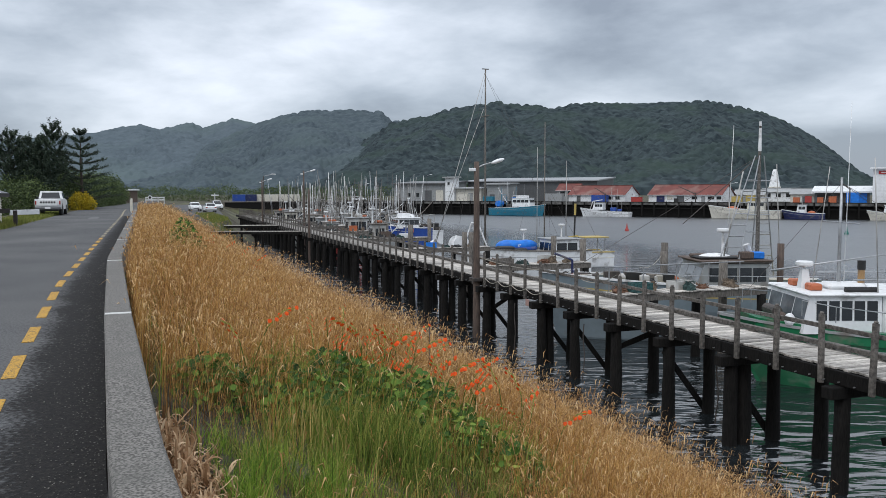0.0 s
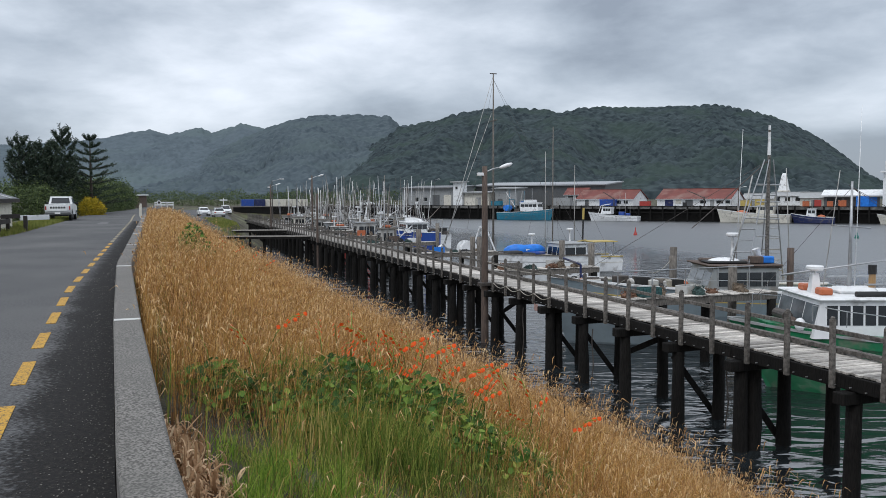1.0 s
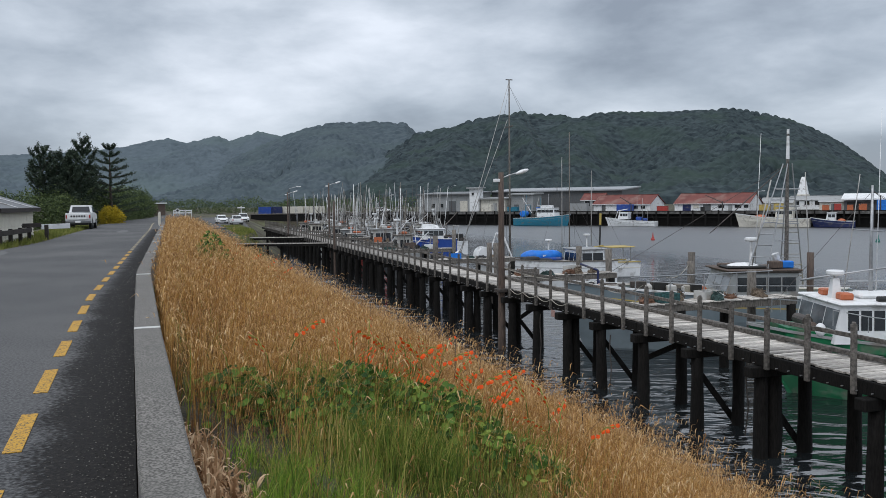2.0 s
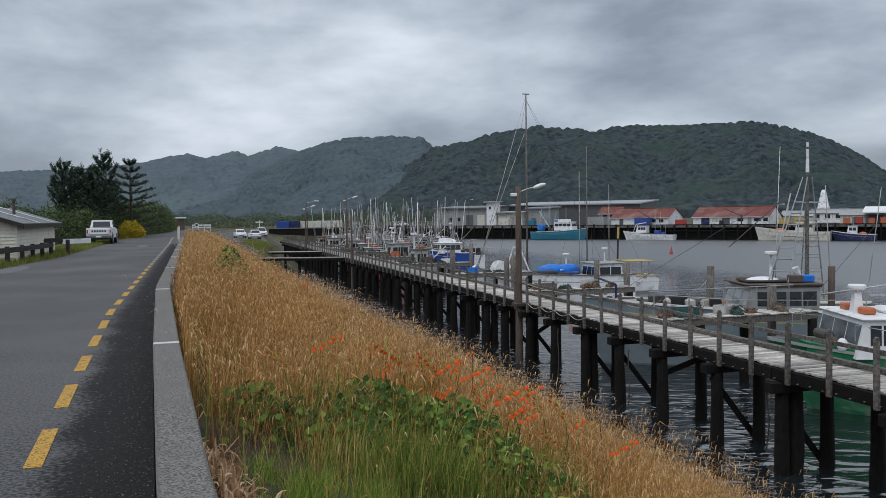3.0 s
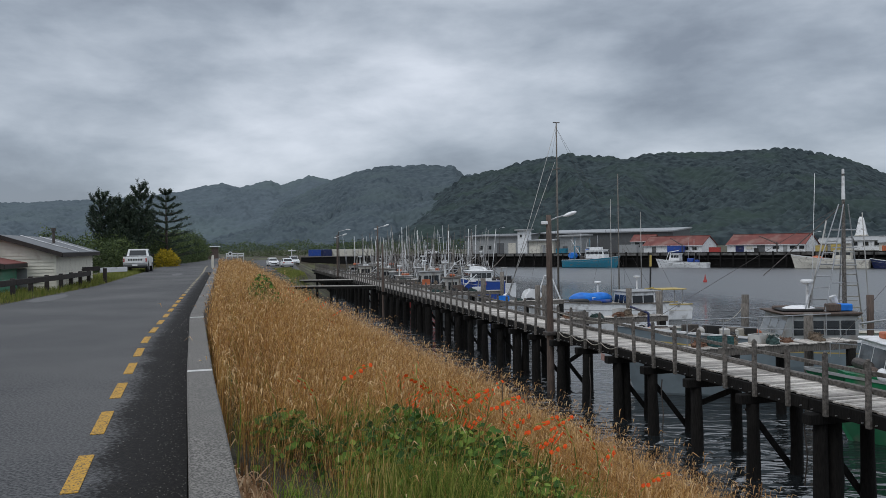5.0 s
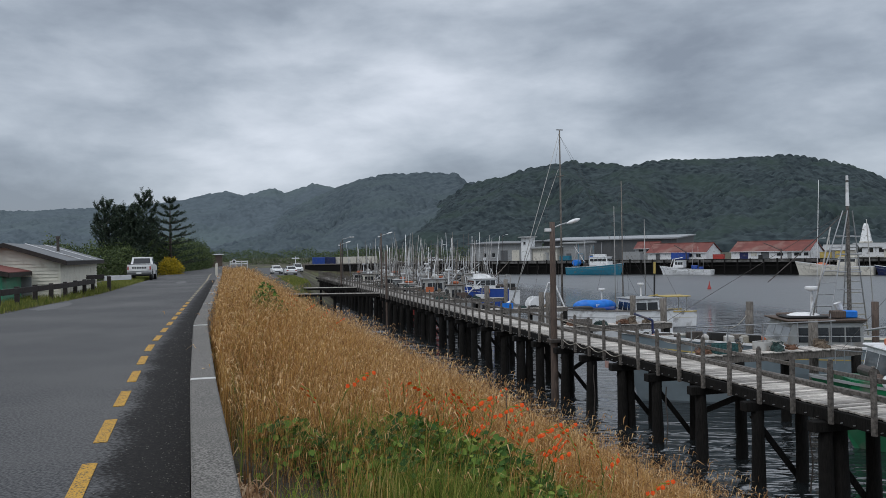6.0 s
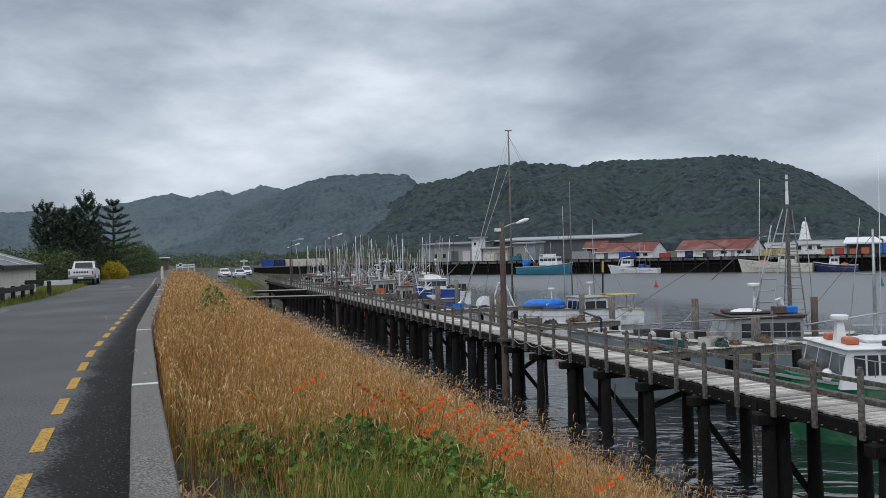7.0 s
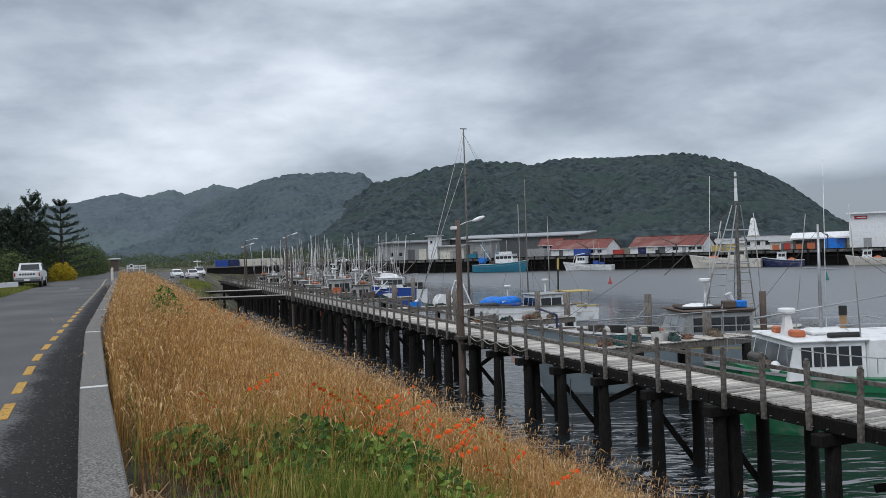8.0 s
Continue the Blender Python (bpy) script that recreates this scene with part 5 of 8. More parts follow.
# the crowd of boats along the far part of the pier
def small_boat(seed, s, c, L, hull, label, masts, turn=180):
    r = random.Random(seed)
    b = thing("fishing_boat", label, "boat", at_pier(s, c, turn), group="boats moored along the pier")
    B, bow, stern = L * 0.31, 2.0 + r.random() * 0.6, 1.55 + r.random() * 0.4
    boat_hull(b, L, B, bow, stern, hull, r.choice(["white_paint", "grey_wood", "red"]), "grey_paint")
    x1 = -L * r.uniform(0.22, 0.4)
    x0 = x1 - L * r.uniform(0.25, 0.35)
    zt = stern + 1.3 + r.random() * 0.8
    cabin(b, x0, x1, B * 0.7, stern - 0.2, zt, r.choice(["worn_white", "worn_white", "cream_paint", "grey_paint"]), r.choice(["worn_white", "grey_paint", "grey_wood"]), 0.3, 3, 3)
    for k in range(masts):
        x, y = r.uniform(x0 - 1.5, x1), r.uniform(-0.9, 0.9)
        top = r.uniform(5.5, 9.2)
        spar(b, (x, y, stern - 0.2), (x + r.uniform(-1.0, 0.8), y + r.uniform(-0.9, 0.9), top), r.uniform(0.05, 0.085), 0.04, r.choice(["spar", "spar", "white_paint", "steel", "dark_steel", "grey_wood"]), "mast")
    xm = (x0 + x1) / 2
    m = mast(b, xm, 0, zt, r.uniform(6.5, 8.8), 0.07, r.choice(["white_paint", "spar", "dark_steel"]), [(-0.3, 0, bow, 0.95), (-L, 0, stern, 0.95), (xm, B / 2, stern, 0.9), (xm, -B / 2, stern, 0.9)])
    part("crosstree", MB().tube((xm, -1.0, zt + 2.2), (xm, 1.0, zt + 2.2), 0.03, 0.03, 6), "spar", b)
    # raked boom, A-frame legs and a lattice of stays aft
    part("boom", MB().tube((x0 - 0.2, 0, stern + 0.9), (x0 - L * 0.3, r.uniform(-0.5, 0.5), stern + r.uniform(2.2, 3.6)), 0.055, 0.04, 6), r.choice(["white_paint", "spar", "grey_wood"]), b)
    for sd in (-1, 1):
        part("frame_leg", MB().tube((x0 - L * 0.12, sd * B * 0.42, stern), (x0 - L * 0.05, sd * 0.15, zt + 1.5), 0.035, 0.03, 6), r.choice(["white_paint", "spar"]), b)
        part("trolling_pole", MB().tube((xm, sd * B * 0.45, stern + 0.1), (xm - r.uniform(0.2, 0.9), sd * B * r.uniform(0.35, 0.6), r.uniform(5.8, 8.8)), 0.036, 0.02, 6), r.choice(["spar", "white_paint", "grey_wood"]), b)
        part("stay", MB().tube((xm, 0, zt + 2.4), (-L * 0.9, sd * B * 0.35, stern + 0.2), 0.018, 0.018, 4), "dark_steel", b)
    part("cabin_top_gear", MB().box((xm - 0.3, r.uniform(-0.3, 0.3), zt + 0.22), (r.uniform(0.5, 1.0), 0.7, r.uniform(0.2, 0.4)), b=0.08), r.choice(["white_paint", "orange", "worn_white", "grey_paint"]), b)
    if r.random() < 0.6:
        radar(b, xm + 0.4, 0.2, zt, r.uniform(0.4, 1.4))
    fr = MB()
    xa = -L * 0.86
    fr.path([(xa, -B * 0.4, stern - 0.2), (xa - 0.2, -B * 0.35, stern + 1.9), (xa - 0.2, B * 0.35, stern + 1.9), (xa, B * 0.4, stern - 0.2)], 0.05, 6)
    fr.path([(xa - 0.2, 0, stern + 1.9), (x0, 0, zt + 0.2)], 0.04, 6)
    part("stern_frame", fr, r.choice(["spar", "steel", "dark_steel"]), b)
    for k in range(13):
        sx = r.uniform(0.35, 0.9)
        part("deck_bin", MB().box((-L * r.uniform(0.08, 0.95), r.uniform(-0.9, 0.9), stern + r.uniform(-0.1, 0.5)), (sx, r.uniform(0.3, 0.8), r.uniform(0.3, 0.9)), b=0.05), r.choice(["grey_paint", "pole", "grey_paint", "black", "black", "dark_steel", "dark_steel", "rope", "rope", "grey_wood", "grey_wood", "net_shade"]), b)
    part("tyre_fender", MB().tube((-L * 0.45, B * 0.5, stern - 0.35), (-L * 0.45, B * 0.5 + 0.18, stern - 0.35), 0.3, 0.3, 14), "black", b)
    hand_rail(b, [(x1, B * 0.4, stern + 0.15), (-1.2, B * 0.26, bow - 0.2), (-0.2, 0, bow), (-1.2, -B * 0.26, bow - 0.2), (x1, -B * 0.4, stern + 0.15)], 0.5, "white_paint")
    return b


r2 = random.Random(11)
lab = ["white fishing boat with white poles moored by a jetty", "cream-cabin fishing boat with tall poles moored by a jetty", "small white trolling boat with raised poles"]
for i, (s, c, L, hm, mn) in enumerate([(80.0, 16.5, 6.5, "red", 3), (66.5, 16.2, 5.5, "dark_grey", 1), (90.5, 15.9, 7, "dark_grey", 4), (100.0, 15.9, 7, "white_paint", 4), (104.2, 15.9, 7, "navy", 3), (115.3, 15.9, 7, "white_paint", 3), (120.0, 15.9, 7, "dark_grey", 4), (128.0, 15.9, 7, "white_paint", 3), (90.0, 19.5, 9, "white_paint", 6), (92.5, 24.5, 9, "white_paint", 6),
                                    (95.5, 19, 10, "white_paint", 6), (98.5, 25, 9, "dark_grey", 5), (102, 19, 9.5, "white_paint", 6), (105.5, 24, 9, "red", 4), (109, 18, 10, "white_paint", 5), (113, 23, 9, "teal", 4), (117, 18, 10, "white_paint", 4), (122, 22, 9, "white_paint", 4),
                                    (94.0, 16.4, 6, "white_paint", 3), (108.5, 26, 9, "white_paint", 4), (127, 18, 9, "white_paint", 3), (131, 24, 10, "white_paint", 3), (136, 20, 9, "white_paint", 3)]):
    small_boat(30 + i, s, c, L, hm, lab[i % 3], mn)


# boats along the far wharf: x along it
def wharf_boat(t, L, B, bow, stern, hull, label, flip, build):
    # flip: bow towards the wharf's other end
    m = wharf_at(t, -3.2, WATER, 0 if not flip else 180)
    b = thing("fishing_vessel", label, "boat", m, group="vessels along the wharf")
    boat_hull(b, L, B, bow, stern, hull, "white_paint", "grey_paint")
    build(b)
    return b


def teal_build(b):
    cabin(b, -8.8, -3.6, 3.4, 2.4, 4.6, "white_paint", "white_paint", 0.4, 4, 4, (0.5, 0.82))
    part("upper_house", MB().box((-6.6, 0, 5.0), (2.6, 2.6, 0.7), b=0.08), "white_paint", b)
    for x, z in ((-11, 9.5), (-6.2, 8.4), (-12.5, 7)):
        mast(b, x, 0.2, 2.2, z, 0.09, "steel", [(-1, 0, 3, 0.95), (-14.5, 0, 2.5, 0.95)])
    part("gantry", MB().path([(-12, -1.8, 2), (-12, -1.5, 5.5), (-12, 1.5, 5.5), (-12, 1.8, 2)], 0.1, 8), "teal", b)
    part("boom", MB().tube((-11, 0, 3.4), (-14, 0.5, 7.5), 0.08, 0.06, 8), "white_paint", b)
    part("winch", MB().box((-10.4, 0, 2.5), (1.2, 1.6, 0.9), b=0.1), "dark_steel", b)
    part("net_drum", MB().tube((-13.2, -1.2, 3.2), (-13.2, 1.2, 3.2), 0.8, 0.8, 14), "tarp", b, "blue net on a drum")
    for x, z in ((-9.4, 7.6), (-13.6, 8.2)):
        spar(b, (x, -1.4, 2.2), (x + 0.8, -0.6, z), 0.11, 0.08, "spar")
        spar(b, (x, 1.4, 2.2), (x + 0.8, 0.6, z), 0.11, 0.08, "teal")
    for y in (-1.5, 1.5):
        part("hand_rail", MB().path([(-8.6, y, 5.3), (-5.4, y, 5.3), (-5.4, y, 4.7)], 0.05, 5), "white_paint", b)


wharf_boat(-22.6, 15.5, 5, 3.0, 2.0, "teal", "teal-hulled trawler with a white wheelhouse at the wharf", False, teal_build)


def white_build(b):
    cabin(b, -6.3, -3.6, 2.6, 1.8, 3.4, "white_paint", "white_paint", 0.5, 3, 3, (0.45, 0.85))
    part("bow_frame", MB().path([(-3.0, -1, 2), (-3.6, -0.8, 3.9), (-5.8, 0, 4.3)], 0.07, 6).path([(-3.0, 1, 2), (-3.6, 0.8, 3.9), (-5.8, 0, 4.3)], 0.07, 6), "white_paint", b)
    for x, z in ((-8.2, 7.2), (-9.6, 7.0), (-10.8, 4.5)):
        mast(b, x, 0, 1.4, z, 0.09, "spar", [(-1, 0, 2.3, 0.95), (-12.5, 0, 1.7, 0.95)])
    part("deck_gear", MB().box((-8.8, 0, 1.9), (1.4, 1.6, 0.9), b=0.1).box((-10.4, 0.3, 1.7), (0.9, 1.2, 0.6), b=0.1), "blue_hull", b)


wharf_boat(-13.2, 13, 4, 2.2, 1.2, "white_paint", "white fishing boat lying at the wharf", True, white_build)


def beige_build(b):
    cabin(b, -12.6, -8.8, 3.4, 2.0, 4.0, "cream_paint", "cream_paint", 0.3, 4, 3, (0.5, 0.85))
    for x, z in ((-7.2, 8.5), (-4.6, 6.5), (-11, 7.2)):
        mast(b, x, 0, 2, z, 0.09, "spar", [(-1, 0, 3, 0.95), (-15, 0, 2.2, 0.95)])
    part("fishing_net", MB().dome((-5.5, 0, 2.0), (1.5, 1.2, 0.9), 10, 4), "orange", b)
    part("fish_bin", MB().box((-10.2, 0.6, 2.2), (2.0, 1.6, 1.4), b=0.1), "yellow", b)


wharf_boat(18.4, 16, 5, 3.1, 1.9, "cream_paint", "rust-streaked cream trawler lying at the wharf", True, beige_build)


def navy_build(b):
    cabin(b, -5.2, -3.2, 2.2, 1.5, 3.2, "white_paint", "white_paint", 0.3, 3, 2, (0.45, 0.85))
    mast(b, -4.4, 0, 3.2, 5.6, 0.07, "spar", [(-0.5, 0, 2.2, 0.9), (-7.5, 0, 1.5, 0.9)])
    part("fishing_net", MB().dome((-6.3, 0, 1.4), (0.9, 0.9, 0.6), 10, 4), "orange", b)


wharf_boat(34.4, 9, 3.4, 2.2, 1.4, "navy", "small navy-hulled fishing boat at the wharf", True, navy_build)
wharf_boat(51.5, 10, 3.6, 2.2, 1.4, "cream_paint", "small cream fishing boat at the wharf", True, navy_build)


# wharf clutter
def bin_thing(t, k, size, mat, label, nm="fish_bin"):
    b = thing(nm, label, "bin", wharf_at(t, k, WHARF), group="bins on the wharf")
    sx, sy, sz = size
    part("box", MB().box((0, 0, sz / 2), size, b=0.05), mat, b)
    part("lid", MB().box((0, 0, sz + 0.03), (sx + 0.06, sy + 0.06, 0.07), b=0.02), mat, b)


for t, k, sz, mt, lb in ((-0.2, 2.5, (2.6, 1.4, 1.3), "red", "red steel skip bin on the wharf"), (24, 2.2, (2.4, 1.4, 1.5), "yellow", "stacked yellow fish bins on the wharf"), (27, 2.4, (2.0, 1.4, 1.7), "yellow", "stacked yellow fish bins on the wharf"), (29.5, 2.6, (1.5, 1.2, 1.2), "cream_paint", "stacked pale fish bins on the wharf"),
                       (37, 2.5, (1.4, 1.2, 1.3), "orange", "stacked orange fish bins on the wharf"), (39.5, 2.5, (1.4, 1.2, 1.6), "red", "stacked red fish bins on the wharf"), (42.0, 2.5, (1.2, 1.2, 1.3), "orange", "stacked orange fish bins on the wharf"), (44.5, 3, (1.6, 1.2, 1.5), "orange", "stacked orange fish bins on the wharf"),
                       (48.5, 4, (2.6, 1.6, 2.4), "tarp", "gear stack under a blue tarpaulin on the wharf"), (-34, 3, (1.6, 1.2, 1.2), "tarp", "stacked blue fish bins on the wharf"), (-42, 3, (3, 1.5, 1.4), "teal", "teal skip bin on the wharf"), (-10.0, 3, (4.2, 1.6, 1.8), "blue_hull", "blue gear container on the wharf"), (-23, 4, (5, 2.0, 2.2), "grey_paint", "grey machine housing on the wharf"), (-50, 3.2, (3.0, 2, 2.0), "cream_paint", "cream container on the wharf"), (56, 2.5, (1.6, 1.2, 2.2), "grey_paint", "grey machine on the wharf"), (9.5, 3, (0.9, 0.9, 1.0), "black", "black rubbish bin on the wharf")):
    bin_thing(t, k, sz, mt, lb)


def crane(t, k, h, reach, label):
    c = thing("jib_crane", label, "crane", wharf_at(t, k, WHARF), group="jib cranes on the wharf")
    part("column", MB().tube((0, 0, 0), (0, 0, h), 0.16, 0.12, 8), "dark_steel", c)
    part("jib", MB().tube((0, 0, h - 0.3), (-reach, -0.6, h + 1.6), 0.1, 0.07, 8), "dark_steel", c)
    part("tie", MB().tube((0, 0, h), (-reach, -0.6, h + 1.6), 0.03, 0.03, 5), "dark_steel", c)


crane(14.5, 1.5, 2.4, 4.0, "dark jib crane standing on the wharf edge")
crane(-8, 1.5, 2.2, 2.8, "dark jib crane standing on the wharf edge")
crane(48, 1.6, 3.4, 2.2, "dark jib crane standing on the wharf edge")


# buoys and channel post
M["buoy_green"] = paint("buoy_green_paint", (0.02, 0.16, 0.13), 0.5)


def buoy(x, y, mat, label):
    b = thing("buoy", label, "buoy", pose(x, y, WATER), group="channel buoys")
    part("float", MB().loft([[(r * math.cos(j * math.pi / 6), r * math.sin(j * math.pi / 6), z) for j in range(12)] for r, z in ((0.22, -0.3), (0.32, 0), (0.30, 0.2), (0.13, 0.6), (0.08, 0.95))]), mat, b)
    part("topmark", MB().tube((0, 0, 0.95), (0, 0, 1.25), 0.08, 0.05, 8), mat, b)


buoy(29.8, 130.0, "red", "red can buoy floating in the harbour")
buoy(59.5, 118.0, "buoy_green", "green buoy floating in the harbour")
p = thing("channel_marker", "yellow and black marker post in the harbour", "marker post", pose(16.3, 100, WATER))
part("post", MB().tube((0, 0, -1), (0.12, 0, 4.3), 0.11, 0.11, 10), "black", p)
part("top", MB().tube((0.1, 0, 3.5), (0.14, 0, 4.9), 0.14, 0.14, 10), "yellow", p)


# vegetation
def leaf_material(name, stops, rough=0.75, trans=0.25):
    """Leaves and blades: each one takes its tone from a ramp; light passes through a little."""
    m = bpy.data.materials.new(name)
    m.use_nodes = True
    nt = m.node_tree
    N, L = nt.nodes.new, nt.links.new
    b, out = nt.nodes["Principled BSDF"], nt.nodes["Material Output"]
    geo, ramp = N("ShaderNodeNewGeometry"), N("ShaderNodeValToRGB")
    el = ramp.color_ramp.elements
    el[0].position, el[0].color = stops[0][0], (*stops[0][1], 1)
    el[1].position, el[1].color = stops[-1][0], (*stops[-1][1], 1)
    for p, c in stops[1:-1]:
        e = el.new(p)
        e.color = (*c, 1)
    tc, no = N("ShaderNodeTexCoord"), N("ShaderNodeTexNoise")
    no.inputs["Scale"].default_value, no.inputs["Detail"].default_value = 0.8, 6
    L(tc.outputs["Object"], no.inputs["Vector"])
    mixv = N("ShaderNodeMix")
    mixv.inputs[0].default_value = 0.5
    L(geo.outputs["Random Per Island"], mixv.inputs[2]); L(no.outputs["Fac"], mixv.inputs[3])
    L(mixv.outputs[0], ramp.inputs[0])
    L(ramp.outputs[0], b.inputs["Base Color"])
    b.inputs["Roughness"].default_value = rough
    b.inputs["Specular IOR Level"].default_value = 0.25
    tr, ms = N("ShaderNodeBsdfTranslucent"), N("ShaderNodeMixShader")
    ms.inputs[0].default_value = trans
    L(ramp.outputs[0], tr.inputs["Color"])
    L(b.outputs[0], ms.inputs[1]); L(tr.outputs[0], ms.inputs[2]); L(ms.outputs[0], out.inputs[0])
    return m


M["dry_grass"] = leaf_material("dry_grass", [(0.2, (0.085, 0.038, 0.015)), (0.36, (0.24, 0.112, 0.037)), (0.51, (0.48, 0.235, 0.062)), (0.66, (0.66, 0.38, 0.115)), (0.81, (0.84, 0.58, 0.24))])
M["seed_head"] = leaf_material("seed_head", [(0.2, (0.20, 0.098, 0.04)), (0.42, (0.46, 0.255, 0.10)), (0.64, (0.68, 0.44, 0.20)), (0.88, (0.92, 0.74, 0.46))], trans=0.35)
M["thatch"] = leaf_material("grass_thatch", [(0.2, (0.045, 0.026, 0.013)), (0.45, (0.13, 0.078, 0.032)), (0.65, (0.24, 0.17, 0.06)), (0.85, (0.22, 0.23, 0.06))])
M["lawn"] = leaf_material("lush_short_grass", [(0.2, (0.06, 0.12, 0.016)), (0.45, (0.16, 0.28, 0.032)), (0.65, (0.30, 0.42, 0.06)), (0.85, (0.52, 0.50, 0.15))])
M["sword_leaf"] = leaf_material("sword_leaf", [(0.2, (0.07, 0.13, 0.025)), (0.5, (0.18, 0.27, 0.045)), (0.85, (0.40, 0.42, 0.09))])
M["green_grass"] = leaf_material("green_grass", [(0.2, (0.05, 0.085, 0.016)), (0.42, (0.135, 0.21, 0.03)), (0.6, (0.31, 0.33, 0.07)), (0.8, (0.56, 0.42, 0.17))])
M["weed_leaf"] = leaf_material("weed_leaf", [(0.2, (0.018, 0.05, 0.013)), (0.48, (0.055, 0.125, 0.024)), (0.68, (0.16, 0.26, 0.042)), (0.84, (0.38, 0.44, 0.09))])
M["flower"] = leaf_material("orange_petals", [(0.2, (0.66, 0.045, 0.01)), (0.6, (0.84, 0.10, 0.014)), (0.9, (0.88, 0.19, 0.025))])
M["dead_leaf"] = leaf_material("dead_leaf", [(0.2, (0.16, 0.085, 0.04)), (0.45, (0.46, 0.28, 0.15)), (0.75, (0.84, 0.64, 0.42))])
M["conifer"] = leaf_material("conifer_foliage", [(0.2, (0.02, 0.032, 0.024)), (0.5, (0.045, 0.066, 0.045)), (0.85, (0.085, 0.115, 0.07))], trans=0.1)
M["bush"] = leaf_material("bush_foliage", [(0.2, (0.03, 0.048, 0.022)), (0.5, (0.07, 0.10, 0.038)), (0.85, (0.14, 0.18, 0.06))], trans=0.15)
M["yellow_bush"] = leaf_material("yellow_blossom", [(0.2, (0.12, 0.12, 0.02)), (0.45, (0.42, 0.32, 0.02)), (0.85, (0.66, 0.50, 0.04))])
M["flax"] = leaf_material("flax_leaf", [(0.2, (0.05, 0.07, 0.035)), (0.5, (0.12, 0.145, 0.08)), (0.85, (0.22, 0.25, 0.15))])
M["verge"] = leaf_material("verge_grass", [(0.2, (0.07, 0.10, 0.02)), (0.5, (0.17, 0.20, 0.04)), (0.85, (0.34, 0.31, 0.10))])
M["bark"] = material("bark", (0.10, 0.08, 0.065), 0.9, color2=(0.045, 0.036, 0.03), scale=6, stretch=(4, 4, 1), bump=0.03)
RNG = np.random.default_rng(12)
DX, DY, NX, NY = D2.x, D2.y, N2.x, N2.y


def patch_noise(s, c, f, o=0.0):
    return 0.5 + 0.25 * np.sin(s * f + 1.7 * c * f + o) + 0.25 * np.sin(c * f * 1.9 - s * f * 0.6 + 2.1 * o + 0.8)


def tussocks(s, c, cell, pull):
    """Draws scattered roots together into tussocks; also gives the way out from the middle of each."""
    i, j = np.floor(s / cell), np.floor(c / cell)
    js, jc = np.sin(i * 12.99 + j * 78.2) * 43.7, np.sin(i * 39.3 + j * 11.1) * 57.1
    cs, cc = (i + 0.2 + 0.6 * (js - np.floor(js))) * cell, (j + 0.2 + 0.6 * (jc - np.floor(jc))) * cell
    k = pull * RNG.random(len(s)) ** 0.6
    s, c = s + k * (cs - s), c + k * (cc - c)
    ds, dc = (s - cs) / cell * 2.2, (c - cc) / cell * 2.2
    tone = np.sin(i * 7.7 + j * 31.3) * 23.1
    return s, c, (ds * DX + dc * NX, ds * DY + dc * NY), tone - np.floor(tone)


def blades(s, c, h, w, lean, lean_dir=0.3, spread=1.0, out=(0.0, 0.0)):
    """Blades of grass as bent, tapering strips; also gives their tips and the way they bend."""
    n = len(s)
    x, y = s * DX + c * NX, s * DY + c * NY
    z = ground_height(x, y) - 0.02
    a = RNG.uniform(0, 2 * np.pi, n)
    wind = 2.4 * (patch_noise(s, c, 2.1, 3.0) - 0.5)
    dirx = np.cos(a) * spread + lean_dir * (NX + wind * DX) + out[0]
    diry = np.sin(a) * spread + lean_dir * (NY + wind * DY) + out[1]
    d = lean * h * RNG.uniform(0.05, 1.0, n) * np.where(RNG.random(n) < 0.10, 1.7, 1.0)
    b = RNG.uniform(0, np.pi, n)
    wx, wy = np.cos(b) * w / 2, np.sin(b) * w / 2
    base = np.stack([x, y, z], 1)
    mid = base + np.stack([dirx * d * 0.35, diry * d * 0.35, h * 0.6], 1)
    tip = base + np.stack([dirx * d, diry * d, h * (1 - 0.3 * np.minimum(d / h, 1.3) ** 2)], 1)
    W = np.stack([wx, wy, np.zeros(n)], 1)
    V = np.stack([base - W, base + W, mid + W * 0.75, mid - W * 0.75, tip], 1).reshape(-1, 3)
    i = np.arange(n)[:, None] * 5
    return V, i + np.array([[0, 1, 2, 3]]), i + np.array([[3, 2, 4]]), tip, np.stack([dirx, diry], 1)


def seed_heads(tip, bend, length, width):
    """Feathery heads that nod over at the ends of the stalks."""
    n = len(tip)
    d = bend / (np.linalg.norm(bend, axis=1)[:, None] + 1e-6)
    L, nod = np.asarray(length)[:, None], RNG.uniform(0.25, 1.25, (n, 1))
    up = np.array([[0, 0, 1.0]])
    D = np.concatenate([d, np.zeros((n, 1))], 1)
    p1 = tip + (D * 0.25 * nod + up * (0.5 - 0.15 * nod)) * L
    p2 = tip + (D * 0.85 * nod + up * (0.95 - 0.95 * nod)) * L
    a = RNG.uniform(0, np.pi, n)
    W = np.stack([np.cos(a), np.sin(a), np.zeros(n)], 1) * (np.asarray(width) / 2)[:, None]
    p0 = tip - up * L * 0.15
    V = np.stack([p0, p1 + W, p2, p1 - W], 1).reshape(-1, 3)
    return V, np.arange(n)[:, None] * 4 + np.array([[0, 1, 2, 3]])


def scatter(s0, s1, c0, c1, density):
    n = int((s1 - s0) * (c1 - c0) * density)
    return RNG.uniform(s0, s1, n), RNG.uniform(c0, c1, n)


def wall_line(s):
    return np.interp(s, [-30, 0, 4.1, 8.6, 16, 31.4, 36, 60, 75], [1.5, 0.1, -0.23, -0.46, -0.77, -0.87, -0.9, -1.05, -1.3]) + 0.275


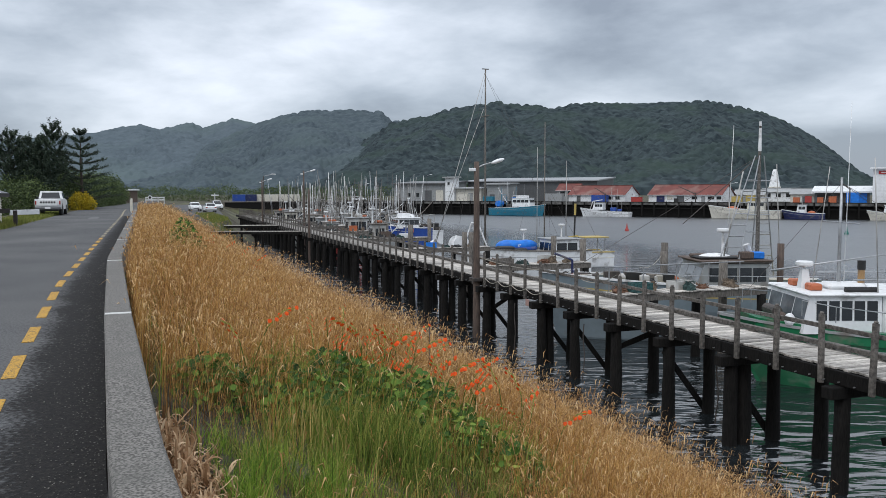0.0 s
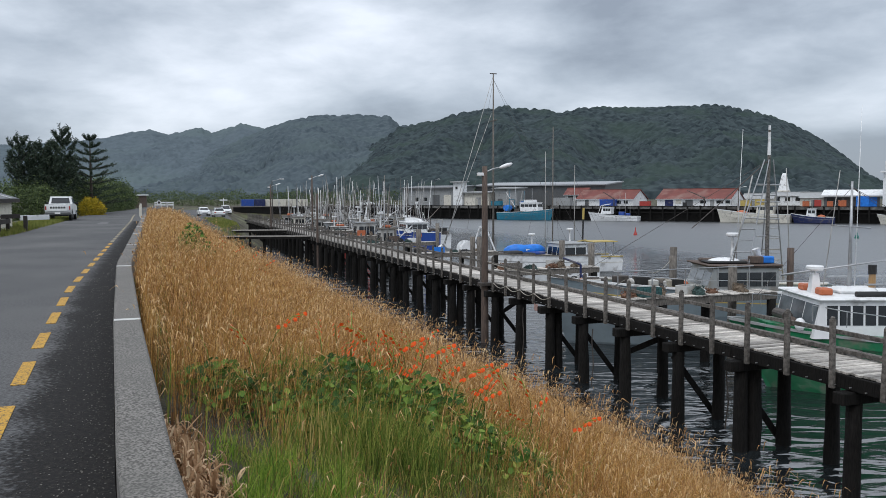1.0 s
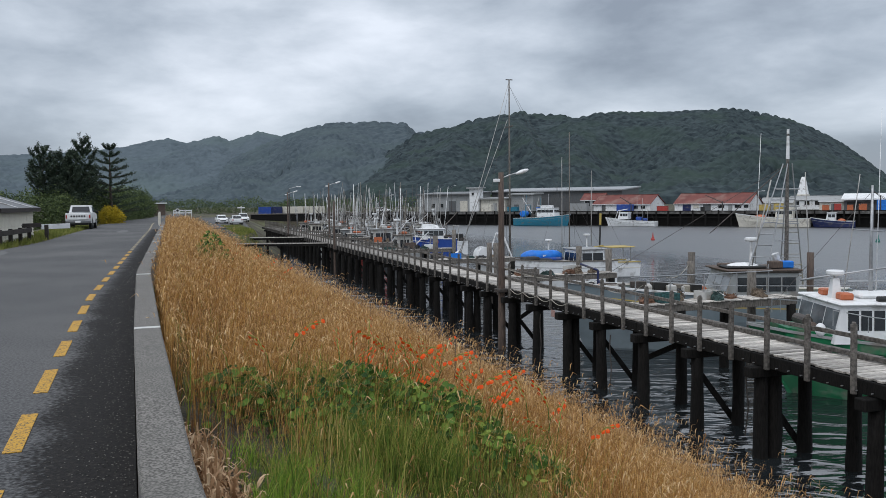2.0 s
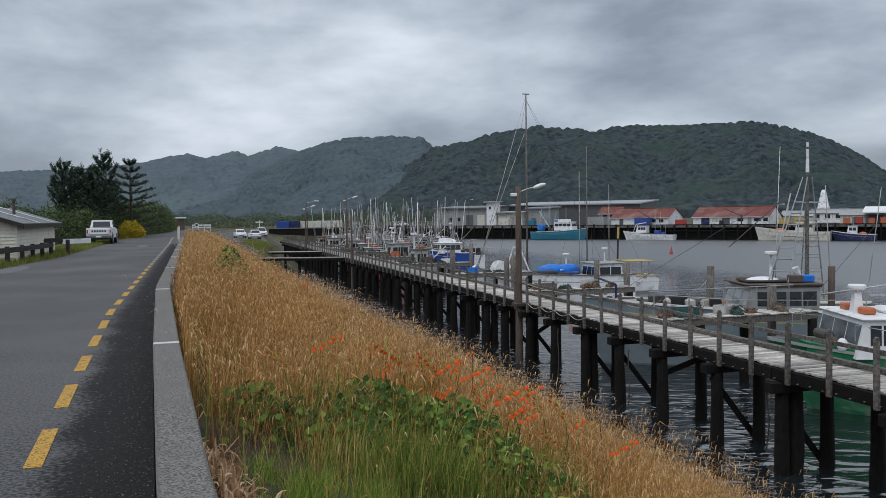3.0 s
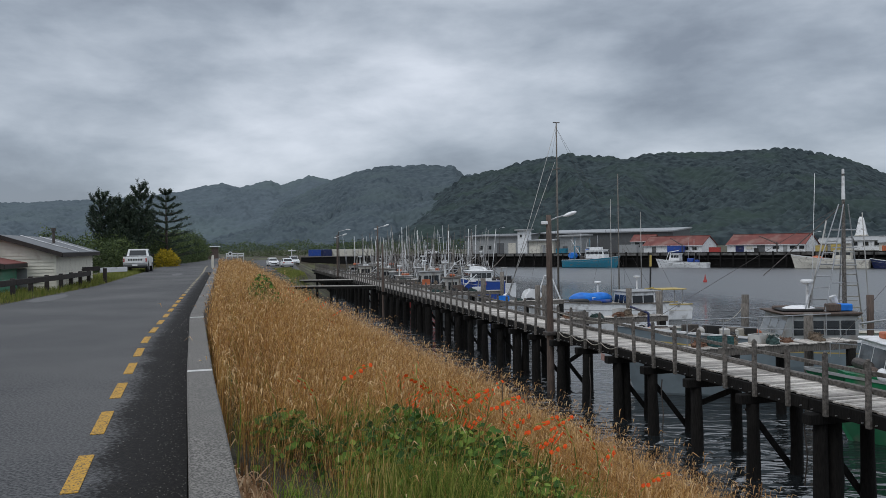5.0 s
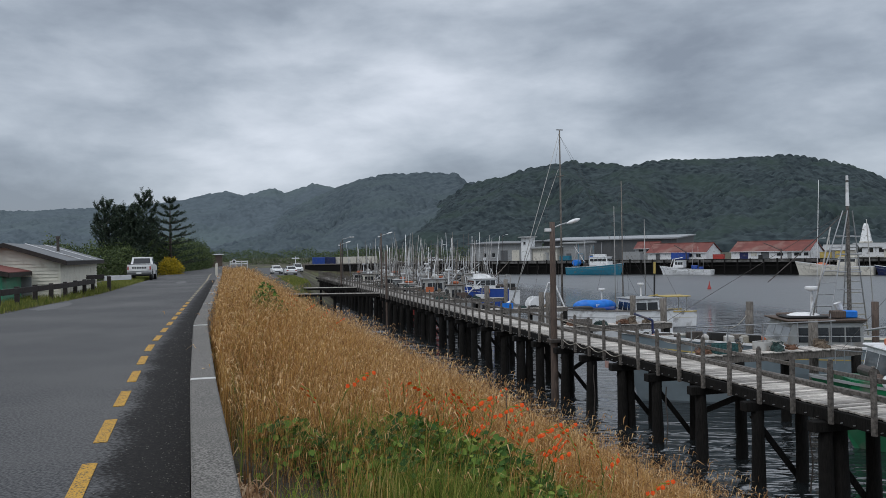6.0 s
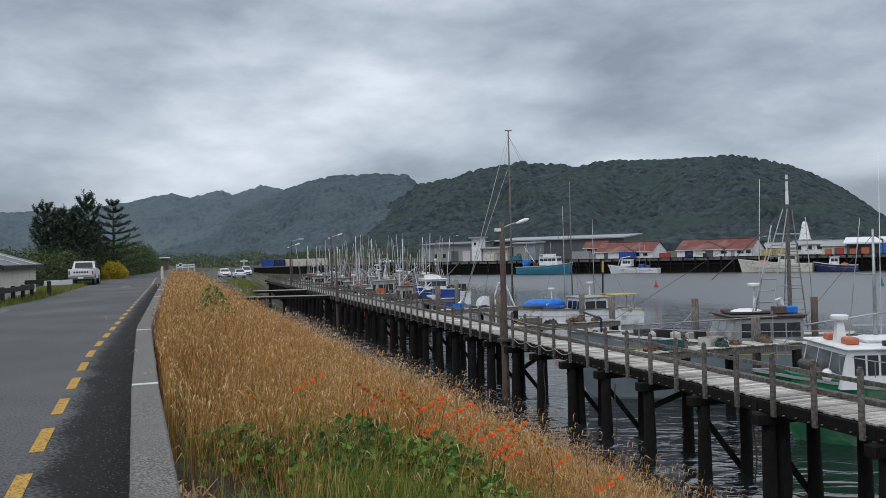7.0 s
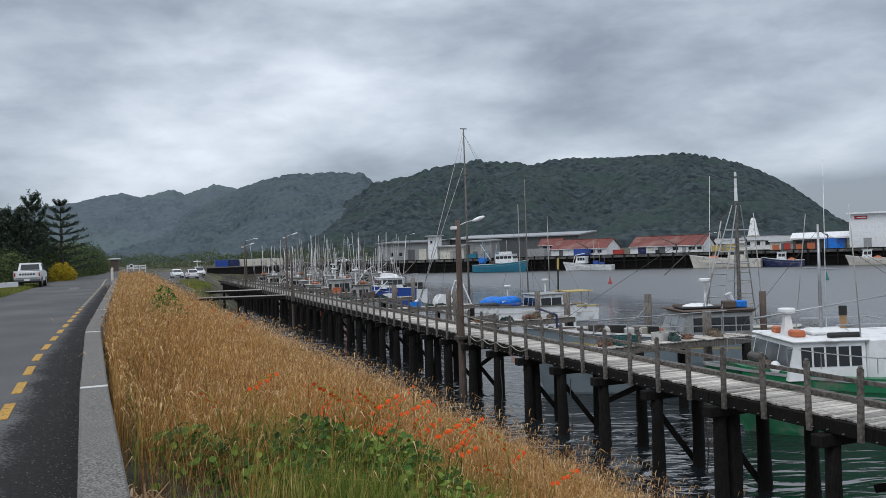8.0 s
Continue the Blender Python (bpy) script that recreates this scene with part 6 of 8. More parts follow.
def in_green(s, c):
    """The lush patch by the foot of the wall."""
    rag = 0.45 * (patch_noise(s, c, 4.1, 0.7) - 0.5) + 0.35 * (patch_noise(s, c, 9.3, 2.0) - 0.5)
    near = 1.5 * np.exp(-(((s - 4.9) / 1.9) ** 4 + ((c - 1.6) / 1.35) ** 4))
    back = 1.15 * np.exp(-(((s - 7.6) / 1.5) ** 4 + ((c - 2.35) / 1.15) ** 4))
    return np.clip((near + back) * (1 + 1.6 * rag) - 0.12, 0, 1)


def stuff(name, V, quads, tris, mat, label, category):
    faces = [f for f in (quads, tris) if f is not None and len(f)]
    ob = new(name, stuff_mesh(name, V, faces, M[mat]))
    return tagged(ob, label, category, kind="stuff")


def bank_edge(s):
    """How far down the bank the grass reaches."""
    return np.interp(s, [2, 12, 16.5, 21, 28, 40, 58, 74], [10.4, 10.4, 10.2, 9.6, 9.8, 8.8, 7.4, 6.3])


def dry_grass():
    Vs, Qs, Ts, off = [], [], [], 0
    Hv, Hq, hoff = [], [], 0
    Uv, Uq, Ut, uoff = [], [], [], 0
    for s0, s1, dens, w in ((-9.0, 2.0, 120, 0.006), (2.0, 8, 1500, 0.003), (8, 15, 1250, 0.0036), (15, 30, 640, 0.0058), (30, 52, 300, 0.0105), (52, 84, 140, 0.017)):
        s, c = scatter(s0, s1, -1.0, 11.0, dens)
        g = in_green(s, c)
        leaf = (s < 6.5) & (c < wall_line(s) + 0.62)
        tuft = 0.15 + 0.4 * patch_noise(s, c, 1.3) + 0.45 * patch_noise(s, c, 5.7, 1.1) + 0.4 * patch_noise(s, c, 13.0, 0.4)
        keep = (c > wall_line(s) + 0.03) & (RNG.random(len(s)) > g * np.where(s < 6.4, 0.62, 0.8)) & ~leaf & (RNG.random(len(s)) < tuft)
        keep &= ~((s < 7.6) & (c < wall_line(s) + 1.0) & (RNG.random(len(s)) < 0.55))
        keep &= ~((s > 5.8) & (s < 8.1) & (c < 2.6) & (RNG.random(len(s)) < 0.5))
        keep &= ((s < 72) | (c < 6.0)) & (c < bank_edge(s) + RNG.normal(0, 0.25, len(s)))
        s, c, g = s[keep], c[keep], g[keep]
        low = RNG.random(len(s)) < 0.34
        # thatch: short tangled blades at the foot of the stalks
        su, cu = s[low], c[low]
        V, Q, T, tip, bend = blades(su, cu, RNG.uniform(0.12, 0.42, len(su)), np.full(len(su), w * 1.7) * RNG.uniform(0.6, 1.5, len(su)), 1.0, 0.1)
        Uv.append(V); Uq.append(Q + uoff); Ut.append(T + uoff); uoff += len(V)
        s, c, g = s[~low], c[~low], g[~low]
        s, c, out, tone = tussocks(s, c, 0.34 if s0 < 15 else 0.55, 0.62)
        c = np.maximum(c, wall_line(s) + 0.04)
        tall = RNG.random(len(s)) < 0.25 + 0.45 * tone
        h = np.where(tall, RNG.uniform(0.60, 1.0, len(s)), RNG.uniform(0.28, 0.66, len(s))) * (0.62 + 0.34 * patch_noise(s, c, 0.9, 1.0) + 0.2 * patch_noise(s, c, 4.3, 2.2) + 0.24 * tone) * np.interp(c, [0, 1, 6, 9, 10.4], [0.9, 1, 0.92, 0.68, 0.5])
        h *= np.interp(s, [0, 20, 40, 84], [1, 1.0, 0.9, 0.85]) * (1 - 0.66 * g * (s < 6.6))
        V, Q, T, tip, bend = blades(s, c, h, np.full(len(s), w) * RNG.uniform(0.5, 1.4, len(s)), 0.85 * np.clip((c - wall_line(s)) / 0.55, 0.2, 1), 0.22, 0.75, out)
        Vs.append(V); Qs.append(Q + off); Ts.append(T + off); off += len(V)
        k = (RNG.random(len(s)) < 0.5) & (h > 0.3)
        V, Q = seed_heads(tip[k], bend[k], RNG.uniform(0.07, 0.17, k.sum()), w * RNG.uniform(2.2, 4.6, k.sum()))
        Hv.append(V); Hq.append(Q + hoff); hoff += len(V)
    # taller, sparse stems that arch over the edge of the bank
    s, c = scatter(5, 46, 1.5, 9.6, 8)
    k = (c > 0.5 + 0.1 * s) & (c < bank_edge(s))
    s, c = s[k], c[k]
    V, Q, T, tip, bend = blades(s, c, RNG.uniform(0.8, 1.15, len(s)), np.interp(s, [5, 20, 46], [0.004, 0.007, 0.012]), 0.8, 0.4)
    Vs.append(V); Qs.append(Q + off); Ts.append(T + off)
    V, Q = seed_heads(tip, bend, RNG.uniform(0.12, 0.24, len(s)), np.interp(s, [5, 20, 46], [0.014, 0.022, 0.035]))
    Hv.append(V); Hq.append(Q + hoff)
    stuff("dry_grass", np.concatenate(Vs), np.concatenate(Qs), np.concatenate(Ts), "dry_grass", "tall golden dry grass stalks covering the bank", "grass")
    stuff("seed_heads", np.concatenate(Hv), np.concatenate(Hq), None, "seed_head", "pale nodding seed heads on the dry grass", "grass")
    stuff("grass_thatch", np.concatenate(Uv), np.concatenate(Uq), np.concatenate(Ut), "thatch", "brown and olive tangle at the foot of the grass", "grass")


def green_grass():
    def grow(name, mat, label, sets):
        Vs, Qs, Ts, off = [], [], [], 0
        for s, c, h, w, lean in sets:
            V, Q, T, tip, bend = blades(s, c, h, w, lean, 0.15)
            Vs.append(V); Qs.append(Q + off); Ts.append(T + off); off += len(V)
        stuff(name, np.concatenate(Vs), np.concatenate(Qs), np.concatenate(Ts), mat, label, "grass")

    # a lush lawn below the leaf litter, in tufts
    s, c = scatter(2.8, 6.9, 0.2, 2.6, 4200)
    tuft = np.clip(1.9 * patch_noise(s, c, 6.1, 0.6) - 0.25, 0, 1)
    lush = np.exp(-(((s - 5.3) / 1.15) ** 4 + ((c - 0.85) / 0.62) ** 4))
    k = (RNG.random(len(s)) < lush * tuft) & (c > wall_line(s) + 0.36 + 0.1 * RNG.random(len(s)))
    s, c = s[k], c[k]
    h = RNG.uniform(0.08, 0.24, len(s)) * (0.75 + 0.7 * patch_noise(s, c, 7.3, 1.9))
    grow("lawn_grass", "lawn", "short lush green grass beside the leaf litter", [(s, c, h, RNG.uniform(0.004, 0.009, len(s)), 0.7)])
    # olive grass in the hollow, tall green tufts among the weeds, and single blades in the dry stalks
    s, c = scatter(2.5, 8.5, 0.3, 4.6, 2300)
    k = (RNG.random(len(s)) < in_green(s, c) * np.clip(1.5 * patch_noise(s, c, 4.6) - 0.25, 0.05, 1)) & (c > wall_line(s) + 0.5)
    s1, c1 = s[k], c[k]
    h1 = RNG.uniform(0.08, 0.30, len(s1)) * np.interp(s1, [3, 5.4, 6.6, 8], [0.55, 0.7, 1.1, 1.3])
    n = 2600
    s2, c2 = RNG.normal(7.15, 0.34, n), RNG.normal(1.85, 0.36, n)
    h2 = RNG.uniform(0.25, 0.6, n)
    s3, c3 = scatter(4, 40, -0.6, 9, 20)
    k = c3 > wall_line(s3) + 0.03
    s3, c3 = s3[k], c3[k]
    grow("green_grass", "green_grass", "fresh green grass growing through the dry stalks",
         [(s1, c1, h1, RNG.uniform(0.003, 0.008, len(s1)), 0.7), (s2, c2, h2, RNG.uniform(0.005, 0.011, n), 0.45), (s3, c3, RNG.uniform(0.3, 0.7, len(s3)), RNG.uniform(0.005, 0.012, len(s3)), 0.6)])
    # sword-shaped leaves under the orange flowers
    n = 1500
    s, c = np.concatenate([RNG.normal(8.7, 0.45, n), RNG.normal(7.9, 0.35, 500)]), np.concatenate([RNG.normal(2.2, 0.55, n), RNG.normal(3.3, 0.4, 500)])
    grow("sword_leaves", "sword_leaf", "yellow-green sword leaves under the orange flowers", [(s, c, RNG.uniform(0.35, 0.8, len(s)), RNG.uniform(0.009, 0.019, len(s)), 0.6)])


def leaf_quads(P, size, flat=0.0, aspect=1.0):
    """Leaf-shaped faces at the points P, turned at random; flat: how far they face the sky."""
    n = len(P)
    u = RNG.normal(size=(n, 3)); u[:, 2] *= (1 - flat)
    u /= np.linalg.norm(u, axis=1)[:, None]
    v = np.cross(u, RNG.normal(size=(n, 3)) * (1 - flat) + np.array([0, 0, 1.0]) * flat)
    v /= np.linalg.norm(v, axis=1)[:, None] + 1e-9
    sz = np.asarray(size)[:, None] if np.ndim(size) else size
    V = np.stack([P - u * sz * aspect, P + v * sz * 0.55, P + u * sz * aspect, P - v * sz * 0.55], 1).reshape(-1, 3)
    return V, np.arange(n)[:, None] * 4 + np.array([[0, 1, 2, 3]])


def weeds(name, blobs, n, size, label):
    P = []
    for s0, c0, rs, rc, hgt, share in blobs:
        k = int(n * share)
        s, c = RNG.normal(s0, rs, k), RNG.normal(c0, rc, k)
        x, y = s * DX + c * NX, s * DY + c * NY
        z = ground_height(x, y) + hgt * RNG.random(k) ** 0.7 * np.exp(-(((s - s0) / rs) ** 2 + ((c - c0) / rc) ** 2) / 5)
        P.append(np.stack([x, y, z], 1))
    P = np.concatenate(P)
    n = len(P)
    # rounded leaves: a fan of six points, slightly cupped
    nrm = RNG.normal(size=(n, 3)) * 0.55 + np.array([-0.1, -0.45, 0.9])
    nrm /= np.linalg.norm(nrm, axis=1)[:, None]
    u = np.cross(nrm, RNG.normal(size=(n, 3))); u /= np.linalg.norm(u, axis=1)[:, None]
    v = np.cross(nrm, u)
    r = RNG.uniform(0.35, 1.25, n)[:, None] * size
    pts = [P]
    for j, q in zip(range(6), (1.25, 0.95, 0.9, 0.75, 0.9, 0.95)):
        a = j * math.pi / 3
        pts.append(P + (u * math.cos(a) + v * math.sin(a)) * r * q + nrm * r * 0.25)
    V = np.stack(pts, 1).reshape(-1, 3)
    f = np.array([[0, 1 + j, 1 + (j + 1) % 6] for j in range(6)])
    T = (np.arange(n)[:, None, None] * 7 + f[None]).reshape(-1, 3)
    return stuff(name, V, None, T, "weed_leaf", label, "weeds")


def dead_leaves():
    """A heap of curled dry strap leaves against the wall."""
    n = 2300
    s = RNG.uniform(2.6, 6.3, n)
    c = wall_line(s) + 0.05 + np.abs(RNG.normal(0, 0.25, n)) * np.interp(s, [3, 4.8, 6.3], [1.6, 1.25, 0.45])
    x, y = s * DX + c * NX, s * DY + c * NY
    z0 = ground_height(x, y) + 0.06 + 0.16 * np.exp(-((c - wall_line(s)) / 0.3) ** 2) * RNG.random(n)
    a, L, w = RNG.uniform(0, 2 * np.pi, n), RNG.uniform(0.08, 0.26, n), RNG.uniform(0.005, 0.013, n)
    curl, tilt = RNG.uniform(-5.5, 5.5, n), RNG.normal(0, 0.5, n)
    V = []
    px, pz, ang = np.zeros(n), np.zeros(n), tilt.copy()
    for j in range(7):
        cx, cy, cz = x + np.cos(a) * px, y + np.sin(a) * px, z0 + pz
        ww = w * (1 - 0.5 * abs(j - 3) / 3)
        V.append(np.stack([cx - np.sin(a) * ww, cy + np.cos(a) * ww, cz], 1))
        V.append(np.stack([cx + np.sin(a) * ww, cy - np.cos(a) * ww, cz + ww * 0.6], 1))
        px, pz = px + np.cos(ang) * L / 6, np.maximum(pz + np.sin(ang) * L / 6, -0.05)
        ang = ang + curl / 6
    V = np.stack(V, 1).reshape(-1, 3)
    f = np.array([[2 * j, 2 * j + 1, 2 * j + 3, 2 * j + 2] for j in range(6)])
    Q = (np.arange(n)[:, None, None] * 14 + f[None]).reshape(-1, 4)
    stuff("dead_leaves", V, Q, None, "dead_leaf", "heap of curled pale dead leaves against the kerb wall", "leaf litter")


def flower_model():
    """One arching stalk of orange blossoms."""
    f = thing("wildflower", "arching green stalk with small bright orange blossoms", "flower", group="orange wildflowers on the bank")
    pts = [(0, 0, 0), (0.03, 0, 0.35), (0.10, 0.0, 0.6), (0.22, 0, 0.74), (0.32, 0, 0.76)]
    part("stem", MB().path(pts, 0.004, 4), "weed_leaf", f)
    r = random.Random(3)
    for k in range(6):
        u = k / 5
        c = Vector((0.12 + 0.2 * u, (-1) ** k * 0.022, 0.64 + 0.13 * u))
        mb = MB()
        for j in range(5):
            a = j * 2 * math.pi / 5 + k
            q = Vector((math.cos(a), 0.6 * math.sin(a) + 0.3, 0.85 * math.sin(a))) * 0.021
            side = Vector((-math.sin(a), 0.6 * math.cos(a), 0.85 * math.cos(a))) * 0.010
            mb.add([c, c + q * 0.6 + side, c + q, c + q * 0.6 - side], [(0, 1, 2, 3)])
        part("blossom", mb, "flower", f)
    return f


dry_grass()
green_grass()
weeds("broadleaf_weeds", [(8.6, 2.0, 0.5, 0.55, 0.74, 0.26), (8.4, 2.85, 0.55, 0.42, 0.82, 0.28), (7.9, 1.5, 0.45, 0.35, 0.55, 0.12), (7.7, 3.3, 0.45, 0.4, 0.6, 0.14), (8.2, 0.62, 0.38, 0.24, 0.5, 0.10), (23.5, 0.95, 0.4, 0.28, 1.15, 0.2)], 3300, 0.043, "clump of dark green broad-leaved weeds on the bank")
dead_leaves()
flower = flower_model()
fr = random.Random(8)
spots = [(fr.gauss(9.0, 0.55), fr.gauss(2.35, 0.62)) for k in range(40)] + [(fr.gauss(8.4, 0.8), fr.gauss(3.9, 0.3)) for k in range(7)] + [(fr.gauss(26, 2.5), fr.gauss(2.3, 0.5)) for k in range(12)] + [(fr.gauss(12.5, 1.6), fr.gauss(3.6, 0.9)) for k in range(5)]
for k, (s, c) in enumerate(spots):
    p = at(s, c)
    z = float(ground_height(np.array(p.x), np.array(p.y)))
    m = pose(p.x, p.y, z, fr.uniform(-8, 8), fr.uniform(-8, 8), fr.uniform(0, 360)) @ Matrix.Scale(fr.uniform(0.95, 1.3), 4)
    if k == 0:
        flower.matrix_world = m
    else:
        o = copy_thing(flower, m)


# verge grass beside the road and under the fence
def verge():
    s, c = scatter(14, 74, -10.5, -4.5, 170)
    left = np.interp(s, [-60, 10, 28, 41, 60, 80, 92, 108, 150], [-9, -8.3, -7.1, -6.1, -6.2, -6.3, -6.0, -3.9, -1.6])
    k = (c < left - 0.05 - 0.25 * RNG.random(len(s))) & (c > left - 2.4)
    s, c = s[k], c[k]
    V, Q, T, tip, bend = blades(s, c, RNG.uniform(0.06, 0.32, len(s)), RNG.uniform(0.012, 0.03, len(s)), 0.6)
    s, c = scatter(74, 125, -3.5, 9, 40)
    k = (c > np.interp(s, [74, 95, 110, 126], [-0.9, -1.0, -0.4, 0.4])) & ((s < 80) | (np.abs(c - 3.6) > 2.6))
    s, c = s[k], c[k]
    V2, Q2, T2, tip, bend = blades(s, c, RNG.uniform(0.1, 0.4, len(s)), RNG.uniform(0.03, 0.06, len(s)), 0.6)
    stuff("verge_grass", np.concatenate([V, V2]), np.concatenate([Q, Q2 + len(V)]), np.concatenate([T, T2 + len(V)]), "verge", "short green and straw verge grass beside the road", "grass")


verge()


# trees and bushes on the landward side
def spray(P, D, n, spread, size, up=0.0):
    """Leaf points along branches from P in the directions D."""
    u = RNG.random((len(P), n, 1)) ** 0.8
    pts = P[:, None] + D[:, None] * u + RNG.normal(size=(len(P), n, 3)) * spread * (0.35 + 0.65 * u)
    pts[..., 2] += up * u[..., 0] ** 2
    return pts.reshape(-1, 3)


def tree(name, m, trunk_h, trunk_r, branches, label, mat, leaf, per, spread, up, aspect=1.6, lean=0.0):
    t = thing(name, label, "tree", m)
    tr = MB()
    rings = []
    for i in range(8):
        u = i / 7
        r = trunk_r * (1 - 0.88 * u)
        rings.append([(lean * u * u + r * math.cos(j * math.pi / 4), r * math.sin(j * math.pi / 4), trunk_h * u - 0.3) for j in range(8)])
    tr.loft(rings)
    part("trunk", tr, "bark", t, smooth=True)
    P, D = np.array([b[0] for b in branches]), np.array([b[1] for b in branches])
    for p, d in list(zip(P, D))[::3]:
        q = p + d
        part("limb", MB().tube(tuple(p), (q[0], q[1], q[2] + up * 0.8), 0.05, 0.015, 5), "bark", t)
    pts = spray(P, D, per, spread, leaf, up)
    V, Q = leaf_quads(pts, RNG.uniform(0.6, 1.4, len(pts)) * leaf, 0.2, aspect)
    ob = new("crown", stuff_mesh("crown", V, [Q], M[mat]))
    ob.parent = t
    return t


def macrocarpa(s, c, H, R, label, seed):
    """A cypress of several leaders, with upswept limbs that end in ragged fronds."""
    r = random.Random(seed)
    br = []
    for ox, oy, top, n in ((-0.52 * R, 0.2, 0.90, 34), (0.0, -0.4, 0.84, 30), (0.42 * R, 0.3, 1.0, 38), (0.1 * R, 0.8, 0.78, 24), (-0.2 * R, -0.6, 0.7, 24)):
        for k in range(n):
            u = k / (n - 1)
            z = H * top * (0.10 + 0.80 * u)
            a = k * 2.4 + r.uniform(-0.4, 0.4)
            L = R * (0.62 - 0.42 * u ** 1.3) * r.uniform(0.55, 1.25)
            lean = min(1.0, z / (0.5 * H))
            px, py = ox * lean, oy * lean
            br.append(((px, py, z), (L * math.cos(a), L * math.sin(a), L * r.uniform(0.35, 0.9))))
            # side fronds on each limb
            for sd in (-1, 1):
                q = 0.55 * L
                br.append(((px + q * math.cos(a), py + q * math.sin(a), z + q * 0.5), (0.45 * L * math.cos(a + 0.7 * sd), 0.45 * L * math.sin(a + 0.7 * sd), 0.42 * L)))
        br.append(((ox, oy, H * top * 0.85), (r.uniform(-0.3, 0.3), r.uniform(-0.3, 0.3), H * top * 0.14)))
    return tree("cypress_tree", place(s, c, -0.7), H * 0.8, 0.4, br, label, "conifer", 0.05, 125, 0.085, 0.35, 2.4)


def norfolk(s, c, H, R, label, seed):
    r = random.Random(seed)
    br = []
    for k in range(10):
        z = H * (0.18 + 0.80 * k / 9.5)
        L = R * (1.05 - k / 9.5 * 0.93) * r.uniform(0.82, 1.1)
        for j in range(7):
            a = j * 2 * math.pi / 7 + k * 0.5 + r.uniform(-0.15, 0.15)
            br.append(((0, 0, z), (L * math.cos(a), L * math.sin(a), L * 0.06)))
    return tree("norfolk_pine", place(s, c, -0.7), H, 0.22, br, label, "conifer", 0.05, 230, 0.085, 0.45)


def bush(name, s, c, blobs, n, leaf, mat, label, z=-0.6):
    """blobs: along, across, height of the middle and three radii."""
    t = thing(name, label, "bush", place(s, c, z))
    P = []
    tot = sum(b[3] * b[4] * b[5] for b in blobs) ** 1.0
    for bc, bs, bz, rc, rs, rz in blobs:
        k = int(n * (rc * rs * rz) / tot)
        d = RNG.normal(size=(k, 3)); d /= np.linalg.norm(d, axis=1)[:, None]
        f = 1 - 0.35 * RNG.random((k, 1)) ** 1.5
        lump = 1 + 0.16 * np.sin(d[:, :1] * 7 + bc * 3) * np.sin(d[:, 2:] * 6 + bs) + 0.1 * RNG.normal(size=(k, 1))
        P.append(np.array([bc, bs, bz]) + d * f * lump * np.array([rc, rs, rz]))
    P = np.concatenate(P)
    P = P[P[:, 2] > 0.02]
    V, Q = leaf_quads(P, RNG.uniform(0.6, 1.4, len(P)) * leaf, 0.3, 1.2)
    ob = new("foliage", stuff_mesh("foliage", V, [Q], M[mat])); ob.parent = t
    st = MB()
    for k, (bc, bs, bz, rc, rs, rz) in enumerate(blobs):
        st.tube((bc, bs, 0), (bc + 0.2, bs, bz), 0.06, 0.02, 6)
    part("stem", st, "bark", t)
    return t


macrocarpa(83, -10.0, 9.0, 3.8, "large dark cypress with ragged upswept branches", 2)
norfolk(87.5, -6.3, 8.6, 4.1, "dark norfolk pine with tiered branches", 3)
norfolk(88.5, -8.2, 6.4, 3.0, "dark norfolk pine with tiered branches", 4)
bush("bush", 76, -12.0, [(0, 0, 1.6, 2.6, 3.0, 1.8), (2.2, 3, 1.5, 1.8, 2.6, 1.8), (-3.5, 2, 1.8, 2.5, 3, 2.2), (0.6, 6, 1.9, 2.6, 2.6, 2.1)], 16000, 0.09, "bush", "dense dark green roadside bushes")
bush("bush", 82, -8.6, [(0, 0, 1.4, 1.7, 2.0, 1.6), (0.4, 5, 2.0, 1.8, 2.6, 2.3), (1.0, 10, 2.2, 2.0, 2.6, 2.5), (1.8, 15, 2.1, 2.0, 3, 2.4), (2.4, 21, 2.0, 1.9, 3, 2.4), (3.0, 27, 2.0, 1.9, 3, 2.4), (3.4, 33, 2.1, 1.9, 3.2, 2.5), (3.6, 40, 2.0, 1.9, 3.6, 2.4), (4.0, 48, 1.6, 1.8, 4, 2.1)], 34000, 0.09, "bush", "dense dark green roadside bushes")
bush("broom_bush", 82.0, -6.15, [(0, 0, 1.2, 0.95, 0.9, 1.0), (0.75, 0.4, 1.0, 0.7, 0.8, 0.9), (0.2, 0.2, 1.75, 0.6, 0.6, 0.55)], 5200, 0.06, "yellow_bush", "broom bush covered in yellow blossom")
bush("bush", 60, -17, [(0, 0, 2.0, 1.2, 1.6, 1.1), (2.2, 2, 1.7, 1.3, 1.5, 1.2), (-3, -1, 1.8, 1.6, 1.4, 1.0), (4.2, 3, 1.6, 1.3, 1.6, 1.1)], 6000, 0.08, "bush", "scrubby green bushes behind the shed")
bush("far_scrub", 243, -8, [(k * 5.5 - 14, (k * 7) % 9, 1.6 + 0.5 * (k % 3), 3.6, 3.5, 1.8 + 0.5 * (k % 2)) for k in range(14)], 14000, 0.15, "bush", "band of dark green scrub beyond the flats", z=-1.2)
bush("far_scrub", 262, 38, [(k * 7 - 50, (k * 5) % 11, 1.6 + 0.5 * (k % 3), 5, 4.5, 2.2 + 0.6 * (k % 2)) for k in range(20)], 16000, 0.2, "bush", "band of dark green scrub beyond the flats", z=-1.2)


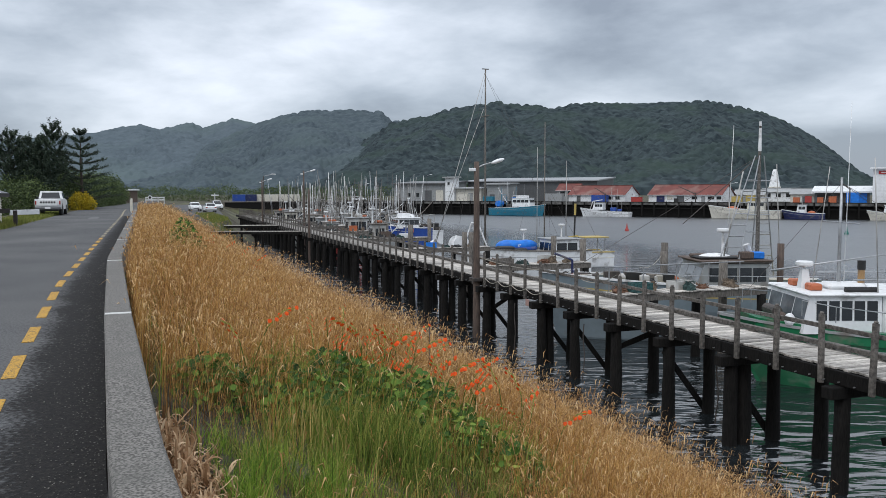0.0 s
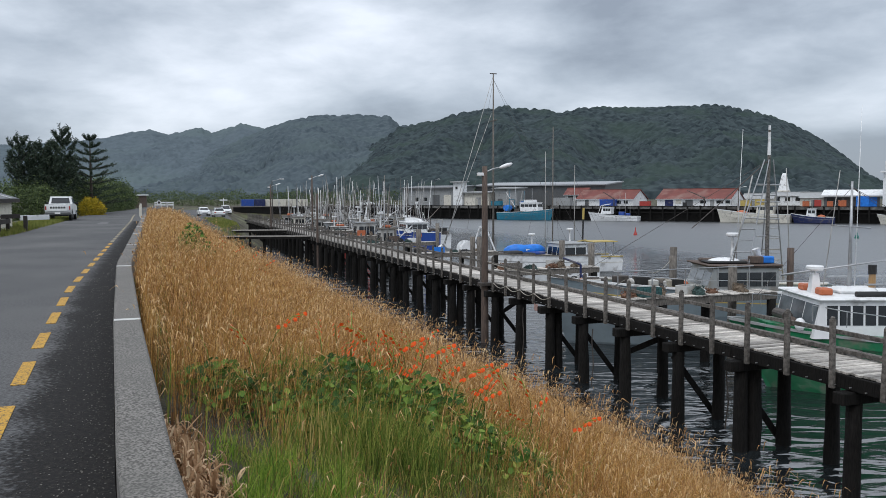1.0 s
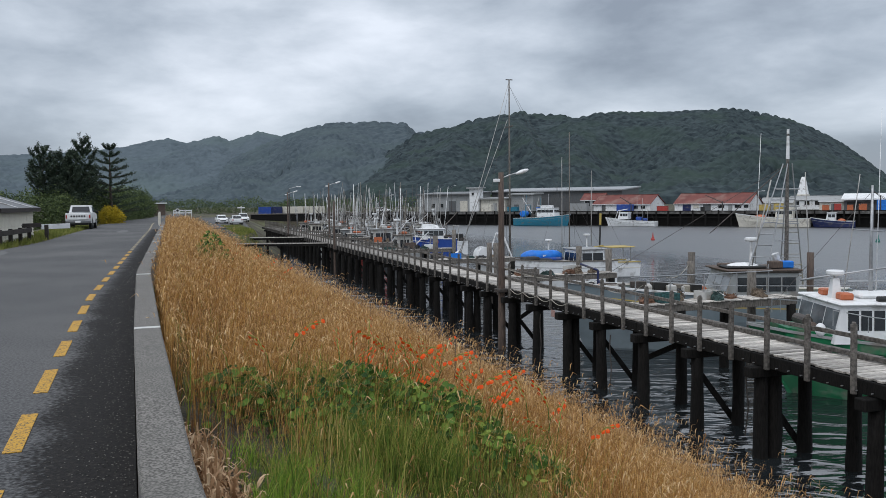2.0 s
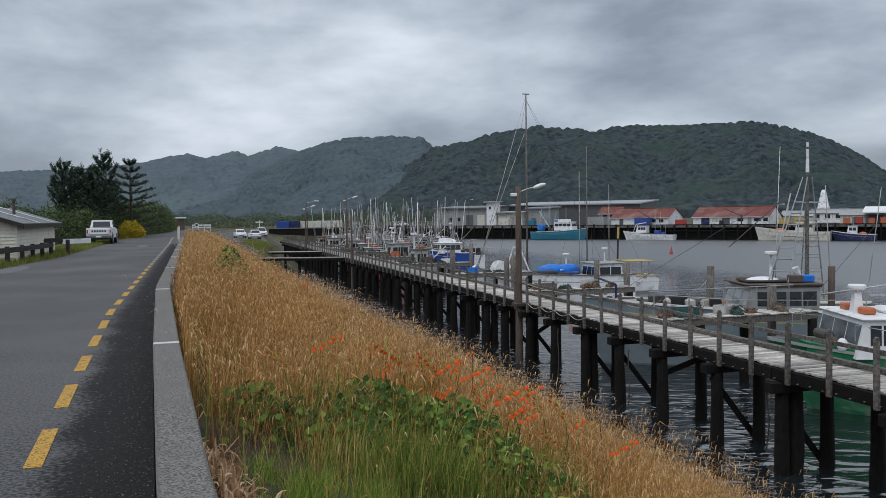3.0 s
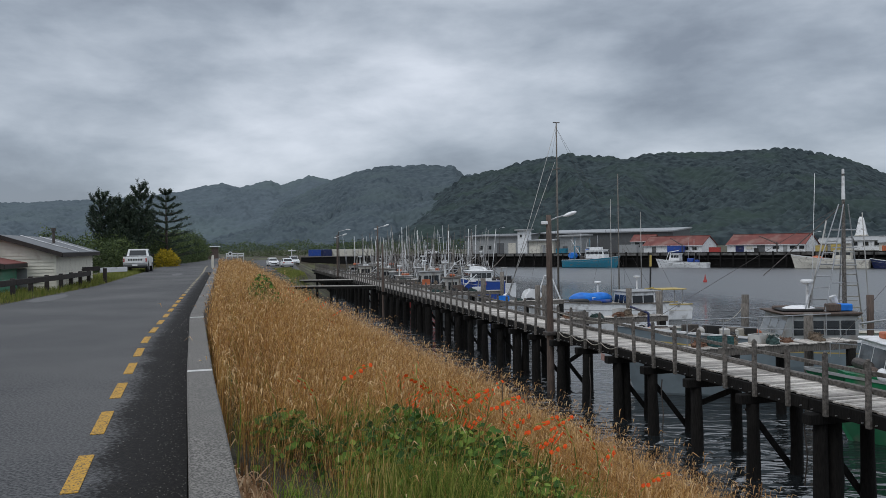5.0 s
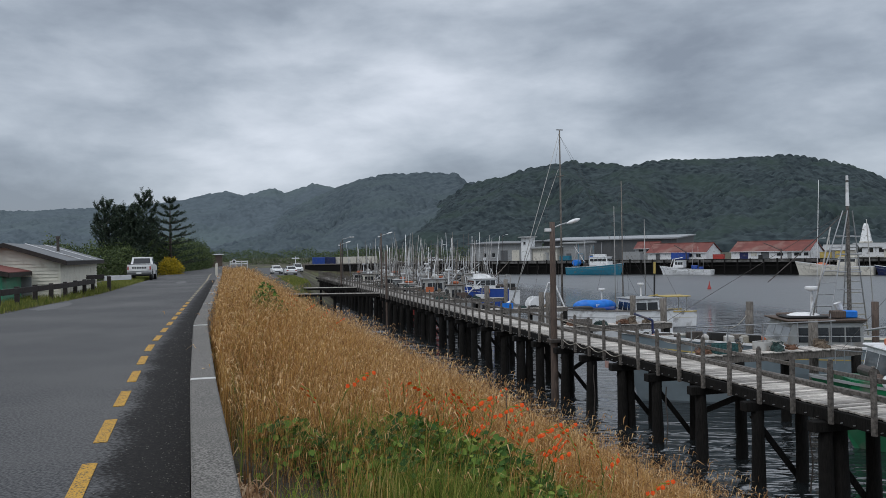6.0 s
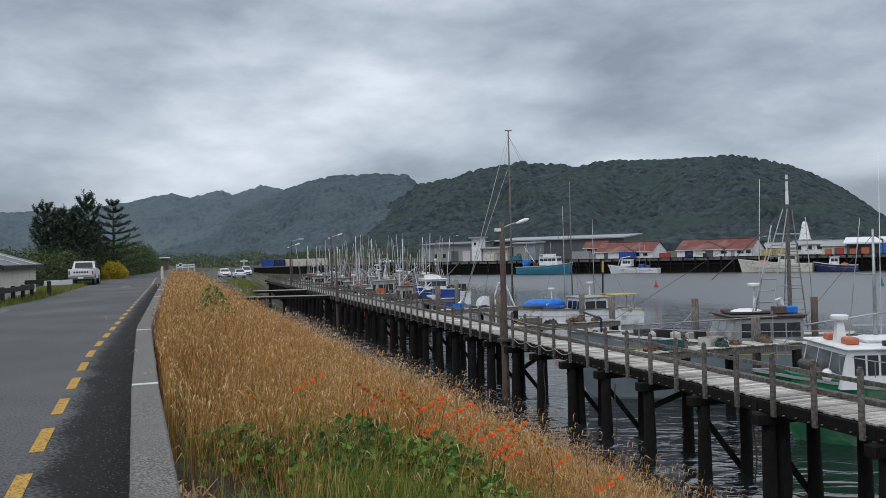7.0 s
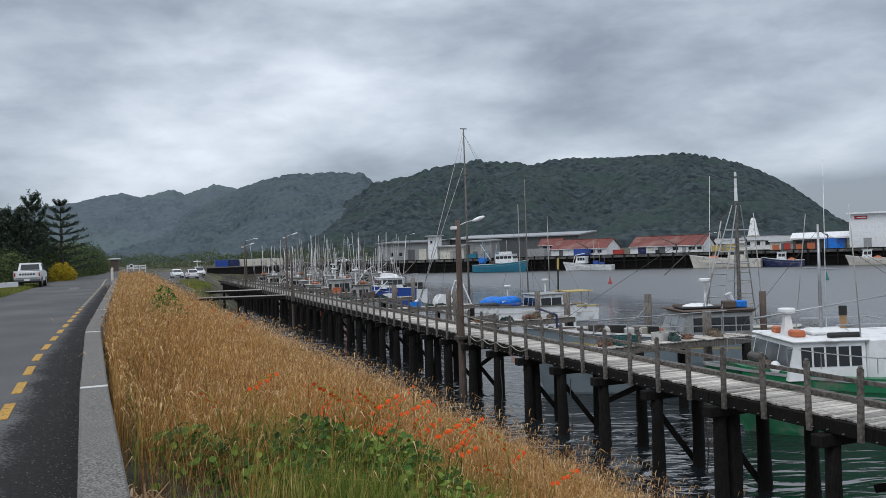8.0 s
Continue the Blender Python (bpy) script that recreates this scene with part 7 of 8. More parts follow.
def flax(s, c, n, H, label):
    t = thing("flax_plant", label, "flax", place(s, c, -0.5))
    for k in range(n):
        a = k * 2.4
        L = H * fr.uniform(0.7, 1.05)
        o = fr.uniform(0.35, 0.9)
        mb = MB()
        rings = []
        for i in range(6):
            u = i / 5
            x, z = L * o * u ** 1.5, L * (u - 0.45 * o * u ** 2.6)
            w = 0.06 * (1 - u ** 2 * 0.9)
            ca, sa = math.cos(a), math.sin(a)
            rings.append([(x * ca - w * sa, x * sa + w * ca, z), (x * ca + w * sa, x * sa - w * ca, z), (x * ca, x * sa, z - 0.02)])
        part("leaf", mb.loft(rings), "flax", t)


flax(86.0, -5.9, 34, 2.6, "large grey-green flax with long strap leaves")
flax(89.0, -5.7, 30, 2.3, "large grey-green flax with long strap leaves")


# weatherboard sheds below the road
def board_shed(m, L, W, base, eave, ridge, mat, roof_mat, label, strips=True):
    """Ridge along y; x across; the gable with boards faces the road's near end."""
    h = thing("board_shed", label, "shed", m)
    part("core", MB().prism([(0.03, base), (W - 0.03, base), (W - 0.03, eave), (W / 2, ridge - 0.03), (0.03, eave)], 0.03, L - 0.03, "xz"), mat, h)
    z = base
    while z < ridge - 0.1:
        cut = 0 if z + 0.15 < eave else (z + 0.15 - eave) / (ridge - eave) * W / 2
        x0, x1 = cut, W - cut
        if x1 - x0 > 0.2:
            b = MB().loft([[(x, -0.032, z), (x, 0.03, z), (x, 0.03, z + 0.15), (x, 0.006, z + 0.15)] for x in (x0, x1)])
            part("weatherboard", b, mat, h)
        if z + 0.15 < eave:
            b = MB().loft([[(W + 0.032, y, z), (W - 0.03, y, z), (W - 0.03, y, z + 0.15), (W - 0.006, y, z + 0.15)] for y in (0, L)])
            part("weatherboard", b, mat, h)
        z += 0.15
    sl = (ridge - eave) / (W / 2)
    for sg in (0, 1):
        xe, xr = (-0.35, W / 2) if sg == 0 else (W + 0.35, W / 2)
        ze = eave - 0.35 * sl + 0.03
        part("roof", MB().loft([[(xe, y, ze), (xr, y, ridge + 0.03), (xr, y, ridge + 0.09), (xe, y, ze + 0.06)] for y in (-0.35, L + 0.35)]), roof_mat, h)
        part("barge_board", MB().loft([[(xe, y, ze - 0.14), (xr, y, ridge - 0.11), (xr, y, ridge + 0.08), (xe, y, ze + 0.05)] for y in (-0.40, -0.36)]), "dark_wood", h)
        part("fascia", MB().box((xe, L / 2, ze - 0.06), (0.05, L + 0.7, 0.18)), "dark_wood", h)
        if strips and sg == 1:
            for y in (L * 0.34, L * 0.75):
                part("roof_light", MB().loft([[(xe + 0.02, yy, ze + 0.07), (xr, yy, ridge + 0.1), (xr, yy, ridge + 0.12), (xe + 0.02, yy, ze + 0.09)] for yy in (y, y + 0.28)]), "white_paint", h, "pale roof light strip")
    part("corner_board", MB().box((W, 0, (base + eave) / 2), (0.09, 0.09, eave - base)), mat, h)
    return h


h = board_shed(place(38.5, -11.75, -0.75), 9.8, 4.3, 0, 2.4, 3.1, "board_paint", "dark_grey", "cream weatherboard shed with a dark low-pitched roof")
part("door", MB().box((2.7, -0.05, 0.85), (0.95, 0.05, 1.7), b=0.01), "grey_paint", h, "grey flush door")
part("chimney_pipe", MB().tube((3.2, 5.4, 2.4), (3.2, 5.4, 3.5), 0.07, 0.07, 8).tube((3.2, 5.4, 3.45), (3.2, 5.4, 3.6), 0.11, 0.11, 8), "dark_steel", h)
part("aerial", MB().path([(0.4, 1.0, 2.4), (0.4, 1.0, 3.5)], 0.02, 5).path([(0.0, 1.0, 3.4), (0.9, 1.0, 3.4)], 0.015, 5), "steel", h)
h = board_shed(place(35.0, -12.9, -0.75), 3.0, 4.0, 0, 1.95, 2.4, paint("green_board_paint", (0.05, 0.27, 0.16)), "red_roof", "small green weatherboard shed with a rusty roof", False)


# fence rail beside the road
fence = thing("road_barrier", "low dark timber barrier rail on posts beside the road", "fence")
fs = [24 + 1.75 * k for k in range(12)]
fc = lambda s: float(np.interp(s, [24, 31.6, 37.8, 45, 48], [-8.6, -7.95, -7.15, -6.75, -6.7]))
for s in fs:
    part("post", MB().box((0, 0, 0.28), (0.16, 0.16, 0.85), b=0.015), "dark_wood", fence, at=place(s, fc(s), 0))
for a, b2 in zip(fs, fs[1:]):
    part("rail", MB().beam(at(a, fc(a) + 0.1, 0.55), at(b2 - 0.02, fc(b2) + 0.1, 0.55), 0.06, 0.22, 0.01), "dark_wood", fence)
for s, c in ((45.5, -7.6), (45.5, -6.4), (47.0, -6.6)):
    part("post", MB().box((0, 0, 0.3), (0.18, 0.18, 0.9), b=0.015), "dark_wood", fence, at=place(s, c, 0))
part("end_board", MB().beam(at(46.2, -6.75, 0.62), at(47.6, -5.55, 0.62), 0.07, 0.26, 0.01), "white_paint", fence, "white painted end board")
part("rail", MB().beam(at(44.2, -7.9, 0.72), at(46.2, -6.75, 0.72), 0.07, 0.22, 0.01), "dark_wood", fence)


# vehicles
def wheel(b, x, y, r, w):
    t = part("wheel", MB().tube((x, y - w / 2, r), (x, y + w / 2, r), r, r, 20), "black", b)
    sg = 1 if y > 0 else -1
    part("rim", MB().tube((x, y + sg * (w / 2 - 0.01), r), (x, y + sg * (w / 2 + 0.012), r), r * 0.6, r * 0.55, 16), "steel", t)


def ute(m, label):
    """A pickup: x forward from its tail, z from the road."""
    u = thing("pickup_truck", label, "pickup", m)
    prof = [(0.05, 0.62), (0.0, 0.75), (0.02, 1.18), (1.75, 1.18), (3.5, 1.15), (4.55, 1.02), (4.7, 0.85), (4.7, 0.5), (4.4, 0.42), (0.3, 0.45)]
    part("body", MB().loft([[(x, y, z) for x, z in prof] for y in (-0.84, -0.80, 0.80, 0.84)]), "white_paint", u)
    part("cab", MB().loft([[(1.85, -q, 1.17), (3.45, -q, 1.15), (2.95, -q + p, 1.72), (2.05, -q + p, 1.74)] for q, p in ((0.80, 0.12),)] + [[(1.85, 0.80, 1.17), (3.45, 0.80, 1.15), (2.95, 0.68, 1.72), (2.05, 0.68, 1.74)]]), "white_paint", u)
    part("rear_window", MB().loft([[(1.87 + 0.0, y, 1.25), (1.85, y, 1.25), (1.99, y * 0.9, 1.64), (2.02, y * 0.9, 1.64)] for y in (-0.62, 0.62)]), "glass", u)
    for sg in (-1, 1):
        part("side_window", MB().loft([[(xx, sg * 0.80, 1.22), (xx, sg * 0.815, 1.22), (xx + k, sg * 0.72, 1.62), (xx + k, sg * 0.70, 1.62)] for xx, k in ((2.05, 0.12), (3.2, -0.28))]), "glass", u)
        part("mirror", MB().box((3.1, sg * 0.98, 1.25), (0.1, 0.2, 0.16), b=0.03), "black", u)
        part("tail_light", MB().box((-0.005, sg * 0.77, 0.92), (0.05, 0.09, 0.26), b=0.01), "red", u)
        part("wheel_arch", MB().tube((0.95, sg * 0.80, 0.42), (0.95, sg * 0.855, 0.42), 0.44, 0.44, 20), "dark_grey", u)
    part("tailgate", MB().box((-0.01, 0, 0.93), (0.05, 1.28, 0.44), b=0.015), "white_paint", u)
    for k in range(6):
        part("badge_bar", MB().box((-0.042, 0.43 - 0.172 * k, 0.95), (0.012, 0.11, 0.13), b=0.003), "black", u)
    part("bumper", MB().box((-0.12, 0, 0.52), (0.16, 1.66, 0.18), b=0.03), "dark_grey", u)
    part("plate", MB().box((-0.21, 0.0, 0.56), (0.015, 0.36, 0.12)), "white_paint", u)
    part("tray_floor", MB().box((0.95, 0, 1.19), (1.6, 1.45, 0.03)), "black", u)
    part("underside", MB().box((2.3, 0, 0.42), (4.2, 1.3, 0.2)), "black", u)
    for x in (0.95, 3.75):
        for y in (-0.76, 0.76):
            wheel(u, x, y, 0.36, 0.24)
    return u


ute(place(62.8, -6.75, 0, 90), "white pickup truck with black tailgate bars parked facing away")


def car(m, label, mat="white_paint", tall=1.45):
    c = thing("car", label, "car", m, group="cars parked by the harbour")
    prof = [(0.0, 0.5), (0.03, 0.85), (0.15, 0.95), (1.0, 0.98), (3.1, 0.95), (4.1, 0.82), (4.3, 0.62), (4.28, 0.35), (0.15, 0.3)]
    part("body", MB().loft([[(x, y, z) for x, z in prof] for y in (-0.83, -0.79, 0.79, 0.83)]), mat, c)
    part("roof", MB().loft([[(0.3, -0.76, 0.94), (3.2, -0.76, 0.94), (2.35, -0.60, tall), (0.85, -0.60, tall)], [(0.3, 0.76, 0.94), (3.2, 0.76, 0.94), (2.35, 0.60, tall), (0.85, 0.60, tall)]]), mat, c)
    part("windscreen", MB().loft([[(3.15, y, 0.98), (3.18, y, 0.98), (2.46, y * 0.85, tall - 0.07), (2.42, y * 0.85, tall - 0.07)] for y in (-0.68, 0.68)]), "glass", c)
    part("rear_window", MB().loft([[(0.33, y, 1.0), (0.30, y, 1.0), (0.75, y * 0.85, tall - 0.07), (0.78, y * 0.85, tall - 0.07)] for y in (-0.66, 0.66)]), "glass", c)
    for sg in (-1, 1):
        part("side_window", MB().loft([[(xx, sg * 0.755, 0.99), (xx, sg * 0.77, 0.99), (xx + k, sg * 0.635, tall - 0.08), (xx + k, sg * 0.61, tall - 0.08)] for xx, k in ((0.7, 0.3), (2.75, -0.42))]), "glass", c)
        part("head_light", MB().box((4.2, sg * 0.62, 0.7), (0.14, 0.32, 0.15), b=0.03), "steel", c)
        part("tail_light", MB().box((0.02, sg * 0.66, 0.78), (0.06, 0.28, 0.16), b=0.02), "red", c)
    part("grille", MB().box((4.29, 0, 0.52), (0.04, 0.9, 0.16), b=0.01), "black", c)
    for x in (0.8, 3.5):
        for y in (-0.74, 0.74):
            wheel(c, x, y, 0.31, 0.2)


def on_ground(s, c, turn):
    p = at(s, c)
    return place(s, c, float(ground_height(np.array(p.x), np.array(p.y))) + 0.02, turn)


car(place(141, 6.9, -1.5, -86), "white sedan parked on the flat by the harbour")
car(place(128, 8.9, -1.5, 92), "white hatchback parked on the flat by the harbour")
car(place(150, 11.2, -1.5, -88), "white car parked on the flat by the harbour", tall=1.6)
strip("parking_flat", "asphalt", [112, 124, 136, 148, 160, 172, 184, 196, 206], lambda s: 2.6, lambda s: 9.4 + 0.06 * (s - 112), -1.5, "grey sealed parking flat by the harbour", "parking")

# end of the road: white rail, posts and a signpost
g = thing("white_fence", "white post-and-rail fence across the road's end", "fence")
for k in range(4):
    part("post", MB().box((0, 0, 0.45), (0.12, 0.12, 1.5), b=0.01), "white_paint", g, at=place(135, -0.5 + 0.9 * k, -0.3))
for z in (0.42, 0.78):
    part("rail", MB().beam(at(134.9, -0.6, z), at(134.9, 2.3, z), 0.05, 0.2, 0.01), "white_paint", g)
sg = thing("road_sign", "round white sign on a short post", "sign", place(134.4, 0.1, -0.3))
part("post", MB().tube((0, 0, 0), (0, 0, 1.3), 0.04, 0.04, 8), "steel", sg)
part("disc", MB().tube((0, -0.05, 1.1), (0, -0.08, 1.1), 0.33, 0.33, 18), "white_paint", sg)
part("disc_ring", MB().tube((0, -0.085, 1.1), (0, -0.095, 1.1), 0.2, 0.2, 18), "black", sg)
sp = thing("sign_post", "tall white signpost with a cross board", "sign", place(205, 15.2, -1.6))
part("post", MB().tube((0, 0, 0), (0, 0, 2.9), 0.09, 0.09, 8), "white_paint", sp)
part("board", MB().box((0, 0, 2.45), (1.9, 0.08, 0.28), b=0.01), "white_paint", sp)
for s, c, hgt in ((69, -1.35, 1.25), (74, -1.5, 1.1)):
    pm = part("marker_post", MB().box((0, 0, hgt / 2 - 0.1), (0.16, 0.12, hgt), b=0.02), "cream_paint", at=place(s, c, 0))
    tagged(pm, "pale timber marker post at the wall's end", "post", group="marker posts")
hb = thing("hut", "small hut with a pale roof among the bushes", "hut", place(140, -2.6, -0.2))
part("wall", MB().box((0, 0, 1.0), (1.6, 2.2, 2.2), b=0.03), "pole", hb)
part("roof", MB().box((0, 0, 2.2), (2.2, 2.8, 0.16), b=0.03), "white_paint", hb)
# containers and stacked gear at the basin's head
for k, (s, c, L, mt, lb) in enumerate(((230, 21.8, 3.4, "blue_hull", "blue shipping container by the basin"), (231, 25.4, 3.0, "navy", "navy shipping container by the basin"), (232, 28.6, 5.9, "cream_paint", "white refrigerated container by the basin"), (232, 34.8, 5.9, "cream_paint", "white refrigerated container by the basin"))):
    ct = thing("shipping_container", lb, "container", place(s, c, -1.1), group="containers at the basin head")
    part("box", MB().box((L / 2, 0, 1.0), (L, 2.4, 2.0), b=0.03), mt, ct)
    for j in range(int(L / 0.6)):
        part("rib", MB().box((0.3 + j * 0.6, -1.22, 1.0), (0.25, 0.06, 1.75)), mt, ct)
quay = thing("quay", "dark timber quay at the head of the basin", "quay", kind="structure")
part("face", MB().beam(at(222.5, 19, -3.2), at(224, 52, -3.2), 0.4, 4.2), "pile", quay)
part("coping", MB().beam(at(222.5, 19, -1.05), at(224, 52, -1.05), 0.7, 0.25, 0.02), "grey_wood", quay)


# grit and small stones along the shoulder
def grit():
    n = 3600
    s = RNG.uniform(3.5, 40, n) ** 1.0
    s = 3.5 + (s - 3.5) * RNG.random(n)
    c = wall_line(s) - 0.29 - np.abs(RNG.normal(0, 0.27, n))
    x, y = s * DX + c * NX, s * DY + c * NY
    r = RNG.uniform(0.002, 0.0085, n) * np.interp(s, [3, 20], [1, 1.5])
    base = np.array([(1, 0, 0), (-0.5, 0.87, 0), (-0.5, -0.87, 0), (0, 0, 0.45), (0.1, 0.1, -0.4)])
    a = RNG.uniform(0, 6.28, n)
    ca, sa = np.cos(a), np.sin(a)
    V = np.stack([np.stack([x + r * (b[0] * ca - b[1] * sa), y + r * (b[0] * sa + b[1] * ca), 0.008 + r * b[2]], 1) for b in base], 1).reshape(-1, 3)
    f = np.array([[0, 1, 3], [1, 2, 3], [2, 0, 3], [1, 0, 4], [2, 1, 4], [0, 2, 4]])
    T = (np.arange(n)[:, None, None] * 5 + f[None]).reshape(-1, 3)
    stuff("gravel", V, None, T, "stone", "loose grit and small stones along the shoulder", "gravel")


M["stone"] = leaf_material("grit_stone", [(0.2, (0.03, 0.029, 0.027)), (0.5, (0.085, 0.08, 0.073)), (0.82, (0.32, 0.30, 0.27))], trans=0.0)
grit()


# gear on the jetties and the pier: nets, pots, crates, ropes
def net_heap(s, c, z, r, mat, label):
    """A slumped heap of net: a low ragged mound under loops of its own rope."""
    rr = random.Random(int(s * 31 + c * 17))
    mb = MB()
    rings = []
    lump = [rr.uniform(0.65, 1.25) for j in range(14)]
    for i in range(6):
        a = math.pi / 2 * i / 5
        k = math.cos(a) ** 0.7 if i < 5 else 0.03
        rings.append([(r[0] * k * lump[j] * rr.uniform(0.8, 1.2) * math.cos(j * math.pi / 7), r[1] * k * lump[j] * rr.uniform(0.8, 1.2) * math.sin(j * math.pi / 7), 0.7 * r[2] * math.sin(a) * rr.uniform(0.7, 1.2)) for j in range(14)])
    mb.loft(rings)
    for k in range(16):
        a0, w = rr.uniform(0, 6.28), rr.uniform(0.15, 0.5)
        cx, cy = r[0] * rr.uniform(-0.6, 0.6), r[1] * rr.uniform(-0.6, 0.6)
        top = 0.75 * r[2] * rr.uniform(0.5, 1.2)
        pts = [(cx + r[0] * w * math.cos(a0 + q), cy + r[1] * w * math.sin(a0 + q * 1.2), max(0.02, top + 0.12 * r[2] * math.sin(3 * q + k) - 0.35 * r[2] * w * q / 3)) for q in (0, 0.9, 1.8, 2.7, 3.6, 4.5)]
        mb.path(pts, 0.012, 4)
    ob = part("fishing_net", mb, mat, at=place(s, c, z, rr.uniform(0, 90)))
    tagged(ob, label, "fishing net", group="nets heaped on the jetties")


M["net_green"] = material("green_netting", (0.045, 0.085, 0.078), 0.95, color2=(0.015, 0.03, 0.028), scale=14, bump=0.05, bump_scale=18)
M["net_tan"] = material("tan_netting", (0.20, 0.155, 0.11), 0.95, color2=(0.07, 0.05, 0.035), scale=14, bump=0.05, bump_scale=18)
M["net_orange"] = material("orange_netting", (0.20, 0.105, 0.065), 0.95, color2=(0.07, 0.035, 0.02), scale=14, bump=0.05, bump_scale=18)
M["net_dark"] = material("dark_netting", (0.05, 0.052, 0.055), 0.95, color2=(0.015, 0.015, 0.016), scale=14, bump=0.05, bump_scale=18)
gr = random.Random(23)
NETS = (("net_green", "heap of green fishing net on a jetty"), ("net_tan", "heap of tan rope and net on a jetty"), ("net_orange", "heap of orange fishing net on a jetty"), ("net_dark", "heap of dark fishing net on a jetty"))
for s0, c0, c1, n in ((25.3, 16.2, 22.2, 5), (37.3, 16.0, 21.4, 6), (50.3, 16.0, 21.0, 5), (62.5, 16.0, 21.0, 5), (74.7, 16.0, 21.0, 5), (86.9, 16.0, 21.0, 5)):
    for k in range(n):
        mt, lb = NETS[gr.randrange(4)]
        net_heap(s0 + gr.uniform(-0.15, 0.15), c0 + (c1 - c0) * (k + gr.random() * 0.6) / n, DECK + 0.02, (gr.uniform(0.25, 0.5), gr.uniform(0.2, 0.35), gr.uniform(0.15, 0.45)), mt, lb)


def crate(s, c, z, size, mat, label):
    b = thing("fish_crate", label, "crate", place(s, c, z, gr.uniform(-20, 20)), group="crates on the jetties")
    x, y, h = size
    part("base", MB().box((0, 0, 0.02), (x, y, 0.04)), mat, b)
    for sg in (-1, 1):
        part("side", MB().box((sg * x / 2, 0, h / 2), (0.03, y, h), b=0.006), mat, b)
        part("end", MB().box((0, sg * y / 2, h / 2), (x, 0.03, h), b=0.006), mat, b)


for s, c, mt, lb in ((25.2, 17.0, "net_shade", "dark teal plastic fish crate on a jetty"), (25.5, 18.9, "worn_white", "white plastic fish crate on a jetty"), (37.2, 17.0, "grey_wood", "grey timber fish crate on a jetty"), (37.5, 19.5, "worn_white", "white plastic fish crate on a jetty"), (50.2, 17.5, "tarp", "blue plastic fish crate on a jetty"), (62.6, 18.0, "pole", "brown plastic fish crate on a jetty"), (62.3, 19.5, "white_paint", "white plastic fish crate on a jetty"), (74.6, 18.2, "orange", "orange plastic fish crate on a jetty")):
    crate(s, c, DECK + 0.03, (0.75, 0.5, gr.uniform(0.28, 0.5)), mt, lb)


# a handrail with slack ropes along the nearest jetty
hr = thing("jetty_rail", "thin pipe handrail along the plank jetty", "handrail")
for k in range(5):
    part("stanchion", MB().tube((0, 0, 0), (0, 0, 0.95), 0.025, 0.025, 6), "steel", hr, at=place(25.75, 16.0 + 1.5 * k, DECK))
part("top_rail", MB().tube(at(25.75, 15.8, DECK + 0.93), at(25.75, 22.2, DECK + 0.95), 0.022, 0.022, 6), "steel", hr)


def mooring_line(a, b, sag, label="slack pale mooring rope between boat and pile"):
    pts = []
    for i in range(13):
        u = i / 12
        p = Vector(a).lerp(Vector(b), u)
        pts.append(p - Vector((0, 0, sag * 4 * u * (1 - u))))
    tagged(part("mooring_line", MB().path(pts, 0.016, 5), "rope"), label, "rope", group="mooring ropes")


mooring_line(at(22.4, 16.2, -2.2), at(25.3, 15.6, DECK + 0.1), 0.25)
mooring_line(at(30.6, 17.2, -1.9), at(25.9, 16.4, DECK + 0.6), 0.35)
mooring_line(at(30.8, 17.0, -1.9), at(36.9, 15.8, DECK + 0.2), 0.4)
mooring_line(at(33.5, 24.0, -1.3), at(30.0, 20.2, -1.7), 0.3)
mooring_line(at(32.4, 13.5, DECK + 0.9), at(26.4, 13.6, DECK + 0.85), 0.12)

# chains and ropes hanging from the cap beams
for s, c in ((22.9, 13.3), (17.4, 14.2), (28.2, 13.3)):
    pts = [at(s + 0.05 * math.sin(i), c, DECK - 0.6 - i * 0.24) for i in range(9)]
    tagged(part("hanging_chain", MB().path(pts, 0.02, 5), "dark_steel"), "rusty chain hanging below the pier deck", "chain", group="chains under the pier")


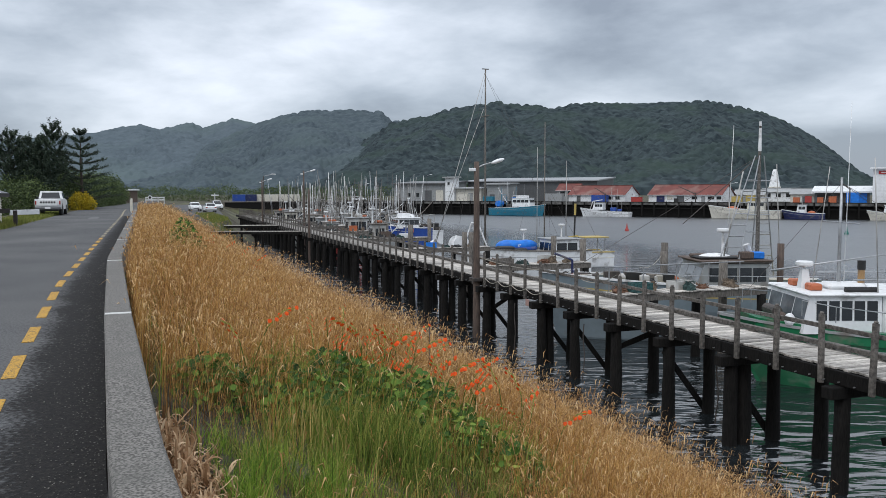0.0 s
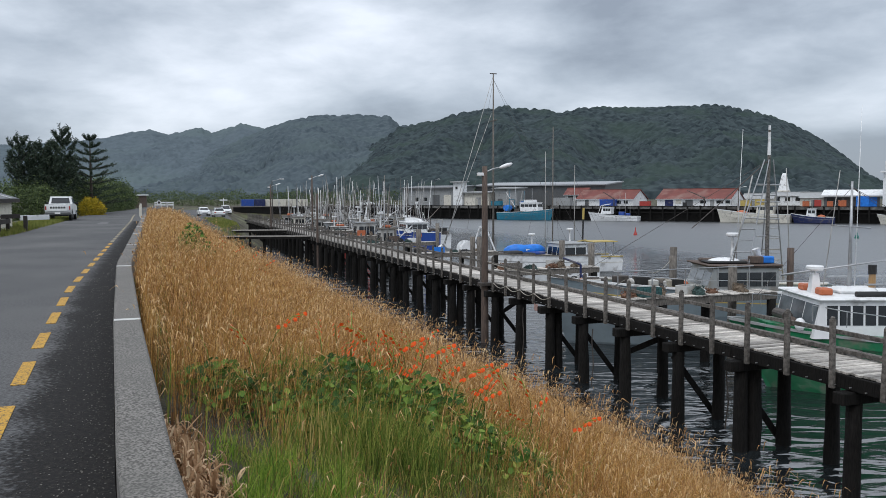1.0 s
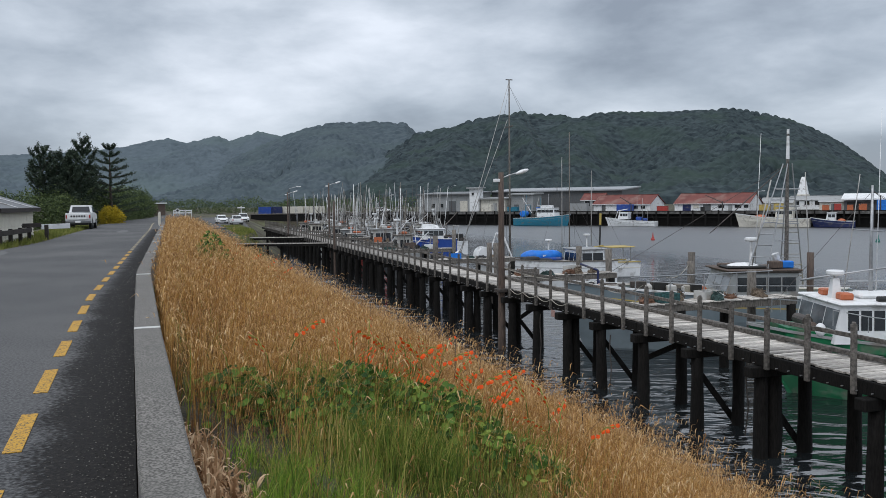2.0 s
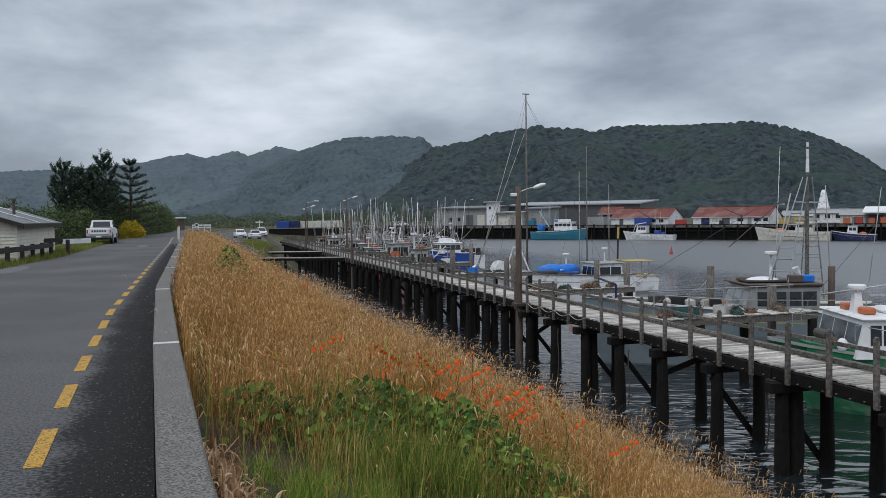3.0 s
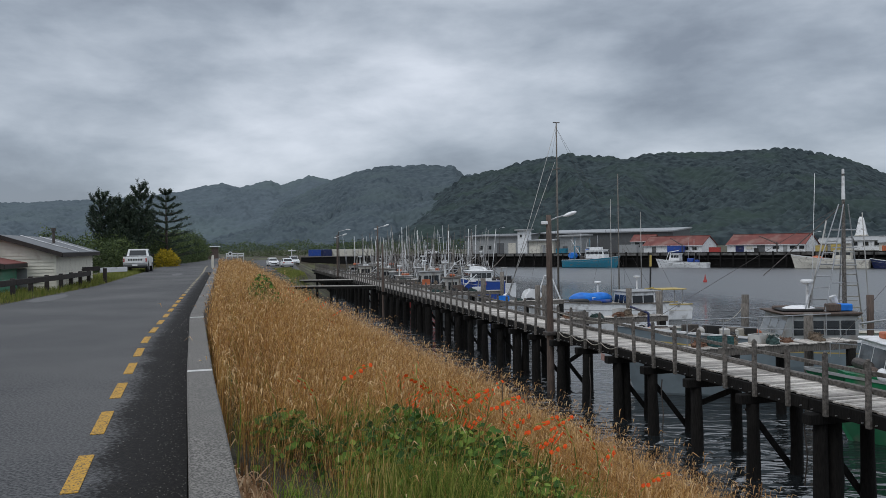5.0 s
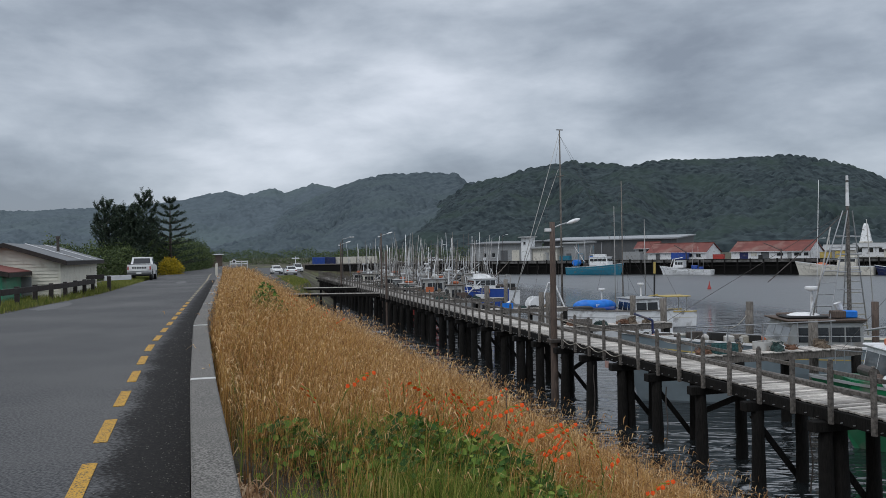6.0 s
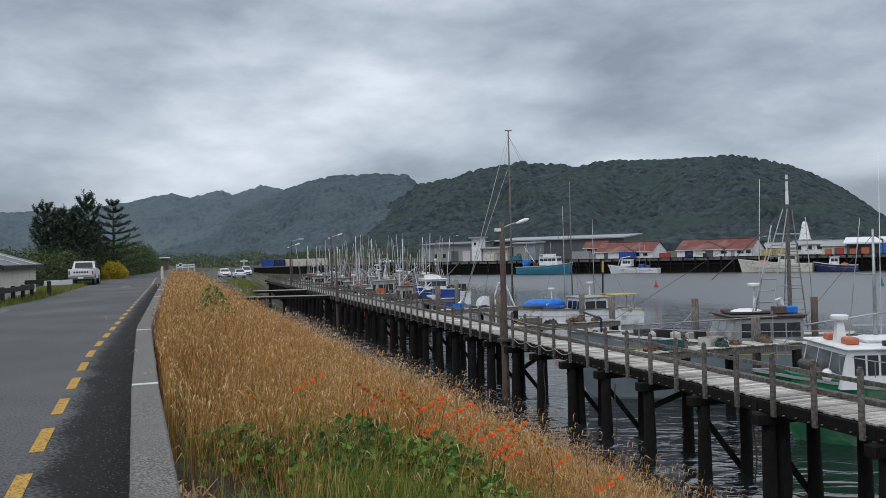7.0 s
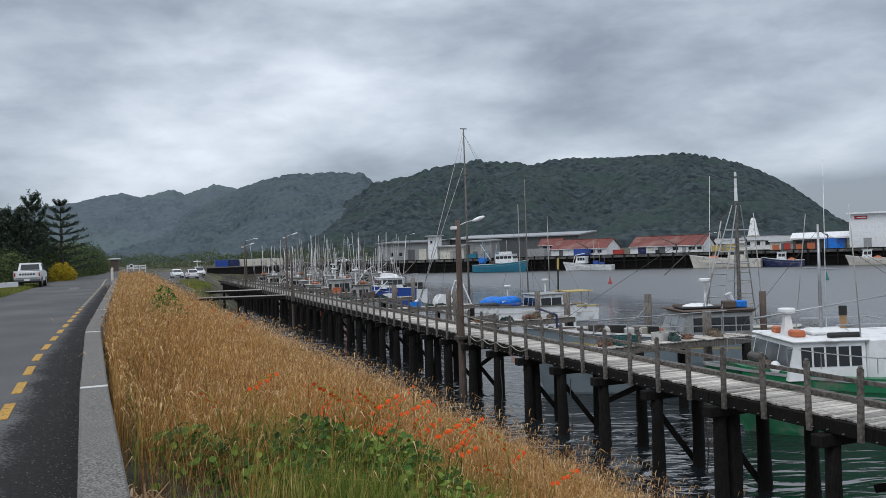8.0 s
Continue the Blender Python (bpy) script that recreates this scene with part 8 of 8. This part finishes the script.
# tall dead stalks and a bare twig standing in the bank grass
for k, (s, c, h) in enumerate(((11.6, 3.9, 1.3), (13.4, 5.2, 1.2), (17.5, 6.8, 1.3), (10.2, 5.6, 1.1), (21.0, 5.0, 1.4))):
    p = at(s, c)
    z = float(ground_height(np.array(p.x), np.array(p.y)))
    t = thing("dead_stalk", "bare dark twig standing among the dry grass", "twig", pose(p.x, p.y, z, gr.uniform(-14, 14), gr.uniform(-14, 14), 60 * k), group="bare twigs on the bank")
    part("stem", MB().path([(0, 0, 0), (0.05, 0.02, h * 0.5), (0.02, 0.1, h)], 0.007, 5), "bark", t)
    for j in range(4):
        u = 0.4 + 0.14 * j
        part("twig", MB().path([(0.04, 0.03, h * u), (0.04 + 0.2 * (-1) ** j, 0.1, h * u + 0.2)], 0.004, 4), "bark", t)


# street lamps and poles at the basin's head and along the wharf
def far_lamp(m, h, label):
    p = thing("street_lamp", label, "street lamp", m, group="lamps round the basin")
    part("pole", MB().tube((0, 0, 0), (0, 0, h), 0.1, 0.06, 8), "dark_steel", p)
    part("arm", MB().tube((0, 0, h), (1.1, 0, h + 0.25), 0.04, 0.04, 6), "steel", p)
    part("lamp_head", MB().box((1.4, 0, h + 0.3), (0.7, 0.3, 0.14), b=0.04), "white_paint", p)


far_lamp(place(118, 15.6, DECK), 6.0, "tall lamp with a pale head beside the pier")
far_lamp(wharf_at(-62, 3, WHARF), 7.5, "tall lamp with a pale head on the wharf")
far_lamp(wharf_at(-84, 3, WHARF), 5.0, "tall lamp with a pale head on the wharf")
far_lamp(wharf_at(22, 4, WHARF), 4.5, "tall lamp with a pale head on the wharf")
car(wharf_at(-90, 6, WHARF), "white car parked on the far wharf")


# low mossy debris and a patch of broken tar on the road
def tar_patch(s, c, ls, lc, label):
    rr = random.Random(int(s * 7))
    ring0 = [at(s + ls * math.cos(j * math.pi / 8) * rr.uniform(0.8, 1.1), c + lc * math.sin(j * math.pi / 8) * rr.uniform(0.8, 1.1), 0.004) for j in range(16)]
    ob = part("tar_patch", MB().loft([ring0, [p - Vector((0, 0, 0.02)) for p in ring0]]), "tar", None)
    tagged(ob, label, "road patch", kind="structure")


M["tar"] = material("pale_road_patch", (0.16, 0.162, 0.16), 0.85, color2=(0.09, 0.092, 0.094), scale=18, low=0.4, high=0.6, spec=0.3)
tar_patch(31.5, -6.3, 2.6, 0.5, "pale worn patch of asphalt at the road edge")
tar_patch(56.0, -3.4, 2.5, 0.35, "pale worn patch of asphalt in the road")
